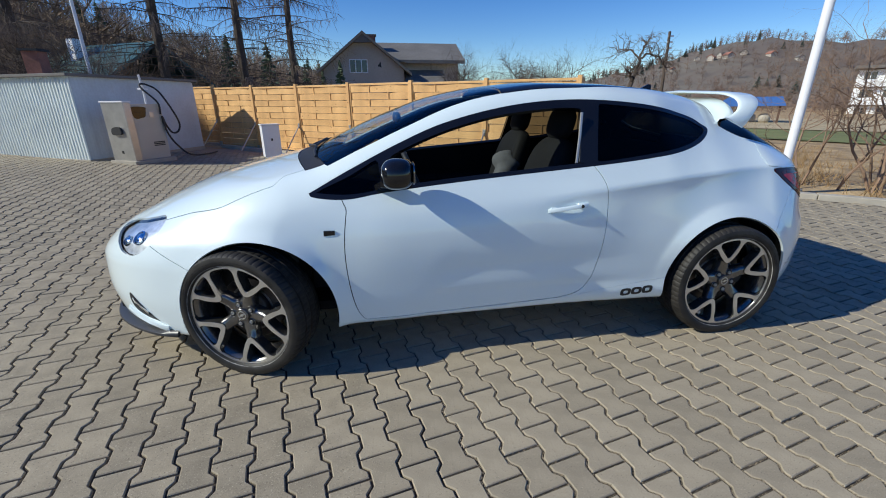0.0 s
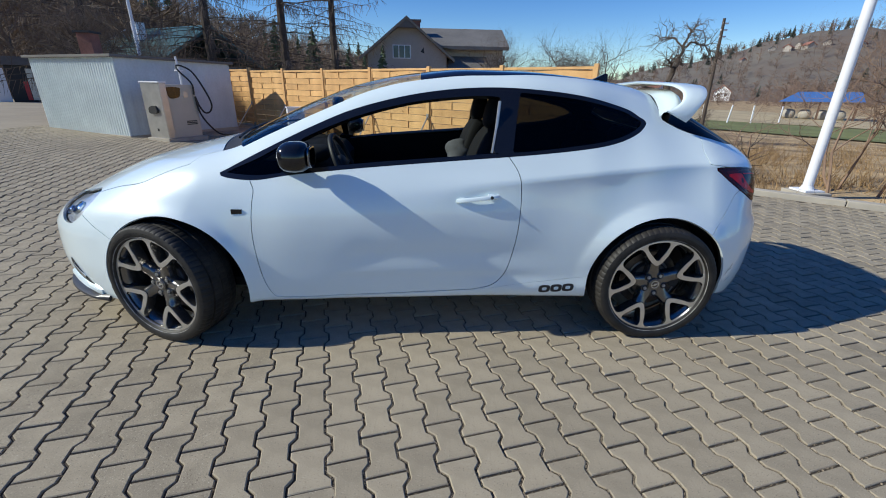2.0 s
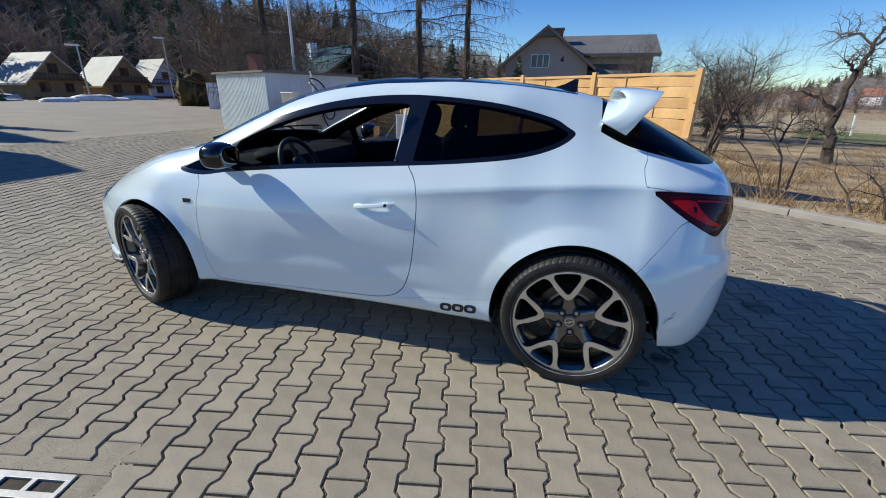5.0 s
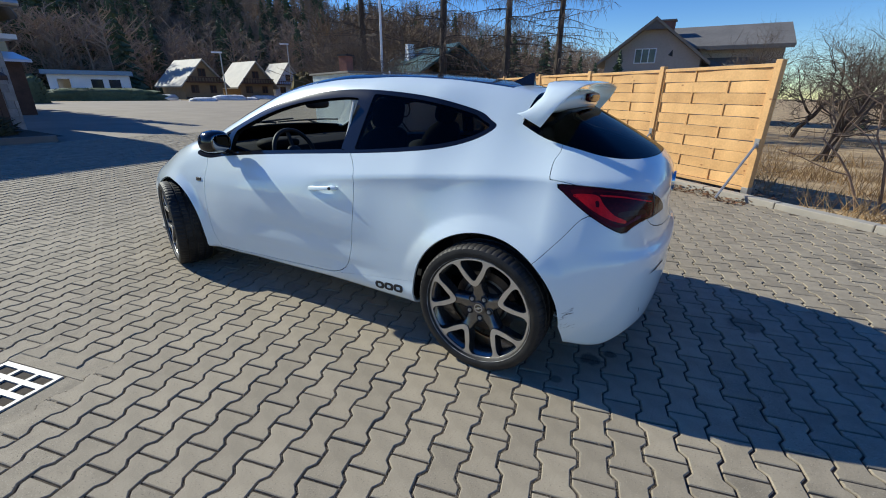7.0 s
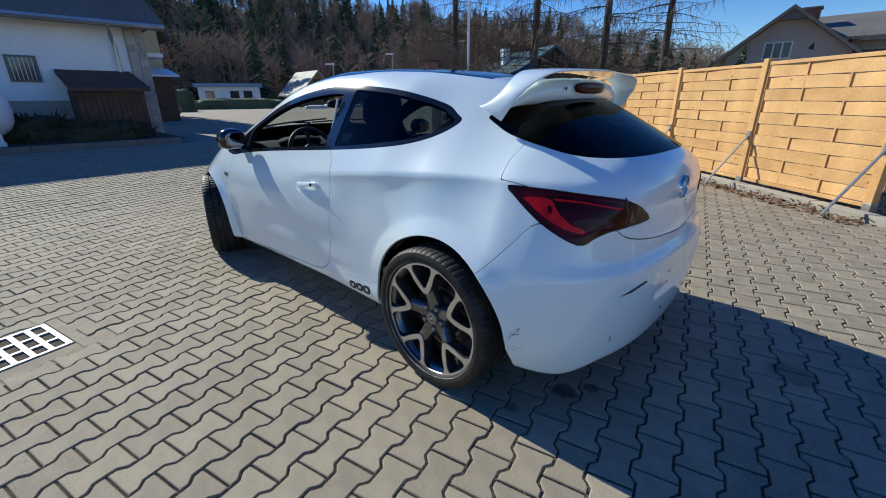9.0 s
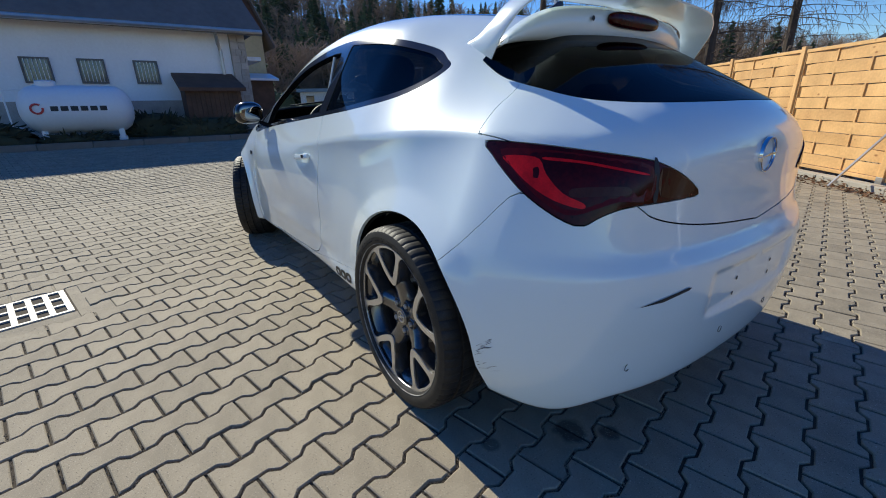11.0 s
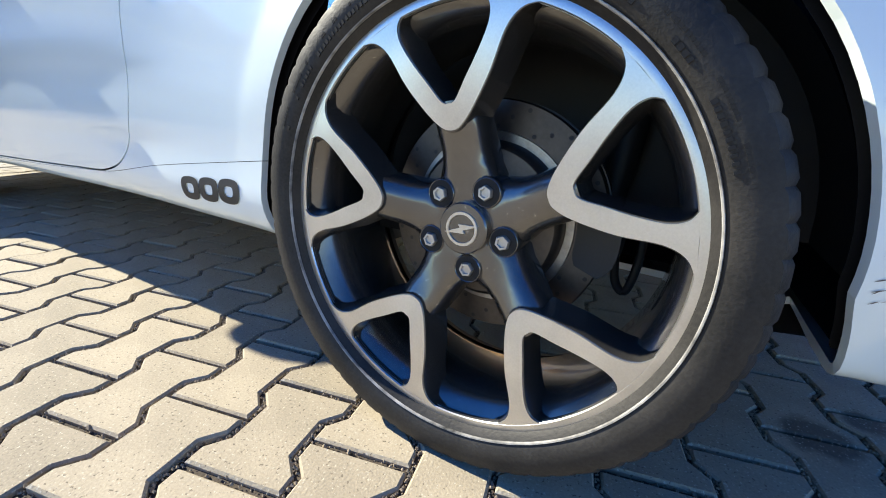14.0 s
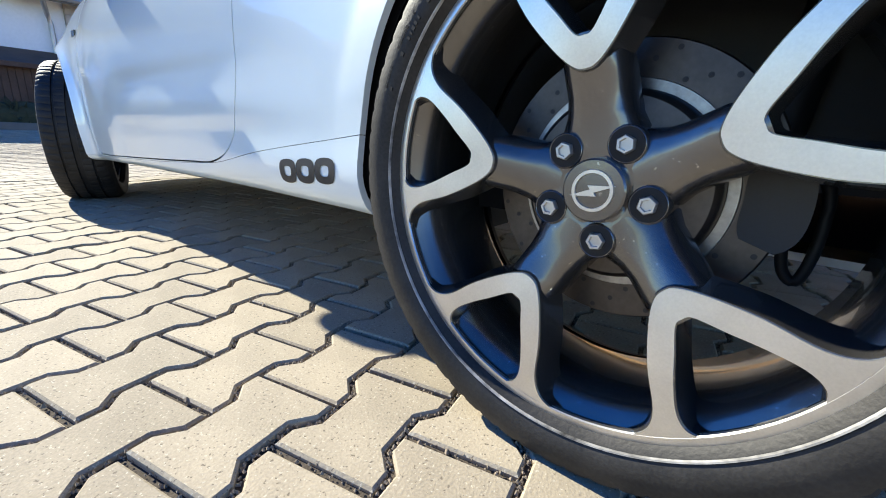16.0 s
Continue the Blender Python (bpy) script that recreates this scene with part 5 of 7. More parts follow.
for at, turn, phase in (((WHEEL_R[0], -0.794, WHEEL_R[1]), 0, -8.5), ((WHEEL_F[0], -0.79, WHEEL_F[1]), -20, 22), ((WHEEL_R[0], 0.794, WHEEL_R[1]), 180, 10), ((WHEEL_F[0], 0.79, WHEEL_F[1]), 160, 0)):
    build_wheel(at, turn, phase).parent = car
# a brake hose, a damper and the axle arm behind the rear wheel
for s in (-1, 1):
    hose_pts = smoothed([(1.50, 0.70, 0.36), (1.543, 0.66, 0.345), (1.549, 0.66, 0.28), (1.539, 0.66, 0.225), (1.522, 0.66, 0.235), (1.513, 0.66, 0.285), (1.50, 0.62, 0.34)], 6, False)
    part("brake_hose", tube([(x, s * y, z) for x, y, z in hose_pts], 0.007, 8), M_PLASTIC, car, "black rubber brake hose", 60)
    part("damper", tube([(1.47, s * 0.60, 0.24), (1.49, s * 0.58, 0.42), (1.52, s * 0.55, 0.70)], [0.022, 0.026, 0.026], 12), M_PLASTIC, car, "", 60)
    part("axle_arm", tube([(0.90, s * 0.52, 0.30), (1.20, s * 0.58, 0.27), (1.36, s * 0.66, 0.30)], [0.035, 0.04, 0.045], 10), M_PLASTIC, car, "", 60)
# dark liners over the wheels
for cx, cz, r in (ARCH_F, ARCH_R):
    for s in (-1, 1):
        prof = [(r + 0.004, 0.785), (r + 0.014, 0.76), (r + 0.02, 0.56), (0.0, 0.55)]
        liner = lathe([(a, s * b) for a, b in prof], 64)
        bmesh.ops.delete(liner, geom=[v for v in liner.verts if v.co.z < (-0.04 if v.co.x > 0.2 else -0.16)], context="VERTS")
        part("arch_liner", moved(liner, Matrix.Translation((cx, 0, cz))), M_PLASTIC, car, "", 60)
# ---- setting ----
def sheet(name, xs, ys, zf, material, keep=None):
    v, f = [], []
    for x in xs:
        for y in ys:
            v.append((x, y, float(zf(x, y))))
    n = len(ys)
    for i in range(len(xs) - 1):
        for j in range(n - 1):
            if keep is None or keep((xs[i] + xs[i + 1]) / 2, (ys[j] + ys[j + 1]) / 2):
                f.append((i * n + j, (i + 1) * n + j, (i + 1) * n + j + 1, i * n + j + 1))
    return link_mesh(name, v, f, material, smooth=True)


FENCE_0, FENCE_D = Vector((2.925, 4.53)), Vector((-0.775, 0.632))
KERB_0 = Vector((3.62, 3.70))
FENCE_N = Vector((0.632, 0.775))


def beyond_kerb(x, y):
    return (x - KERB_0.x) * FENCE_N.x + (y - KERB_0.y) * FENCE_N.y


span = [-400, -250, -150, -100, -70, -50, -40, -32, -26] + [x * 1.0 for x in range(-20, 21)] + [26, 32, 40, 50, 70, 100, 150, 250, 400]
tagged(sheet("ground", span, span, slope_z, M_EARTH), "dry grass and bare earth around the yard", "ground", kind="structure")
yard_x, yard_y = [-45 + 0.5 * i for i in range(110)], [-25 + 0.5 * i for i in range(130)]
tagged(sheet("yard", yard_x, yard_y, lambda x, y: ground_z(x, y) - 0.022, M_YARD, lambda x, y: beyond_kerb(x, y) < -0.2), "grey paved yard running on to the cabins", "yard", kind="structure")
# ---- paving: interlocking bone-shaped blocks ----
PAVE_A, PAVE_L, PAVE_W = radians(13.0), 0.1985, 0.1365
PAVE_U, PAVE_V = Vector((math.cos(PAVE_A), math.sin(PAVE_A))), Vector((math.sin(PAVE_A), -math.cos(PAVE_A)))
PAVE_0 = Vector((-0.026, -1.468))
GRATE = Vector((-0.52, -2.265))


def block_outline(inset):
    e, m, h = 0.06825 + 0.0125 - inset, 0.06825 - 0.0125 - inset, PAVE_L / 2 - inset
    half = [(e, -h), (e, -0.064 - inset * 0.3), (m, -0.036 - inset * 0.3), (m, 0.036 + inset * 0.3), (e, 0.064 + inset * 0.3), (e, h)]
    return half + [(-a, -b) for a, b in half]


def block_mesh():
    o0, o1 = block_outline(0.0046), block_outline(0.0082)
    v = [(a, b, -0.045) for a, b in o0] + [(a, b, -0.0035) for a, b in o0] + [(a, b, 0.0) for a, b in o1]
    n = 12
    f = [tuple(2 * n + i for i in range(n))]
    for k in (0, 1):
        f += [(k * n + i, k * n + (i + 1) % n, (k + 1) * n + (i + 1) % n, (k + 1) * n + i) for i in range(n)]
    return v, f


def in_grate(p):
    d = p - GRATE
    return abs(d.dot(PAVE_U)) < 0.27 and abs(d.dot(PAVE_V)) < 0.27


def near_block(p):
    return -0.75 < p.x < 2.35 and -2.15 < p.y < 0.35


pavement = tagged(new("pavement"), "grey interlocking concrete block paving with sandy joints", "paving", kind="structure")
bed_x, bed_y = [-11 + 0.5 * i for i in range(42)], [-6 + 0.5 * i for i in range(34)]
bv, bf = block_mesh()
block_data = bpy.data.meshes.new("paver")
block_data.from_pydata(bv, [], bf)
block_data.materials.append(M_PAVER)
rng = np.random.default_rng(4)
fv, ff = [], []
u_turn = math.atan2(PAVE_U.y, PAVE_U.x)
for i in range(-95, 80):
    for j in range(-70, 60):
        c = PAVE_0 + PAVE_U * (PAVE_W * i) + PAVE_V * (PAVE_L * (j + 0.5 * (i % 2) + 0.5))
        if not (-10.5 < c.x < 8.5 and -4.6 < c.y < 9.5) or beyond_kerb(c.x, c.y) > -0.10 or in_grate(c):
            continue
        z = float(ground_z(c.x, c.y)) + rng.normal(0, 0.0012)
        tx, ty = rng.normal(0, 0.006, 2)
        if near_block(c):
            ob = new("paver", block_data)
            ob.matrix_basis = pose(c.x, c.y, z, math.degrees(tx), math.degrees(ty), math.degrees(u_turn))
            ob.parent = pavement
        else:
            k = len(fv) * 0 + len(fv)
            cu, su = math.cos(u_turn), math.sin(u_turn)
            for a, b, h in bv:
                fv.append((c.x + a * cu - b * su, c.y + a * su + b * cu, z + h + tx * b + ty * a))
            ff += [tuple(k + q for q in face) for face in bf]
far_blocks = tagged(link_mesh("paver_field", fv, ff, M_PAVER, pavement), kind="stuff")
bed = sheet("joint_bed", bed_x, bed_y, lambda x, y: float(ground_z(x, y)) - 0.0088, M_JOINT, lambda x, y: beyond_kerb(x, y) < 0.1 and -10.4 < x < 8.4 and -4.4 < y < 9.4)
bed.parent = pavement
# grit and crumbs of sand lying in the joints
rng = np.random.default_rng(12)
edge_line = np.array(block_outline(0.0))
gv, gf = [], []
cu, su = math.cos(u_turn), math.sin(u_turn)
for _ in range(26000):
    i, j = int(rng.integers(-2, 17)), int(rng.integers(-7, 4))
    c = PAVE_0 + PAVE_U * (PAVE_W * i) + PAVE_V * (PAVE_L * (j + 0.5 * (i % 2) + 0.5))
    k = int(rng.integers(len(edge_line)))
    a, b = edge_line[k] + (edge_line[(k + 1) % len(edge_line)] - edge_line[k]) * rng.random() + rng.normal(0, 0.0022, 2)
    if in_grate(c) or beyond_kerb(c.x, c.y) > -0.3:
        continue
    x, y, r = c.x + a * cu - b * su, c.y + a * su + b * cu, rng.uniform(0.0012, 0.0036) * (1.6 if rng.random() < 0.05 else 1)
    t, z, q = rng.uniform(0, 6.28), -0.0068 + rng.uniform(0, 0.0050), len(gv)
    gv += [(x + r * math.cos(t + d), y + r * math.sin(t + d) * rng.uniform(0.6, 1.1), z) for d in (0, 1.6, 3.1, 4.7)] + [(x, y, z + r * 1.1)]
    gf += [(q, q + 1, q + 4), (q + 1, q + 2, q + 4), (q + 2, q + 3, q + 4), (q + 3, q, q + 4)]
tagged(link_mesh("joint_grit", gv, gf, M_GRIT, pavement, "sandy grit in the joints"), kind="stuff")
# drain grate in its frame
drain = thing("drain_grate", "galvanised slotted drain grate set flush in the paving", "drain", (GRATE.x, GRATE.y, 0), math.degrees(u_turn))
part("surround", merge(box(-0.37, -0.37, -0.05, 0.37, -0.215, -0.004, 0.003), box(-0.37, 0.215, -0.05, 0.37, 0.37, -0.004, 0.003), box(-0.37, -0.213, -0.05, -0.215, 0.213, -0.004, 0.003), box(0.215, -0.213, -0.05, 0.37, 0.213, -0.004, 0.003)), M_PAVER, drain, "concrete collar")
part("pit", box(-0.212, -0.212, -0.32, 0.212, 0.212, -0.10), M_EARTHDARK, drain)
# a plate with three rows of long slots
bars = bmesh.new()
for k in range(6):
    b = -0.205 + 0.0764 * k
    add_box(bars, -0.205, b, -0.016, 0.205, b + 0.028, 0.003, 0.002)
for k, a in enumerate((-0.205, -0.0735, 0.0565, 0.185)):
    for q in range(5):
        b = -0.178 + 0.0764 * q
        add_box(bars, a + (0.012 if q % 2 and 0 < k < 3 else 0), b, -0.015, a + (0.012 if q % 2 and 0 < k < 3 else 0) + 0.02, b + 0.05, 0.0025)
part("grid", bars, M_GRATE, drain, "pale galvanised slotted grid")
# ---- kerb, fence and what stands in the yard ----
kerb = tagged(new("kerb"), "pale concrete kerb stones along the edge of the paving", "kerb", kind="structure")
kerb_data = bpy.data.meshes.new("kerb_stone")
kb = box(-0.495, -0.075, -0.10, 0.495, 0.075, 0.075, 0.012)
kb.to_mesh(kerb_data)
kb.free()
kerb_data.materials.append(M_KERB)
kerb_turn = math.degrees(math.atan2(FENCE_D.y, FENCE_D.x))
for i in range(-6, 12):
    c = KERB_0 + FENCE_D * (1.0 * i)
    ob = new("kerb_stone", kerb_data)
    ob.matrix_basis = pose(c.x, c.y, float(ground_z(c.x, c.y)) + random.uniform(-0.004, 0.004), 0, 0, kerb_turn + random.uniform(-0.4, 0.4))
    ob.parent = kerb

PANEL, FENCE_H = 1.80, 1.70


def slat_mesh(phase):
    """A thin board, woven round two battens, bulging forward and back by turns."""
    bm = bmesh.new()
    n = 24
    rows = []
    for i in range(n + 1):
        x = -0.835 + 1.67 * i / n
        y = 0.0085 * phase * math.cos(3 * math.pi * (x + 0.835) / 1.67)
        rows.append([bm.verts.new((x, y + dy, z)) for dy, z in ((-0.004, -0.0725), (-0.004, 0.0725), (0.004, 0.0735), (0.004, -0.0735))])
    for p, q in zip(rows, rows[1:]):
        for k in range(4):
            bm.faces.new((p[k], p[(k + 1) % 4], q[(k + 1) % 4], q[k]))
    bm.faces.new(rows[0]), bm.faces.new(rows[-1][::-1])
    bmesh.ops.recalc_face_normals(bm, faces=bm.faces)
    return shared("slat", bm, M_FENCE)


def shared(name, bm, material):
    """Mesh data for pieces that are alike."""
    me = bpy.data.meshes.new(name)
    bm.to_mesh(me)
    bm.free()
    me.materials.append(material)
    return me


def piece(name, data, parent, m, label=""):
    ob = new(name, data)
    ob.matrix_basis = m
    ob.parent = parent
    return tagged(ob, label=label)


fence = thing("fence", "honey-coloured pine fence of woven slat panels between posts", "fence")
slats = (slat_mesh(1), slat_mesh(-1))
panel_data = shared("panel", merge(box(-0.87, -0.025, FENCE_H - 0.045, 0.87, 0.025, FENCE_H, 0.004), box(-0.87, -0.025, 0.06, 0.87, 0.025, 0.105, 0.004), *[box(x, -0.0225, 0.107, x + 0.04, 0.0225, FENCE_H - 0.047, 0.004) for x in (-0.87, 0.83)], *[box(x - 0.011, -0.012, 0.107, x + 0.011, 0.012, FENCE_H - 0.047) for x in (-0.278, 0.278)]), M_FENCE)
post_data = shared("post", box(-0.04, -0.045, 0.03, 0.04, 0.045, FENCE_H + 0.05, 0.006), M_FENCE)
shoe_data = shared("shoe", box(-0.045, -0.05, -0.1, 0.045, 0.05, 0.12, 0.003), M_STEEL)
brace_data = shared("brace", merge(tube([(0.0, -0.04, 0.72), (0.02, -0.62, 0.02)], 0.017, 6), box(-0.03, -0.056, 0.66, 0.03, -0.046, 0.78)), M_STEEL)
fence_turn = kerb_turn + 180
for i in range(8):
    c = FENCE_0 + FENCE_D * (PANEL * i)
    z = float(ground_z(c.x, c.y)) + 0.02
    post = piece("post", post_data, fence, pose(c.x, c.y, z, 0, random.uniform(-0.4, 0.4), fence_turn))
    piece("shoe", shoe_data, post, Matrix(), "steel shoe")
    piece("brace", brace_data, post, Matrix(), "slanting steel brace")
    if i < 7:
        d = FENCE_0 + FENCE_D * (PANEL * (i + 0.5))
        panel = piece("panel", panel_data, fence, pose(d.x, d.y, z + 0.01 + random.uniform(-0.012, 0.012), 0, 0, fence_turn))
        for k in range(10):
            piece("slat", slats[k % 2], panel, pose(0, random.uniform(-0.0015, 0.0015), 0.185 + k * (FENCE_H - 0.31) / 9, random.uniform(-1.5, 1.5), random.uniform(-0.25, 0.25), 0))

# corrugated metal shed
SHED = Vector((-6.95, 7.55))
shed_turn = math.degrees(math.atan2(0.42, -0.907))
shed = thing("metal_shed", "pale corrugated sheet-metal shed with a flat rim", "shed", (SHED.x, SHED.y, float(ground_z(SHED.x, SHED.y)) - 0.02), shed_turn)


def corrugated(length, height, pitch=0.09, depth=0.018):
    n = int(length / pitch)
    bm = bmesh.new()
    cols = []
    for i in range(n):
        for f, d in ((0, 0), (0.25, depth), (0.5, depth), (0.75, 0)):
            x = (i + f) * length / n
            cols.append((bm.verts.new((x, d, 0)), bm.verts.new((x, d, height))))
    for a, b in zip(cols, cols[1:]):
        bm.faces.new((a[0], b[0], b[1], a[1]))
    return bm


W1, W2, SH = 3.3, 3.15, 1.80
part("wall", corrugated(W1, SH), M_TIN, shed, "pale corrugated cladding")
part("wall", moved(corrugated(W2, SH, 0.2, 0.006), pose(0, 0, 0, 0, 0, -90)), M_TIN2, shed, "flat ribbed cladding")
part("core", box(0.01, -W2 + 0.01, 0.02, W1 - 0.01, -0.03, SH - 0.05), M_TIN2, shed)
part("roof", box(-0.08, -W2 - 0.08, SH - 0.03, W1 + 0.08, 0.10, SH + 0.03, 0.008), M_ROOF, shed, "dark roof sheet")
part("plinth", box(-0.02, -W2, -0.1, W1, 0.03, 0.05), M_KERB, shed)

# fuel dispenser
pump = thing("fuel_dispenser", "pale steel fuel dispenser cabinet with a black hose on a pole", "fuel pump", (-5.80, 7.18, float(ground_z(-5.8, 7.2))), 63)
pump.matrix_basis = pump.matrix_basis @ Matrix.Scale(0.78, 4)
part("plinth", box(-0.18, -0.12, -0.05, 1.08, 0.86, 0.09, 0.01), M_KERB, pump)
part("cabinet", box(0.10, 0.0, 0.09, 1.00, 0.76, 1.58, 0.012), M_PUMP, pump, "pale beige steel cabinet")
column = part("side_column", box(-0.10, -0.04, 0.09, 0.097, 0.80, 1.62, 0.010), M_STEEL, pump, "brushed steel front column")
part("column_cap", box(-0.12, -0.06, 1.622, 0.12, 0.82, 1.66, 0.006), M_WHITEPOLE, column)
part("display", prism(smoothed([(0.12, 1.50), (0.50, 1.50), (0.52, 1.42), (0.48, 1.26), (0.40, 1.22), (0.20, 1.20), (0.13, 1.30)], 4), "y", -0.014, 0.0), M_BLACKGLOSS, pump, "black display window")
part("key_pad", box(0.60, -0.010, 1.22, 0.74, 0.0, 1.38, 0.003), M_STEEL, pump)
part("vent", merge(*[box(0.56, -0.008, 0.44 + 0.045 * k, 0.90, 0.0, 0.468 + 0.045 * k) for k in range(3)]), M_PLASTIC, pump, "dark vent slots")
part("nozzle", prism(smoothed([(0.22, 0.80), (0.50, 0.78), (0.56, 0.86), (0.50, 0.96), (0.28, 1.00), (0.20, 0.92)], 4), "x", -0.16, -0.10), M_PLASTIC, column, "black fuel nozzle")
part("coin_slot", box(-0.108, 0.35, 0.28, -0.10, 0.42, 0.36), M_PLASTIC, column)
part("hose_pole", tube([(0.92, 0.42, 1.58), (0.92, 0.42, 2.0), (0.86, 0.40, 2.36)], 0.03, 8), M_WHITEPOLE, pump, "pale steel pole", 40)
part("pole_clamp", box(0.80, 0.36, 1.96, 1.02, 0.48, 2.0, 0.005), M_WHITEPOLE, pump)
hose = smoothed([(0.93, -0.03, 1.30), (0.90, -0.05, 1.62), (0.78, 0.25, 1.96), (0.80, 0.36, 2.10), (0.95, 0.30, 2.10), (1.12, 0.10, 1.92), (1.32, -0.05, 1.40), (1.42, -0.10, 1.02), (1.34, -0.08, 0.80), (1.16, -0.06, 0.78), (1.02, -0.05, 1.00), (0.95, -0.04, 1.25), (1.00, -0.06, 0.80), (1.20, -0.10, 0.42), (1.55, -0.15, 0.10), (2.2, -0.1, 0.035), (2.9, 0.2, 0.03)], 6, False)
part("hose", tube([tuple(p) for p in hose], 0.026, 8), M_PLASTIC, pump, "black rubber hose", 60)

# small white cabinet by the fence
cab_at = (-3.35, 8.65, float(ground_z(-3.35, 8.65)))
cabinet = thing("meter_cabinet", "small white utility cabinet standing before the fence", "cabinet", cab_at, 25)
part("body", box(-0.21, -0.13, 0, 0.21, 0.13, 0.78, 0.012), M_WHITEPOLE, cabinet)
part("lid", box(-0.23, -0.15, 0.78, 0.23, 0.15, 0.81, 0.008), M_WHITEPOLE, cabinet)
part("lock", box(-0.02, -0.139, 0.40, 0.02, -0.13, 0.46), M_PLASTIC, cabinet)

# white lamp pole behind the kerb, and the flag pole behind the shed
pole = thing("lamp_pole", "tall white enamelled steel pole on a concrete foot", "pole", (5.45, 2.62, 0.0))
part("shaft", tube([(0, 0, 0.1), (0, 0, 3.0), (0, 0, 7.5)], [0.062, 0.058, 0.045], 20), M_WHITEPOLE, pole, "", 60)
part("flange", merge(box(-0.14, -0.14, 0.08, 0.14, 0.14, 0.105, 0.004), lathe([(0.09, 0.105), (0.075, 0.13), (0.064, 0.16)], 20, "z")), M_WHITEPOLE, pole)
part("foot", box(-0.2, -0.2, -0.2, 0.2, 0.2, 0.08, 0.01), M_KERB, pole, "concrete foot")
flag = thing("flag_pole", "slim pinkish-white flag pole behind the shed", "pole", (-8.5, 11.1, 0.2))
part("shaft", tube([(0, 0, 0), (0, 0, 9)], [0.05, 0.03], 12), M_WHITEPOLE, flag, "", 60)
# ---- trees ----
class Wood:
    """Collects tapered limbs as thin prisms."""

    def __init__(self):
        self.v, self.f = [], []

    def limb(self, a, b, ra, rb, sides=4):
        ax, ay, az = float(a[0]), float(a[1]), float(a[2])
        wx, wy, wz = float(b[0]) - ax, float(b[1]) - ay, float(b[2]) - az
        n = math.sqrt(wx * wx + wy * wy + wz * wz)
        if n < 1e-6:
            return
        ux, uy, uz = (wy / n, -wx / n, 0.0) if abs(wz / n) < 0.9 else (0.0, wz / n, -wy / n)
        m = math.sqrt(ux * ux + uy * uy + uz * uz)
        ux, uy, uz = ux / m, uy / m, uz / m
        qx, qy, qz = (wy * uz - wz * uy) / n, (wz * ux - wx * uz) / n, (wx * uy - wy * ux) / n
        k = len(self.v)
        for s, r in ((0, ra), (1, rb)):
            for i in range(sides):
                c, d = r * math.cos(2 * math.pi * i / sides), r * math.sin(2 * math.pi * i / sides)
                self.v.append((ax + s * wx + c * ux + d * qx, ay + s * wy + c * uy + d * qy, az + s * wz + c * uz + d * qz))
        for i in range(sides):
            j = (i + 1) % sides
            self.f.append((k + i, k + j, k + sides + j, k + sides + i))

    def mesh(self, name, material, parent=None, label=""):
        return link_mesh(name, self.v, self.f, material, parent, label)


def grow(wood, twigs, rng, at, way, length, radius, depth, bend=0.25, droop=0.0, fork=(2, 4), up=0.25, shrink=0.68):
    """A bare limb that bends, forks and ends in twigs."""
    p, w = np.array(at, float), np.array(way, float)
    steps = 4
    for i in range(steps):
        w = w + rng.normal(0, bend, 3) + np.array((0, 0, up * 0.3 - droop * (i / steps)))
        w /= np.linalg.norm(w)
        q = p + w * length / steps
        ra, rb = radius * (1 - 0.5 * i / steps), radius * (1 - 0.5 * (i + 1) / steps)
        (twigs if depth <= 1 else wood).limb(p, q, ra, rb, 3 if depth <= 1 else 5)
        if depth > 0 and i >= 1:
            for _ in range(rng.integers(*fork)):
                side = np.cross(w, rng.normal(0, 1, 3))
                side /= np.linalg.norm(side) + 1e-9
                nw = w * rng.uniform(0.35, 0.8) + side * rng.uniform(0.6, 1.0)
                grow(wood, twigs, rng, q, nw / np.linalg.norm(nw), length * shrink * rng.uniform(0.7, 1.1), rb * 0.62, depth - 1, bend, droop, fork, up, shrink)
        p = q


def bare_tree(name, label, at, height, seed, depth=3, radius=0.09, lean=(0, 0), droop=0.0, group="bare trees beyond the kerb", bend=0.22, trunk=0.4, stems=1, fork=(2, 4), bark=None):
    rng = np.random.default_rng(seed)
    t = thing(name, label, "tree", at, 0, group)
    twigs = Wood()
    for s in range(stems):
        wood = Wood()
        spread = 0.25 if stems > 1 else 0.05
        way = np.array((lean[0] + rng.normal(0, spread), lean[1] + rng.normal(0, spread), 1.0))
        foot = (rng.normal(0, 0.05 * (stems - 1)), rng.normal(0, 0.05 * (stems - 1)), -0.05)
        grow(wood, twigs, rng, foot, way / np.linalg.norm(way), height * trunk, radius, depth, bend, droop, fork)
        wood.mesh("trunk", bark or M_BARK, t, "" if bark else "dark bark")
    tagged(twigs.mesh("crown", bark or M_TWIG, t, "bare twigs"), kind="stuff")
    return t


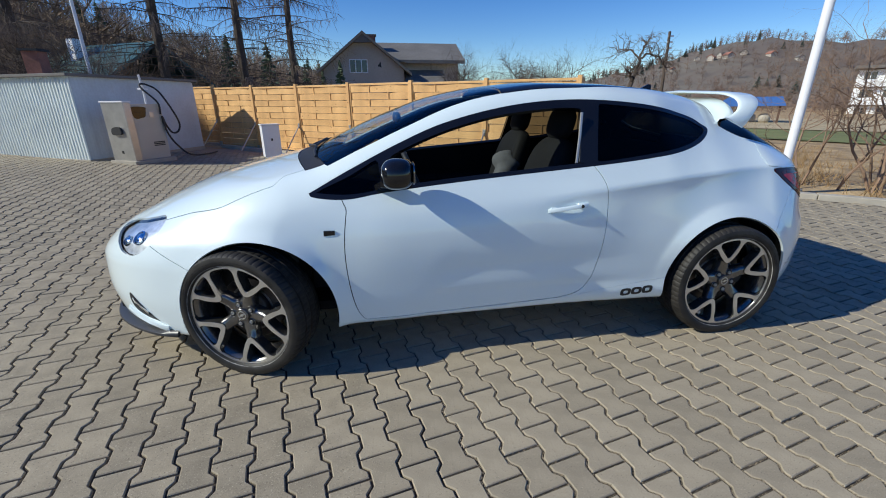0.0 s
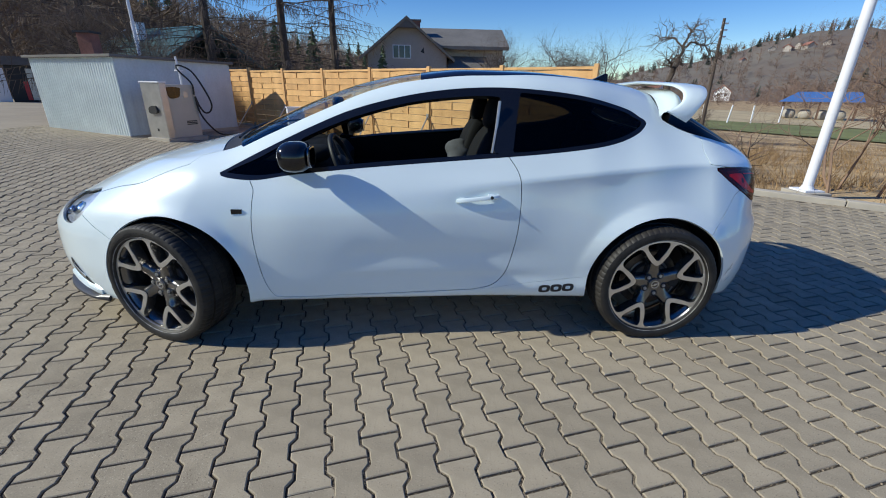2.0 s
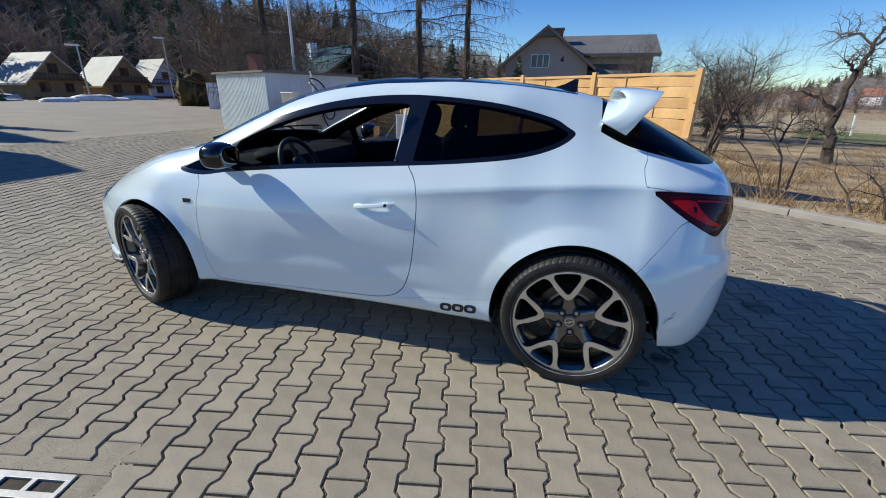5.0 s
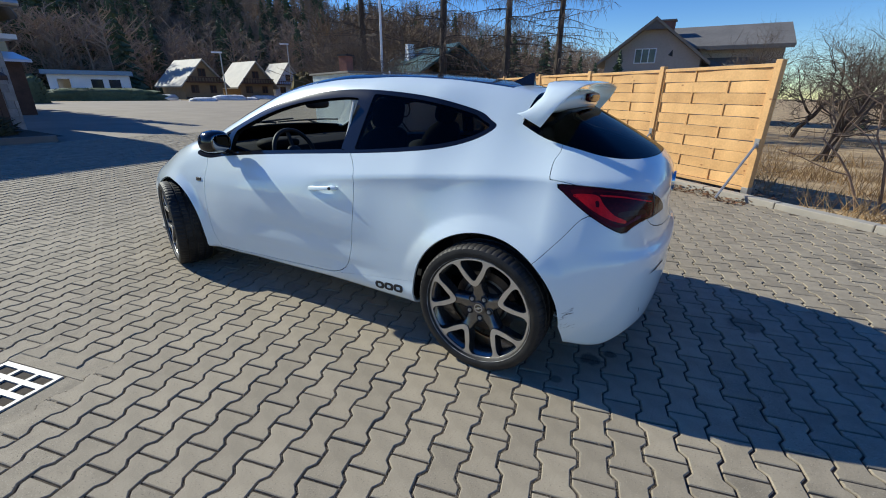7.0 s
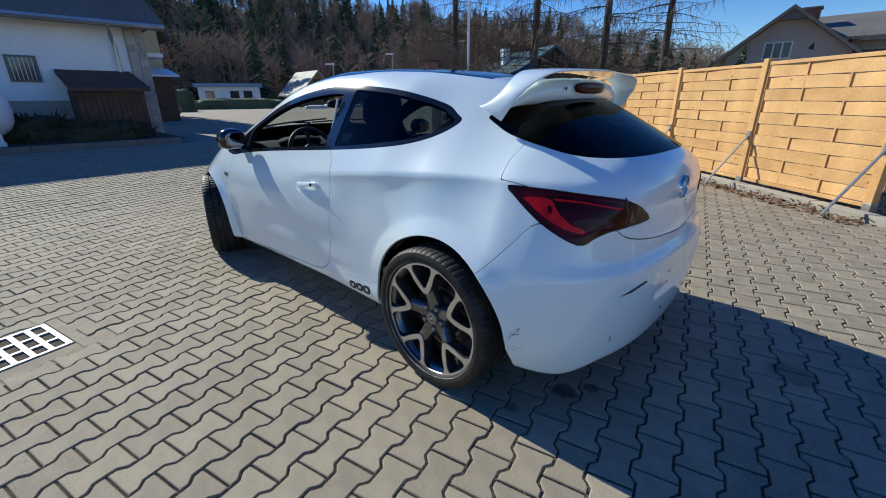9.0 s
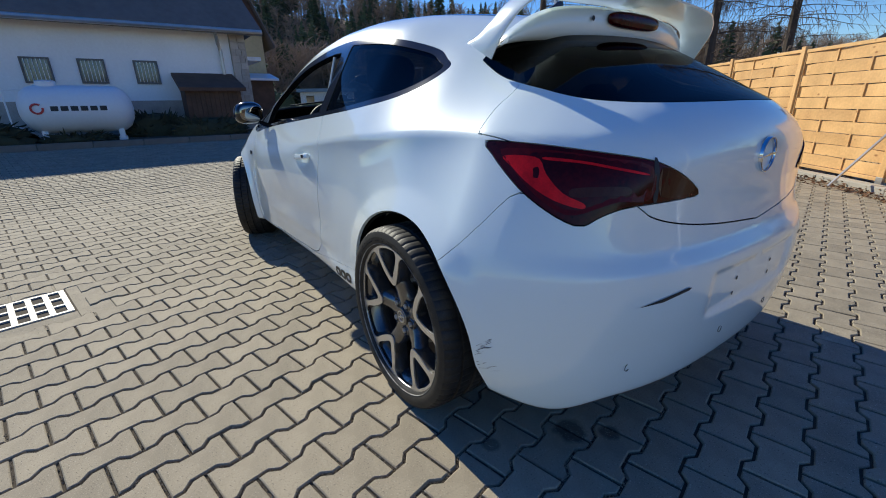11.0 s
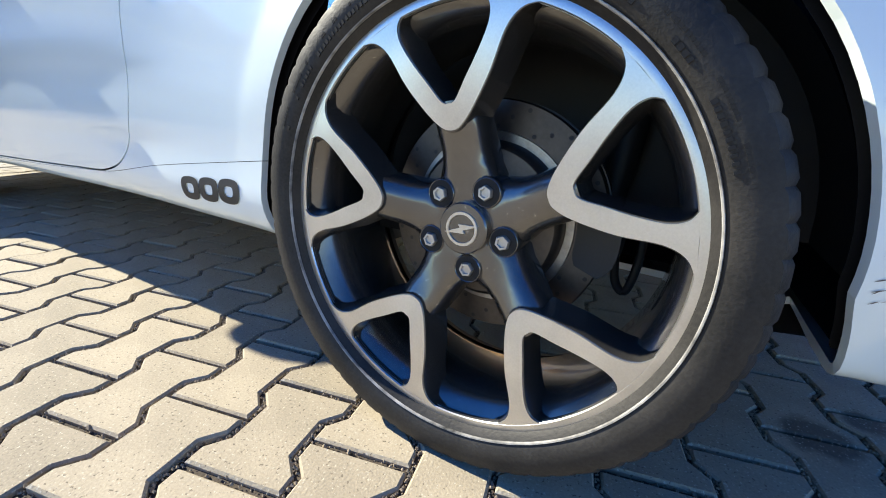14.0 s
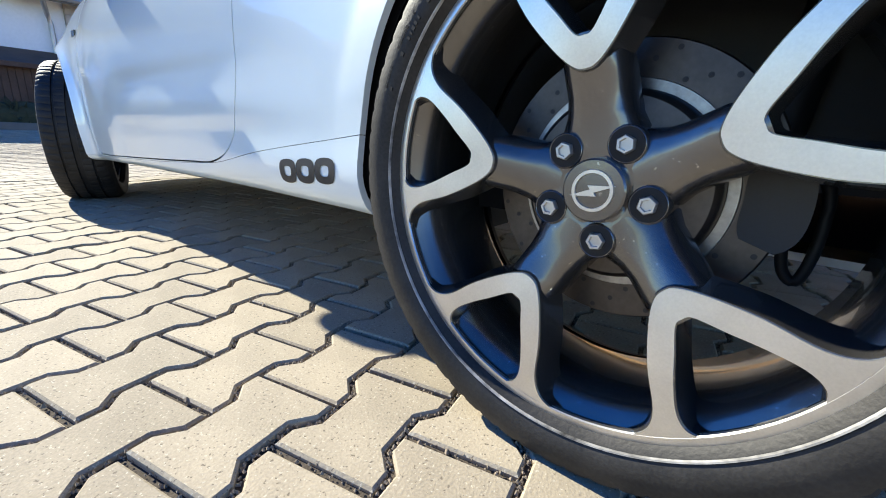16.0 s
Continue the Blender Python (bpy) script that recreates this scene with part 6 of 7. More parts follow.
def larch(at, height, seed, start=0.12):
    """A leafless larch: a straight mast with level, drooping branches."""
    rng = np.random.default_rng(seed)
    t = thing("larch_tree", "tall leafless larch with drooping side branches", "tree", at, 0, "larches behind the fence")
    wood, twigs = Wood(), Wood()
    n, p = 14, np.array((0, 0, -0.5))
    pts = [p]
    for i in range(n):
        pts.append(np.array((rng.normal(0, 0.05) * i / n, rng.normal(0, 0.05) * i / n, height * (i + 1) / n)))
    for i in range(n):
        wood.limb(pts[i], pts[i + 1], 0.20 * (1 - i / n) + 0.02, 0.20 * (1 - (i + 1) / n) + 0.02, 8)
    for k in range(150):
        f = start + (1 - start) * (int(rng.random() * 34) + 0.25 * rng.random()) / 34
        a = rng.uniform(0, 2 * math.pi)
        ln = (1 - f) * 3.0 + 0.8
        q = np.array((0, 0, height * f))
        w = np.array((math.cos(a), math.sin(a), rng.uniform(-0.15, 0.2)))
        for i in range(5):
            nq = q + w * ln / 5
            wood.limb(q, nq, 0.020 * (1 - i / 5.5), 0.020 * (1 - (i + 1) / 5.5), 4)
            for _ in range(4):
                tw = w * 0.3 + rng.normal(0, 0.35, 3) + np.array((0, 0, -0.9))
                e = q + (nq - q) * rng.random()
                twigs.limb(e, e + tw / np.linalg.norm(tw) * rng.uniform(0.2, 0.7), 0.010, 0.004, 3)
            w = w + np.array((0, 0, 0.10 if i > 1 else -0.10))
            q = nq
    wood.mesh("trunk", M_BARK, t, "dark straight trunk and boughs")
    tagged(twigs.mesh("crown", M_TWIG, t, "hanging bare twigs"), kind="stuff")


larch((-6.25, 17.9, -0.3), 15, 1)
larch((-4.7, 21.2, -0.4), 15, 2)
larch((-8.5, 15.7, -0.2), 14, 3)
larch((-13.0, 15.4, 0.0), 14, 4)
bare_tree("bush_tree", "dense leafless bushy tree behind the metal shed", (-9.3, 12.2, 0.0), 5.6, 61, 4, 0.09, stems=3, trunk=0.36, fork=(2, 5), bend=0.28, group="")
def apple_tree(at, seed):
    """An old apple tree: a crooked trunk, a few bent boughs and a crown of hanging shoots."""
    rng = np.random.default_rng(seed)
    t = thing("apple_tree", "old leafless apple tree with drooping crown", "tree", at, 0, "bare trees beyond the kerb")
    wood, twigs = Wood(), Wood()

    def bough(a, b, ra, rb, sag, shoots, steps=7):
        a, b = np.array(a, float), np.array(b, float)
        last = a
        for i in range(1, steps + 1):
            f = i / steps
            p = a + (b - a) * f + np.array((0, 0, sag * 4 * f * (1 - f))) + rng.normal(0, 0.035, 3) * (f < 1)
            wood.limb(last, p, ra + (rb - ra) * (i - 1) / steps, ra + (rb - ra) * f, 6)
            if f > 0.3:
                for _ in range(shoots):
                    w = (b - a) / np.linalg.norm(b - a) * 0.5 + rng.normal(0, 0.6, 3) + np.array((0, 0, 0.25))
                    grow(wood, twigs, rng, last + (p - last) * rng.random(), w / np.linalg.norm(w), rng.uniform(0.25, 0.55), 0.012, 1, 0.28, 0.55, (1, 3))
            last = p
        return b

    low = bough((0, 0, -0.1), (-0.16, 0.0, 1.15), 0.135, 0.10, 0.0, 0, 5)
    fork = bough(low, (-0.02, 0.05, 2.05), 0.10, 0.075, 0.0, 0, 4)
    crown = bough(fork, (0.12, 0.0, 2.75), 0.07, 0.04, 0.0, 2, 5)
    bough(low, (-0.95, 0.2, 1.75), 0.06, 0.018, 0.10, 3)
    bough(fork, (-0.45, -0.3, 2.35), 0.045, 0.015, 0.12, 3)
    bough(crown, (0.35, 0.1, 3.25), 0.035, 0.012, 0.05, 4)
    bough(crown, (1.05, -0.1, 2.45), 0.035, 0.010, 0.28, 5, 9)
    bough(crown, (-0.4, 0.5, 2.95), 0.030, 0.010, 0.15, 3)
    bough(fork, (0.55, 0.6, 2.30), 0.040, 0.012, 0.22, 3)
    wood.mesh("trunk", M_BARK, t, "dark crooked trunk and boughs")
    tagged(twigs.mesh("crown", M_TWIG, t, "hanging bare shoots"), kind="stuff")


apple_tree((7.65, 10.5, -0.15), 11)
for k, (x, y, h, sd) in enumerate(((4.4, 20.8, 6.2, 21), (5.8, 20.6, 6.4, 22), (7.2, 20.2, 6.2, 23), (8.6, 19.6, 4.6, 24), (9.9, 19.2, 2.8, 26), (11.5, 18.6, 2.4, 25), (13.0, 18.0, 2.2, 27))):
    bare_tree("garden_tree", "leafless garden tree with fine grey twigs", (x, y, -0.4), h, sd, 4, 0.02 + 0.014 * h, trunk=0.38, bend=0.26)
bare_tree("fruit_tree", "leafless fruit tree fanning out beside the fence end", (5.0, 11.0, -0.2), 4.2, 31, 4, 0.06, (0.20, 0), trunk=0.40, stems=4, fork=(1, 3), bend=0.2)
for x, y, h, sd, lean in ((4.12, 4.48, 1.8, 41, (-0.05, 0.05)), (4.40, 4.76, 2.3, 42, (0.02, 0.0)), (4.46, 4.72, 1.9, 43, (0.42, 0.1)), (5.35, 4.30, 1.5, 44, (0.25, 0.0)), (5.6, 4.1, 1.3, 45, (0.0, 0.0))):
    bare_tree("sapling", "thin pale leafless sapling in the dry grass", (x, y, -0.06), h, sd, 3, 0.019, lean, group="saplings behind the kerb", bend=0.13, trunk=0.62, fork=(1, 2), bark=M_SAPLING)
bare_tree("shrub", "low dark leafless shrub behind the kerb", (5.05, 3.62, -0.05), 1.5, 33, 3, 0.018, stems=4, trunk=0.45, fork=(1, 3))
bare_tree("shrub", "leafless multi-stemmed shrub behind the kerb", (6.5, 2.9, -0.05), 3.3, 34, 4, 0.022, stems=5, trunk=0.42, fork=(1, 3), bark=M_SAPLING)
bare_tree("shrub", "leafless multi-stemmed shrub behind the kerb", (6.95, 2.35, -0.05), 4.0, 36, 4, 0.026, stems=5, trunk=0.40, fork=(1, 3), bark=M_SAPLING)
bare_tree("shrub", "leafless multi-stemmed shrub behind the kerb", (7.8, 2.9, -0.05), 3.8, 46, 4, 0.024, stems=5, trunk=0.40, fork=(1, 3), bark=M_SAPLING)
bare_tree("fruit_tree", "leafless fruit tree with a leaning trunk", (8.9, 2.2, -0.1), 4.4, 39, 3, 0.07, (-0.1, 0.1), trunk=0.36, fork=(1, 3))
def fast_tree(wood, rng, h=1.0):
    """A bare tree for the far woods, one unit high."""
    top = (rng.normal(0, 0.04), rng.normal(0, 0.04), h)
    wood.limb((0, 0, -0.08), top, 0.014, 0.003, 3)
    for _ in range(26):
        f = rng.uniform(0.12, 0.97)
        a = rng.uniform(0, 2 * math.pi)
        ln = rng.uniform(0.14, 0.34) * (1.1 - f * 0.7)
        b = np.array((top[0] * f, top[1] * f, h * f))
        w = np.array((math.cos(a), math.sin(a), rng.uniform(0.3, 1.4)))
        w = w / np.linalg.norm(w)
        e = b + w * ln
        wood.limb(b, e, 0.006, 0.0025, 3)
        for _ in range(4):
            g = w + rng.normal(0, 0.55, 3)
            o = e - w * ln * rng.uniform(0.05, 0.7)
            wood.limb(o, o + g * ln * 0.5, 0.0035, 0.0015, 3)


def forest(name, material, label, seeds, make, places):
    """Woods out of a few grown trees, each set down turned and sized: places are (x, y, z, height, width)."""
    stock = []
    for sd in seeds:
        w = Wood()
        make(w, np.random.default_rng(sd))
        stock.append((np.array(w.v), np.array(w.f)))
    rng, vs, fs, k = np.random.default_rng(seeds[0]), [], [], 0
    for x, y, z, h, wd in places:
        v, f = stock[rng.integers(len(stock))]
        a = rng.uniform(0, 2 * math.pi)
        turned = np.stack([v[:, 0] * math.cos(a) - v[:, 1] * math.sin(a), v[:, 0] * math.sin(a) + v[:, 1] * math.cos(a), v[:, 2]], 1)
        vs.append(turned * (h * wd, h * wd, h) + (x, y, z))
        fs.append(f + k)
        k += len(v)
    me = bpy.data.meshes.new(name)
    me.from_pydata(np.concatenate(vs).tolist(), [], np.concatenate(fs).tolist())
    me.materials.append(material)
    return tagged(new(name, me), label, "woods", kind="stuff")


def spruce(wood, rng):
    """A conifer one unit high: tiers of drooping sprays with gaps."""
    wood.limb((0, 0, -0.05), (0, 0, 1.0), 0.012, 0.002, 3)
    for _ in range(230):
        f = 0.06 + 0.94 * rng.random() ** 0.9
        a = rng.uniform(0, 2 * math.pi)
        r = 0.21 * (1.02 - f) * rng.uniform(0.55, 1.1) + 0.012
        wood.limb((0, 0, f), (r * math.cos(a), r * math.sin(a), f - 0.35 * r + rng.normal(0, 0.008)), 0.012, 0.004 + 0.02 * (1 - f), 3)


for k, (x, y, h) in enumerate(((-7.3, 27.5, 5.2), (-5.2, 28.5, 4.0), (-3.9, 27.0, 3.5), (-9.8, 28.0, 5.6), (-3.0, 30.0, 4.4), (-4.6, 26.0, 3.0), (-6.2, 29.5, 4.2), (9.2, 27.0, 2.6))):
    t = thing("conifer", "dark green young spruce", "tree", (x, y, -0.3), 0, "spruces by the house")
    w = Wood()
    spruce(w, np.random.default_rng(50 + k))
    crown = tagged(w.mesh("crown", M_CONIFER, t, "dark green needles"), kind="stuff")
    crown.matrix_basis = Matrix.Diagonal((h * 1.25, h * 1.25, h, 1))
    tw = Wood()
    tw.limb((0, 0, -0.2), (0, 0, h * 0.9), 0.08, 0.01, 6)
    tw.mesh("trunk", M_BARK, t)


def polar_at(az, d):
    return d * math.sin(radians(az)), d * math.cos(radians(az))


crest = knots([(-125, 0.22), (-100, 0.22), (-78, 0.19), (-62, 0.165), (-50, 0.135), (-42, 0.135), (-32, 0.14), (-24, 0.105), (-16, 0.07), (-8, 0.03), (0, 0.012)])


def hill_height(az, d):
    f = np.clip((d - 84) / 68.0, 0, 1)
    return 0.3 + (crest(az) * 152 * (3 * f**2 - 2 * f**3)) + 0.8 * math.sin(az * 0.9) * float(f)


hv, hf = [], []
azs, ds = np.linspace(-125, 0, 90), np.array([84, 92, 100, 108, 118, 128, 138, 150, 160, 200])
for az in azs:
    for d in ds:
        x, y = polar_at(az, d)
        hv.append((x, y, float(hill_height(az, d)) - (3 if d >= 200 else 0) - (1.5 if d <= 84 else 0)))
for i in range(len(azs) - 1):
    for j in range(len(ds) - 1):
        k = i * len(ds) + j
        hf.append((k, k + 1, k + len(ds) + 1, k + len(ds)))
tagged(link_mesh("hillside", hv, hf, M_HILL, smooth=True), "brown wooded hillside behind the yard", "hill", kind="structure")
rng = np.random.default_rng(77)
bare, green = [], []
for k in range(2500):
    az, d = rng.uniform(-112, -6), 80 + 72 * rng.random() ** 0.8
    if az < -66 and k % 3 == 0:
        d = rng.uniform(66, 80)
    x, y = polar_at(az, d)
    tall = 1.45 if az < -44 else 1.0
    if rng.random() < (0.22 if az < -62 else 0.12 if az < -46 else 0.035):
        green.append((x, y, float(hill_height(az, d)), rng.uniform(5, 10) * tall, rng.uniform(0.8, 1.3)))
    else:
        bare.append((x, y, float(hill_height(az, d)), rng.uniform(4.5, 7.5) * tall, rng.uniform(0.9, 1.4)))
forest("bare_woods", M_WOODS, "leafless brown woods on the hillside", (1, 2, 3, 4, 5, 6), fast_tree, bare)
forest("conifer_woods", M_CONIFER, "dark conifers among the hillside woods", (7, 8, 9), spruce, green)
thicket = []
for k in range(330):
    az, d = rng.uniform(-45, -13), rng.uniform(30, 66)
    x, y = polar_at(az, d)
    if -7 < x < 9 and 28 < y < 48:
        continue
    thicket.append((x, y, -0.4, rng.uniform(0.62, 1.15) * (4.2 + 4.2 * np.clip((-az - 14) / 20, 0, 1)) * (d / 48) ** 0.6, rng.uniform(1.0, 1.6)))
forest("thicket", M_THICKET, "tangled brown leafless thicket behind the shed", (21, 22, 23, 24, 25), fast_tree, thicket)
scrub = Wood()
for _ in range(95):
    az, d = rng.uniform(-40, -4), rng.uniform(20, 44)
    x, y = polar_at(az, d)
    tw = Wood()
    for s in range(3):
        grow(scrub, scrub, rng, (x + rng.normal(0, 0.4), y + rng.normal(0, 0.4), -0.4), (rng.normal(0, 0.3), rng.normal(0, 0.3), 1), rng.uniform(0.9, 1.5), 0.035, 2, 0.3, 0.05, (2, 4), 0.2, 0.75)
tagged(scrub.mesh("scrub", M_TWIG), "tangled leafless scrub behind the fence", "scrub", kind="stuff")
# dry stalks and tufts behind the kerb
tuft = Wood()
clumps = [(rng.uniform(-9, 9), abs(rng.normal(0, 4.5)) + 0.2, rng.uniform(0.6, 1.6)) for _ in range(240)]
for _ in range(9500):
    s, b, tall = clumps[rng.integers(len(clumps))]
    s, b = s + rng.normal(0, 0.22), max(0.15, b + rng.normal(0, 0.18))
    c = KERB_0 + FENCE_D * s + FENCE_N * b
    z = slope_z(c.x, c.y)
    w = np.array((rng.normal(0, 0.5), rng.normal(0, 0.5), 1.0))
    h = rng.uniform(0.06, 0.26) * tall
    tuft.limb((c.x, c.y, z - 0.01), np.array((c.x, c.y, z)) + w * h, 0.006, 0.001, 3)
tagged(tuft.mesh("dry_grass", M_DRYSTALK), "dry yellow grass stalks behind the kerb", "grass", kind="stuff")
leaves_v, leaves_f = [], []
for _ in range(1500):
    a, b = rng.uniform(-0.3, 3.4), rng.uniform(-0.62, 0.35)
    c = FENCE_0 + FENCE_D * a + FENCE_N * b
    k, r, t = len(leaves_v), rng.uniform(0.012, 0.035), rng.uniform(0, 6.28)
    z = slope_z(c.x, c.y) + 0.035 + rng.uniform(0, 0.05) * (1 if b > -0.3 else 0.5)
    for d in (0, 1.9, 3.14, 4.4):
        leaves_v.append((c.x + r * math.cos(t + d), c.y + 0.7 * r * math.sin(t + d), z + rng.uniform(-0.012, 0.02)))
    leaves_f += [(k, k + 1, k + 2), (k, k + 2, k + 3)]
tagged(link_mesh("dead_leaves", leaves_v, leaves_f, M_DEADLEAF), "brown dead leaves at the foot of the fence", "leaves", kind="stuff")
# ---- houses and far things ----
def gable_house(name, label, cat, at, turn, w, d, eave, ridge, wall_m, roof_m, over=0.35, thick=0.14, group=""):
    """A block with a pitched roof; its gable faces -y. Returns the thing."""
    h = thing(name, label, cat, at, turn, group)
    part("wall", prism([(-w / 2, -0.6), (w / 2, -0.6), (w / 2, eave), (0, ridge), (-w / 2, eave)], "y", 0, d), wall_m, h)
    sl = (ridge - eave) / (w / 2)
    for s in (-1, 1):
        pts = [(0, ridge + 0.02), (s * (w / 2 + over), eave - sl * over + 0.02), (s * (w / 2 + over), eave - sl * over + 0.02 + thick), (0, ridge + 0.02 + thick)]
        part("roof", prism(pts, "y", -over, d + over), roof_m, h)
    return h


def window(parent, x, y, z, w, h, bars=1, depth=0.06, name="window", frame=None):
    """A framed window proud of a wall that faces -y."""
    f = part(name, merge(box(x - w / 2, y - depth, z, x + w / 2, y, z + 0.06), box(x - w / 2, y - depth, z + h - 0.06, x + w / 2, y, z + h), *[box(x - w / 2 + k * (w - 0.07) / (bars + 1), y - depth, z + 0.06, x - w / 2 + k * (w - 0.07) / (bars + 1) + 0.07, y, z + h - 0.06) for k in range(bars + 2)]), frame or M_WHITEPOLE, parent, "white window frame")
    part("pane", box(x - w / 2 + 0.02, y - depth * 0.5, z + 0.02, x + w / 2 - 0.02, y - 0.005, z + h - 0.02), M_WINDOW, f)


# the house behind the fence
home = gable_house("house", "grey rendered house with a dark pitched roof and brick chimney", "house", (-1.35, 33.0, -0.6), 0, 6.2, 9.5, 4.3, 6.75, M_WALL, M_ROOF, 0.6, 0.2)
window(home, -0.42, 0, 4.05, 1.42, 0.98, 2)
part("attic_vent", prism([(1.05, 4.55), (1.35, 4.45), (1.3, 4.9)], "y", -0.03, 0), M_PLASTIC, home)
part("wing_wall", box(2.9, 1.2, -0.3, 7.75, 8.2, 5.02), M_WALL, home)
for name, y_eave in (("wing_roof", 0.45), ("wing_roof", 9.0)):
    slab = bmesh.new()
    low, top = [[slab.verts.new((x, y, z + dz)) for x, y, z in ((0.15, 4.6, 6.62), (8.15, 4.6, 6.62), (8.15, y_eave, 4.92), (2.35, y_eave, 4.92))] for dz in (0.0, 0.16)]
    slab.faces.new(low), slab.faces.new(top[::-1])
    for k in range(4):
        slab.faces.new((low[k], low[(k + 1) % 4], top[(k + 1) % 4], top[k]))
    bmesh.ops.recalc_face_normals(slab, faces=slab.faces)
    part(name, slab, M_ROOF, home, "grey sheet roof")
part("wing_gable", prism([(1.25, 4.9), (8.15, 4.9), (4.6, 6.60)], "x", 7.5, 7.74), M_WALL, home)
part("wing_gutter", box(3.3, 0.34, 4.82, 8.1, 0.46, 4.92), M_ROOF, home)
part("porch_roof", prism([(-0.9, 2.9), (1.2, 4.25), (1.2, 4.38), (-0.9, 3.03)], "x", 3.2, 6.4), M_ROOF, home, "dark lean-to roof")
part("porch_wall", box(3.35, -0.6, -0.3, 6.2, 1.19, 2.95), M_WALL, home)
part("hip", prism([(-0.75, 6.18), (0.75, 6.18), (0, 6.95)], "y", -0.50, 0.3), M_ROOF, home)
part("chimney", box(0.1, 2.2, 5.6, 1.0, 3.0, 7.0), M_BRICK, home, "brick chimney")
part("chimney_cap", box(0.02, 2.12, 7.0, 1.08, 3.08, 7.1), M_ROOF, home)

# green-roofed house behind the shed
cottage = thing("cottage", "low house with a green metal roof and white chimney", "house", (-17.0, 23.2, 0.0), -28)
part("wall", box(-3.6, 0, -0.5, 3.6, 6, 2.3), M_WALL, cottage)
part("roof", prism([(-0.6, 2.05), (3.0, 4.3), (6.6, 2.05), (6.6, 2.2), (3.0, 4.45), (-0.6, 2.2)], "x", -4.0, 4.0), M_GREENROOF, cottage, "green sheet roof")
part("chimney", box(-0.9, 1.5, 2.9, -0.4, 2.0, 4.6), M_WALLWHITE, cottage, "white chimney")
part("gable_trim", merge(tube([(-4.02, -0.62, 2.1), (-4.02, 3.0, 4.4)], 0.12, 4), tube([(-4.02, 6.6, 2.1), (-4.02, 3.0, 4.4)], 0.12, 4)), M_WHITEPOLE, cottage)
stack = thing("vent_stack", "short brown brick flue on the shed roof", "flue", (-8.35, 8.95, 1.9))
part("shaft", box(-0.16, -0.16, 0, 0.16, 0.16, 0.55), M_BRICK, stack)
part("cap", box(-0.2, -0.2, 0.55, 0.2, 0.2, 0.6), M_PLASTIC, stack)

# holiday cabins across the yard
for az, d, turn, wall_m, label in ((-59.5, 58, 86, M_LOG, "timber holiday cabin with a steep pale roof"), (-53.6, 62, 80, M_LOG, "timber holiday cabin with balcony and pale roof"), (-49.7, 72, 76, M_WALLBLUE, "pale blue holiday cabin with a steep roof")):
    x, y = polar_at(az, d)
    c = gable_house("cabin", label, "cabin", (x, y, 0.36), turn, 4.6, 5.5, 1.9, 4.3 + (d - 58) * 0.05, wall_m, M_PALEROOF, 0.6, 0.18, "cabins across the yard")
    part("porch_floor", box(-2.2, -1.3, 0, 2.2, 0, 0.25), M_WOODDARK, c)
    part("balcony", merge(box(-2.1, -0.8, 1.85, 2.1, 0, 2.0), box(-2.1, -0.82, 2.4, 2.1, -0.76, 2.5), *[box(-2.0 + 0.36 * k, -0.81, 2.0, -1.92 + 0.36 * k, -0.77, 2.4) for k in range(12)]), M_WOODDARK, c, "dark timber balcony")
    window(c, 0, 0, 2.55, 0.9, 0.9, 1, 0.05, frame=M_WOODDARK)
    window(c, -1.1, 0, 0.7, 0.9, 0.9, 1, 0.05, frame=M_WOODDARK)
    window(c, 1.1, 0, 0.7, 0.8, 0.9, 1, 0.05, frame=M_WOODDARK)
x, y = polar_at(-70.0, 61)
low = thing("site_office", "low white building with wide windows and a flat roof", "building", (x, y, 0.36), 64)
part("wall", box(-3.6, 0, -0.3, 3.6, 4, 2.5), M_WALLWHITE, low)
part("roof", box(-4.0, -0.5, 2.5, 4.0, 4.4, 2.95), M_BLUEGREY, low, "blue-grey roof")
for k in (-2.3, 0.6, 2.2):
    window(low, k, 0, 0.4, 1.2, 1.7, 0, 0.05)
for az, d, h in ((-49.5, 58, 6.6), (-57.3, 52, 4.9)):
    x, y = polar_at(az, d)
    lp = thing("street_lamp", "grey street lamp with a small slanted head", "street lamp", (x, y, 0.3), 30, "street lamps across the yard")
    part("shaft", tube([(0, 0, 0), (0, 0, h)], 0.07, 8), M_STEEL, lp)
    part("head", box(-0.9, -0.18, h - 0.05, 0.15, 0.18, h + 0.1, 0.03), M_WHITEPOLE, lp)
x, y = polar_at(-46.2, 50)
wp = thing("utility_pole", "bare wooden utility pole", "pole", (x, y, 0.3))
part("shaft", tube([(0, 0, 0), (0.1, 0, 7.2)], [0.14, 0.1], 8), M_LOG, wp)
ep = thing("utility_pole", "weathered wooden utility pole with insulators", "pole", (11.3, 14.1, -0.4))
part("shaft", tube([(0, 0, 0), (-0.10, 0, 4.35)], [0.075, 0.05], 8), M_BARK, ep)
part("insulators", merge(*[box(-0.14, -0.03, 3.72 + 0.22 * k, 0.10, 0.03, 3.77 + 0.22 * k, 0.008) for k in range(3)]), M_WHITEPOLE, ep)

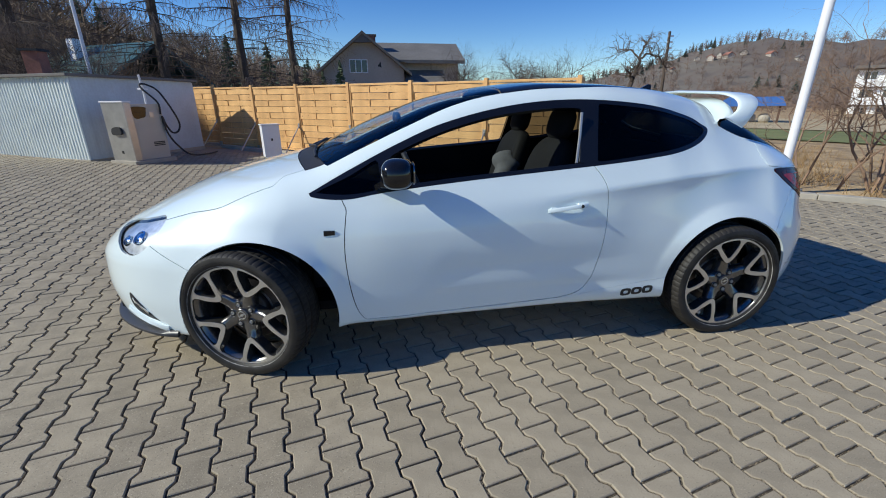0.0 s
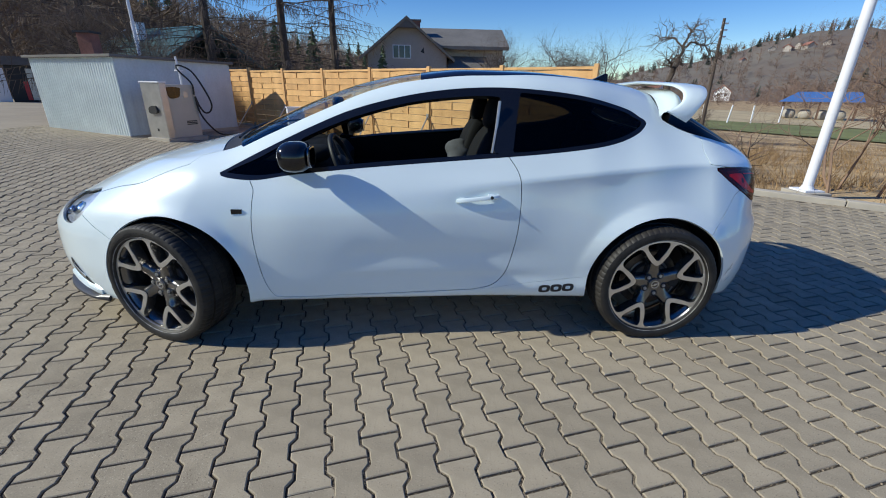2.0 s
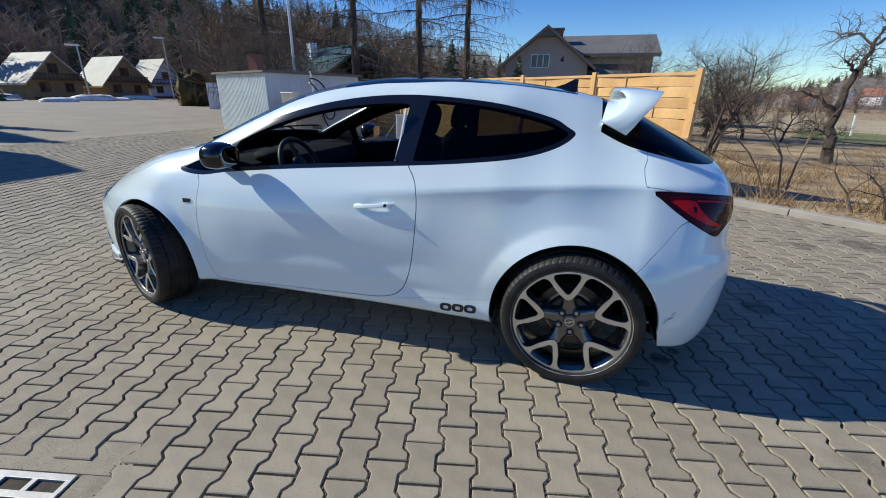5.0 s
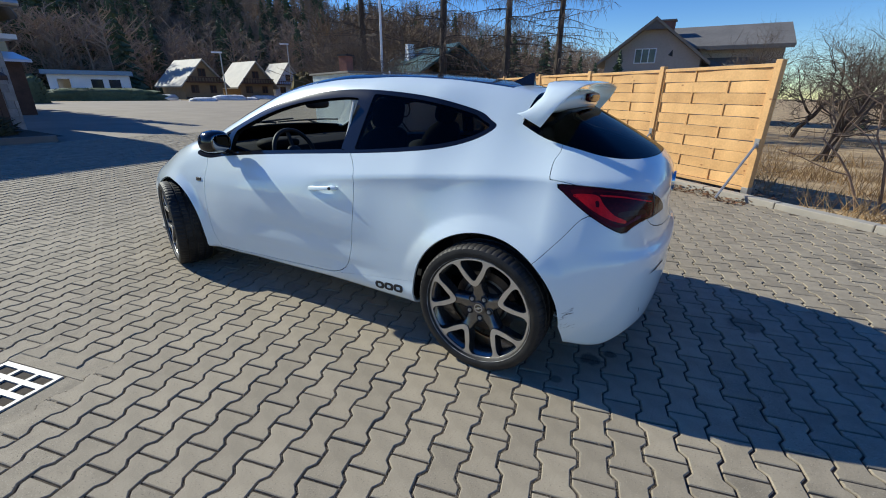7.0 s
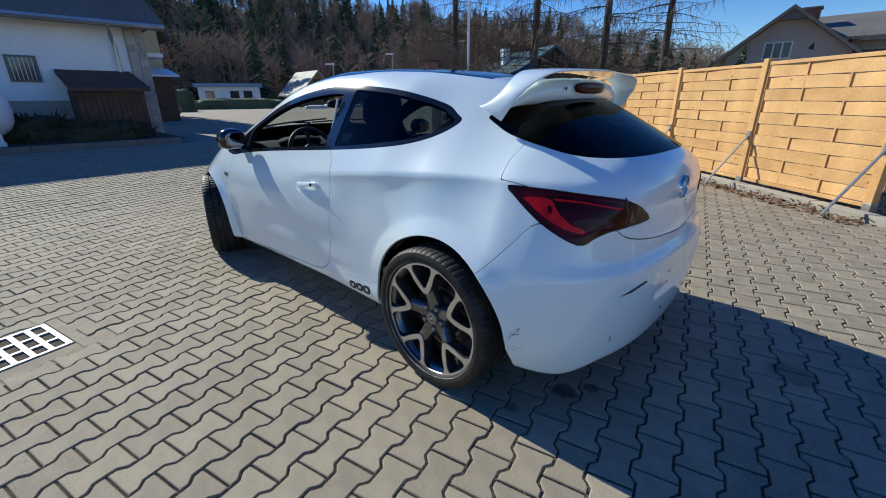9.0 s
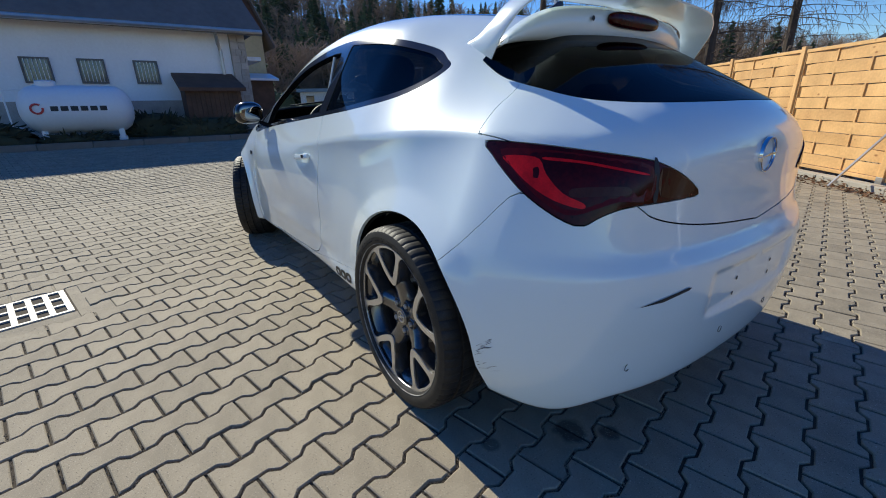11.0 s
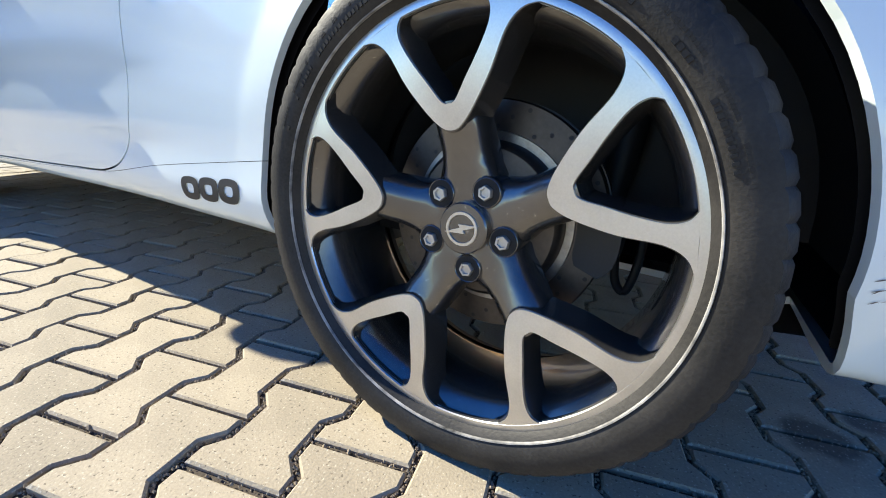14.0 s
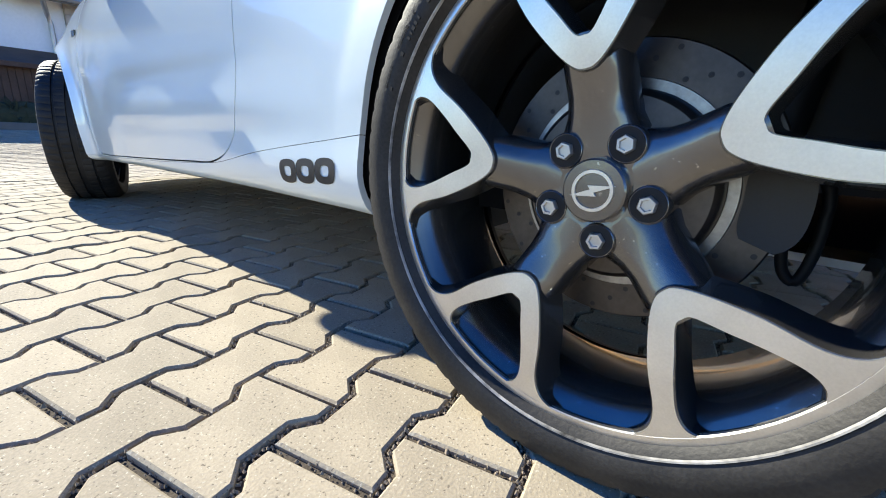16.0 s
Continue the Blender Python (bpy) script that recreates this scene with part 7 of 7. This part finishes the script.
# hedge, snow, kiosk and bins on the far side
def lumpy(name, label, cat, at, turn, size, seed, material, leaf=0, kind="", n=26):
    """A rough heap or clipped hedge; leaf: how many sprays stand out of it."""
    rng = np.random.default_rng(seed)
    ob = thing(name, label, cat, at, turn, kind=kind)
    sx, sy, sz = size
    rings = []
    for j in range(9):
        b = math.pi / 2 * j / 8
        ring = []
        for i in range(n):
            a = 2 * math.pi * i / n
            r = math.cos(b) ** 0.45
            k = 1 + rng.normal(0, 0.09)
            ring.append((sx * r * k * math.copysign(abs(math.cos(a)) ** 0.55, math.cos(a)), sy * r * k * math.copysign(abs(math.sin(a)) ** 0.55, math.sin(a)), sz * math.sin(b) ** 0.8 * (1 + rng.normal(0, 0.05))))
        rings.append(ring)
    part("body", loft(rings), material, ob, "", 80)
    if leaf:
        w = Wood()
        for _ in range(leaf):
            a, b = rng.uniform(0, 2 * math.pi), math.asin(rng.random())
            r = math.cos(b) ** 0.45
            p = np.array((sx * r * math.copysign(abs(math.cos(a)) ** 0.55, math.cos(a)), sy * r * math.copysign(abs(math.sin(a)) ** 0.55, math.sin(a)), sz * math.sin(b) ** 0.8))
            o = p / (np.linalg.norm(p) + 0.01) + rng.normal(0, 0.5, 3)
            w.limb(p * 0.97, p + o * 0.13, 0.035, 0.006, 3)
        tagged(w.mesh("sprays", material, ob), kind="stuff")
    return ob


x, y = polar_at(-47.4, 38)
lumpy("hedge", "tall brownish clipped thuja hedge", "hedge", (x - 0.5, y, 0.3), -52, (3.6, 0.9, 2.5), 5, M_HEDGE, 900)
x, y = polar_at(-69.5, 51)
lumpy("hedge", "low dark evergreen bushes beside the drive", "hedge", (x, y, 0.3), 66, (5.0, 0.9, 1.1), 6, M_CONIFER, 500)
x, y = polar_at(-76.0, 42)
lumpy("bush", "round dark evergreen bush", "bush", (x, y, 0.3), 0, (1.1, 1.1, 1.9), 7, M_CONIFER, 400)
for k, (az, d, sx, sy, sz) in enumerate(((-60, 47, 1.3, 0.7, 0.4), (-57, 52, 1.8, 0.8, 0.6), (-55, 54, 1.2, 0.7, 0.35), (-53, 60, 1.8, 0.8, 0.5), (-68, 52, 5.0, 0.8, 0.25), (-48.2, 46, 0.9, 0.6, 0.6), (-63.5, 60, 3.5, 1.2, 0.55))):
    x, y = polar_at(az, d)
    lumpy("snow_heap", "dirty heap of old ploughed snow", "snow", (x, y, 0.28), -az, (sx, sy, sz), 20 + k, M_SNOW, 0, "", 22)
x, y = polar_at(-44.3, 29.5)
kiosk = thing("kiosk", "dark grey kiosk with white side panels", "kiosk", (x, y, 0.28), 40)
part("body", box(-0.7, -0.6, 0, 0.9, 0.8, 1.9, 0.03), M_PLASTIC, kiosk)
part("hood", prism([(-0.75, 1.75), (0.95, 1.75), (0.85, 2.15), (-0.65, 2.15)], "y", -0.8, 0.8), M_ROOF, kiosk)
part("panel", box(-1.35, -0.62, 0, -0.75, -0.5, 1.6), M_WHITEPOLE, kiosk, "white notice panel")
part("door", box(0.05, -0.64, 0.1, 0.6, -0.6, 1.6), M_STEEL, kiosk)
part("sign", box(-0.15, -0.63, 0.1, 0.02, -0.602, 1.0), M_RED, kiosk, "red strip")

# ---- the long building with the gas tank ----
BX = -13.9
office = thing("office_building", "long white rendered building with barred windows and stone base", "building", (BX, -3.2, 0.3), 0)
part("wall", box(-7.5, -7.0, -0.4, 0.0, 5.1, 3.12), M_WALLWHITE, office, "white rendered wall")
part("stone_base", box(0.002, -7.0, -0.3, 0.07, 4.2, 1.0), M_STONE, office, "rough stone base")
slopes = bmesh.new()
ring = [[slopes.verts.new(p) for p in ((0.6, y0, 2.95 + d), (-3.6, y1, 7.3 + d), (-8.0, y0, 2.95 + d))] for y0, y1 in ((-7.4, -7.4), (5.6, 4.5)) for d in (0.0, 0.2)]
for a, b in ((0, 2), (1, 3)):
    for k in (0, 1):
        slopes.faces.new((ring[a][k], ring[a][k + 1], ring[b][k + 1], ring[b][k]))
slopes.faces.new(ring[3]), slopes.faces.new(ring[1][::-1])
for k in (0, 2):
    slopes.faces.new((ring[0][k], ring[1][k], ring[3][k], ring[2][k]))
bmesh.ops.recalc_face_normals(slopes, faces=slopes.faces)
part("roof", slopes, M_ROOF, office, "dark steep roof")
part("gutter", tube([(0.64, -7.4, 3.0), (0.64, 5.6, 3.06)], 0.07, 8), M_STEEL, office)
part("downpipe", tube([(0.6, 4.2, 2.98), (0.2, 4.3, 2.7), (0.12, 4.35, 2.5), (0.12, 4.35, 0.0)], 0.055, 8), M_STEEL, office)
for yy in (-0.28, 0.92, 2.22):
    wobj = part("window", merge(box(0, yy - 0.31, 1.48, 0.05, yy + 0.31, 1.53), box(0, yy - 0.31, 2.09, 0.05, yy + 0.31, 2.14), box(0, yy - 0.31, 1.53, 0.05, yy - 0.26, 2.09), box(0, yy + 0.26, 1.53, 0.05, yy + 0.31, 2.09)), M_ROOF, office, "grey framed window with bars")
    part("pane", box(0.004, yy - 0.26, 1.53, 0.03, yy + 0.26, 2.09), M_WINDOW, wobj)
    for k in range(6):
        part("bar", box(0.05, yy - 0.225 + 0.086 * k, 1.53, 0.065, yy - 0.21 + 0.086 * k, 2.09), M_WHITEPOLE, wobj)
rs = random.Random(3)
corner = part("stone_corner", box(-0.6, 4.66, -0.3, 0.10, 5.14, 3.08), M_KERB, office, "grey stone corner")
for r in range(16):
    yy = 4.67
    while yy < 5.1:
        ln = rs.uniform(0.12, 0.26)
        e = min(yy + ln, 5.14)
        part("stone", box(0.10, yy + 0.006, -0.28 + 0.205 * r, 0.125 + rs.uniform(0, 0.02), e - 0.006, -0.085 + 0.205 * r), M_STONE, corner)
        yy = e
part("side_door", box(-1.5, 5.1, 0, -0.6, 5.16, 2.2), M_WHITEPOLE, office)
part("canopy", box(-2.9, 5.1, 2.3, -0.4, 5.7, 2.42), M_WHITEPOLE, office)
# the taller yellow house behind it, its brown gable to the yard
villa = gable_house("villa", "yellow rendered house with a dark brown boarded gable", "house", (-23.5, 3.15, 0.3), 90, 3.5, 8.0, 4.9, 8.9, M_YELLOW, M_ROOF, 0.5)
part("gable_boards", prism([(-1.74, 4.4), (1.74, 4.4), (1.74, 4.85), (0, 8.8), (-1.74, 4.85)], "y", -0.12, -0.004), M_WOODDARK, villa, "dark brown boards")
part("porch", box(-1.7, -1.2, 0, 1.7, -0.01, 2.1), M_WOODDARK, villa, "dark timber porch")
part("porch_roof", prism([(0.0, 2.35), (-1.7, 2.05), (-1.7, 2.15), (0.0, 2.5)], "x", -1.9, 1.9), M_WHITEPOLE, villa, "pale porch roof")
# two added spruces, sized so that their shadow tips reach into the yard
for k, (x, y, h) in enumerate(((-29.2, 4.7, 11.6), (-28.6, 3.6, 11.0))):
    t = thing("shadow_spruce", "tall dark green spruce added behind the yellow house for its shadow", "tree", (x, y, 0.2), 0, "spruces by the yellow house")
    w = Wood()
    spruce(w, np.random.default_rng(150 + k))
    crown = tagged(w.mesh("crown", M_CONIFER, t, "dark green needles"), kind="stuff")
    crown.matrix_basis = Matrix.Diagonal((h, h, h, 1))
    tw = Wood()
    tw.limb((0, 0, -0.2), (0, 0, h * 0.9), 0.12, 0.02, 7)
    tw.mesh("trunk", M_BARK, t)
store = thing("wood_store", "dark brown timber lean-to with a sloping felt roof", "lean-to", (-12.75, -0.22, 0.32), 0)
for k in range(12):
    part("board", box(0.55, -0.02 + 0.125 * k, 0.0, 0.58 + 0.006 * (k % 2), 0.095 + 0.125 * k, 1.25), M_WOODDARK, store)
part("frame", box(-1.05, 0.0, 0.0, 0.545, 1.47, 1.27), M_WOODDARK, store)
part("roof", prism([(-1.1, 1.70), (0.80, 1.20), (0.80, 1.30), (-1.1, 1.80)], "y", -0.15, 1.6), M_WOODDARK, store, "dark brown roof boards")
# gas tank
TANK = (-11.75, -2.66, 0.36)
tank = thing("gas_tank", "white horizontal gas tank on steel feet with dark marks", "gas tank", TANK)
prof = [(0.0, -1.13), (0.24, -1.10), (0.42, -1.01), (0.53, -0.87), (0.56, -0.72), (0.56, 0.72), (0.53, 0.87), (0.42, 1.01), (0.24, 1.10), (0.0, 1.13)]
shell = part("shell", moved(lathe(prof, 48, "y"), Matrix.Translation((0, 0, 0.72))), M_TANK, tank, "", 50)
for yy in (-0.75, 0.75):
    part("foot", merge(box(-0.25, yy - 0.06, 0, 0.25, yy + 0.06, 0.34, 0.01), box(-0.32, yy - 0.09, -0.05, 0.32, yy + 0.09, 0.03)), M_TANK, tank)
part("valve_dome", moved(lathe([(0.2, 0.0), (0.2, 0.12), (0.16, 0.15), (0.0, 0.155)], 24, "z"), Matrix.Translation((0, -0.50, 1.24))), M_TANK, tank, "", 40)
part("pipe", tube([(0.1, -1.1, 0.3), (0.1, -1.3, 0.35), (0.1, -1.3, 1.15), (0.1, -0.9, 1.18)], 0.02, 8), M_TANK, tank)


def on_tank(yy, zz, up=0.004):
    return (math.sqrt(max(0.0, (0.56 + up) ** 2 - (zz - 0.72) ** 2)), yy, zz)


ring_pts = [(on_tank(-0.72 + 0.105 * math.cos(a), 0.74 + 0.105 * math.sin(a), 0.01)) for a in np.linspace(0.9, 2 * math.pi + 0.2, 24)]
part("emblem", tube(ring_pts, 0.022, 6), M_RED, tank, "red ring mark")
for k in range(6):
    y0 = -0.48 + 0.185 * k
    bm = bmesh.new()
    bm.faces.new([bm.verts.new(on_tank(y0 + a, 0.74 + b)) for a, b in ((0, -0.055), (0.14, -0.055), (0.14, 0.0), (0.14, 0.055), (0, 0.055), (0, 0.0))])
    part("mark", bm, M_PLASTIC, tank, "plain dark bar")
for k, (x, y, sx, sy, sz) in enumerate(((-11.5, -2.8, 0.35, 0.6, 0.16), (-12.6, -1.1, 0.45, 0.7, 0.6), (-11.9, 0.2, 0.4, 0.9, 0.45), (-11.6, -5.2, 0.6, 1.5, 0.5))):
    lumpy("bush", "low dark leafless bush beside the building", "bush", (x, y, 0.3), 0, (sx, sy, sz), 60 + k, M_HEDGEDARK, 260)
edge = tagged(new("bed_edging"), "low concrete edging of the planting bed", "edging", kind="structure")
edging_data = shared("edging_stone", box(-0.495, -0.04, -0.1, 0.495, 0.04, 0.07, 0.01), M_EDGING)
for k in range(10):
    ob = new("edging_stone", edging_data)
    ob.matrix_basis = pose(-10.6, -8.0 + 1.0 * k, 0.275, 0, 0, 90 + rs.uniform(-1, 1))
    ob.parent = edge
bed_soil = tagged(link_mesh("planting_bed", [(-10.65, -8.5, 0.30), (-10.65, 1.7, 0.30), (-13.9, 1.7, 0.34), (-13.9, -8.5, 0.34)], [(0, 1, 2, 3)], M_EARTHDARK), "dark soil bed along the building", "bed", kind="structure")

# ---- beyond the kerb, far off ----
fh, ff2 = [], []
far_crest = knots([(14, 2.0), (22, 9.0), (27, 19.0), (33, 27.0), (40, 40.0), (44, 43.0), (50, 38.0), (58, 37.0), (70, 30.0), (100, 20.0)])
faz, fd = np.linspace(14, 100, 60), np.array([150, 190, 240, 300, 360, 400, 440])
for az in faz:
    for d in fd:
        x, y = polar_at(az, d)
        f = np.clip((d - 150) / 250, 0, 1)
        fh.append((x, y, -1.5 + float(far_crest(az)) * (3 * f**2 - 2 * f**3) + 1.2 * math.sin(az * 1.7 + d * 0.02) * f))
for i in range(len(faz) - 1):
    for j in range(len(fd) - 1):
        k = i * len(fd) + j
        ff2.append((k, k + 1, k + len(fd) + 1, k + len(fd)))
tagged(link_mesh("far_hill", fh, ff2, M_FARHILL, smooth=True), "far brown hill with woods and houses", "hill", kind="structure")
rng = np.random.default_rng(9)


def far_z(az, d):
    f = np.clip((d - 150) / 250, 0, 1)
    return -1.5 + float(far_crest(az)) * float(3 * f**2 - 2 * f**3)


far_bare, far_green = [], []
for k in range(1500):
    az, d = rng.uniform(16, 98), rng.uniform(152, 400)
    x, y = polar_at(az, d)
    if rng.random() < (0.35 if d > 300 and az < 40 else 0.06):
        far_green.append((x, y, far_z(az, d), rng.uniform(3, 6), rng.uniform(1.2, 2.0)))
    else:
        far_bare.append((x, y, far_z(az, d), rng.uniform(3.5, 6.5), rng.uniform(1.3, 2.0)))
for k in range(14):
    az = 38 + 0.55 * k
    x, y = polar_at(az, 402)
    far_green.append((x, y, far_z(az, 402) - 0.5, rng.uniform(4, 9), rng.uniform(0.8, 1.2)))
for k in range(240):
    az, d = rng.uniform(14, 75), rng.uniform(90, 148)
    x, y = polar_at(az, d)
    far_bare.append((x, y, -1.6, rng.uniform(2.5, 5.5), rng.uniform(1.2, 1.8)))
forest("far_woods", M_FARTWIG, "hazy leafless woods on the far hill", (11, 12, 13, 14), fast_tree, far_bare)
forest("far_conifers", M_FARGREEN, "dark conifers on the far hill", (15, 16), spruce, far_green)
for k, (az, d, s) in enumerate(((38.4, 300, 0.7), (39.6, 292, 0.9), (40.4, 297, 0.8), (41.5, 288, 1.0), (42.6, 294, 0.8), (45.2, 285, 0.8), (47.5, 280, 0.7), (36.2, 286, 0.5))):
    x, y = polar_at(az, d)
    gable_house("far_house", "small pale house on the far hill", "house", (x, y, far_z(az, d)), -az + rng.uniform(-50, 50), 3.8 * s, 4.6 * s, 1.9 * s, 3.2 * s, M_WALL, M_BRICK if k % 2 else M_ROOF, 0.3, 0.3, "houses on the far hill")
x, y = polar_at(35.3, 150)
lone = gable_house("field_house", "small white house beyond the meadow", "house", (x, y, -1.1), -35, 4.2, 4.5, 2.9, 4.6, M_WALLWHITE, M_BRICK, 0.3, 0.2)
for wx in (-0.9, 0.9):
    window(lone, wx, 0, 1.6, 0.8, 0.9, 0, 0.05)
for k, (az, d) in enumerate(((21.5, 190), (24.3, 185), (26.6, 200), (29.0, 195))):
    x, y = polar_at(az, d)
    gable_house("far_house", "small pale house among the far trees", "house", (x, y, far_z(az, d) + 0.2), -az + 25 * k, 4.6, 5.5, 2.6, 4.6, M_WALLWHITE, M_BRICK if k % 2 else M_ROOF, 0.3, 0.25, "houses on the far hill")
# open shelter with a blue roof, and the white block beyond
x, y = polar_at(44.6, 48)
shelter = thing("shelter", "open shelter with a blue sheet roof over pale sacks", "shelter", (x, y, -0.75), -42)
part("roof", prism([(-2.1, 1.5), (3.6, 1.6), (3.2, 2.4), (-0.9, 2.35)], "y", -0.2, 3.5), M_BLUEROOF, shelter, "blue sheet roof")
for px in (-1.7, 0.8, 3.2):
    part("post", box(px - 0.08, 0, 0, px + 0.08, 0.16, 1.56), M_WOODDARK, shelter)
for k in range(4):
    part("sack", egg(-1.2 + 1.15 * k, 1.0, 0.45, 0.5, 0.5, 0.45, 2.5, 16, 8), M_KERB, shelter, "pale sack", 60)
x, y = polar_at(56.5, 92)
block = thing("apartment_block", "white block with dark balconies behind the shrubs", "building", (x, y, -2.2), -52)
for k in range(3):
    part("storey", box(-6, 0, 0.2 + 2.6 * k, 8, 8, 2.6 + 2.6 * k), M_WALLWHITE, block)
    part("balcony", box(-5.5, -1.0, 0.2 + 2.6 * k, 7.5, 0, 1.1 + 2.6 * k), M_WALLWHITE, block)
    for j in range(5):
        window(block, -4.5 + 2.6 * j, -0.01, 1.2 + 2.6 * k, 1.5, 1.2, 1, 0.05)
part("roof", box(-6.5, -1.2, 8.0, 8.5, 8.5, 8.4), M_ROOF, block)
for label, mt, ring in (("strip of green meadow", M_GRASS, ((27, 26), (62, 21), (62, 34), (27, 40))), ("strip of pale dry stubble", M_STUBBLE, ((20, 42), (62, 36), (62, 60), (20, 78)))):
    tagged(link_mesh("field", [(polar_at(a, d)[0], polar_at(a, d)[1], slope_z(*polar_at(a, d)) + 0.05) for a, d in ring], [(0, 1, 2, 3)], mt), label, "meadow", kind="structure")
for k in range(6):
    x, y = polar_at(31 + 2.4 * k + rng.normal(0, 0.5), 34 + rng.normal(0, 2))
    fp = thing("field_post", "leaning white concrete field post", "post", (x, y, slope_z(x, y)), 0, "posts along the meadow")
    part("shaft", tube([(0, 0, 0), (rng.normal(0, 0.12), 0, 1.2)], 0.05, 5), M_WHITEPOLE, fp)
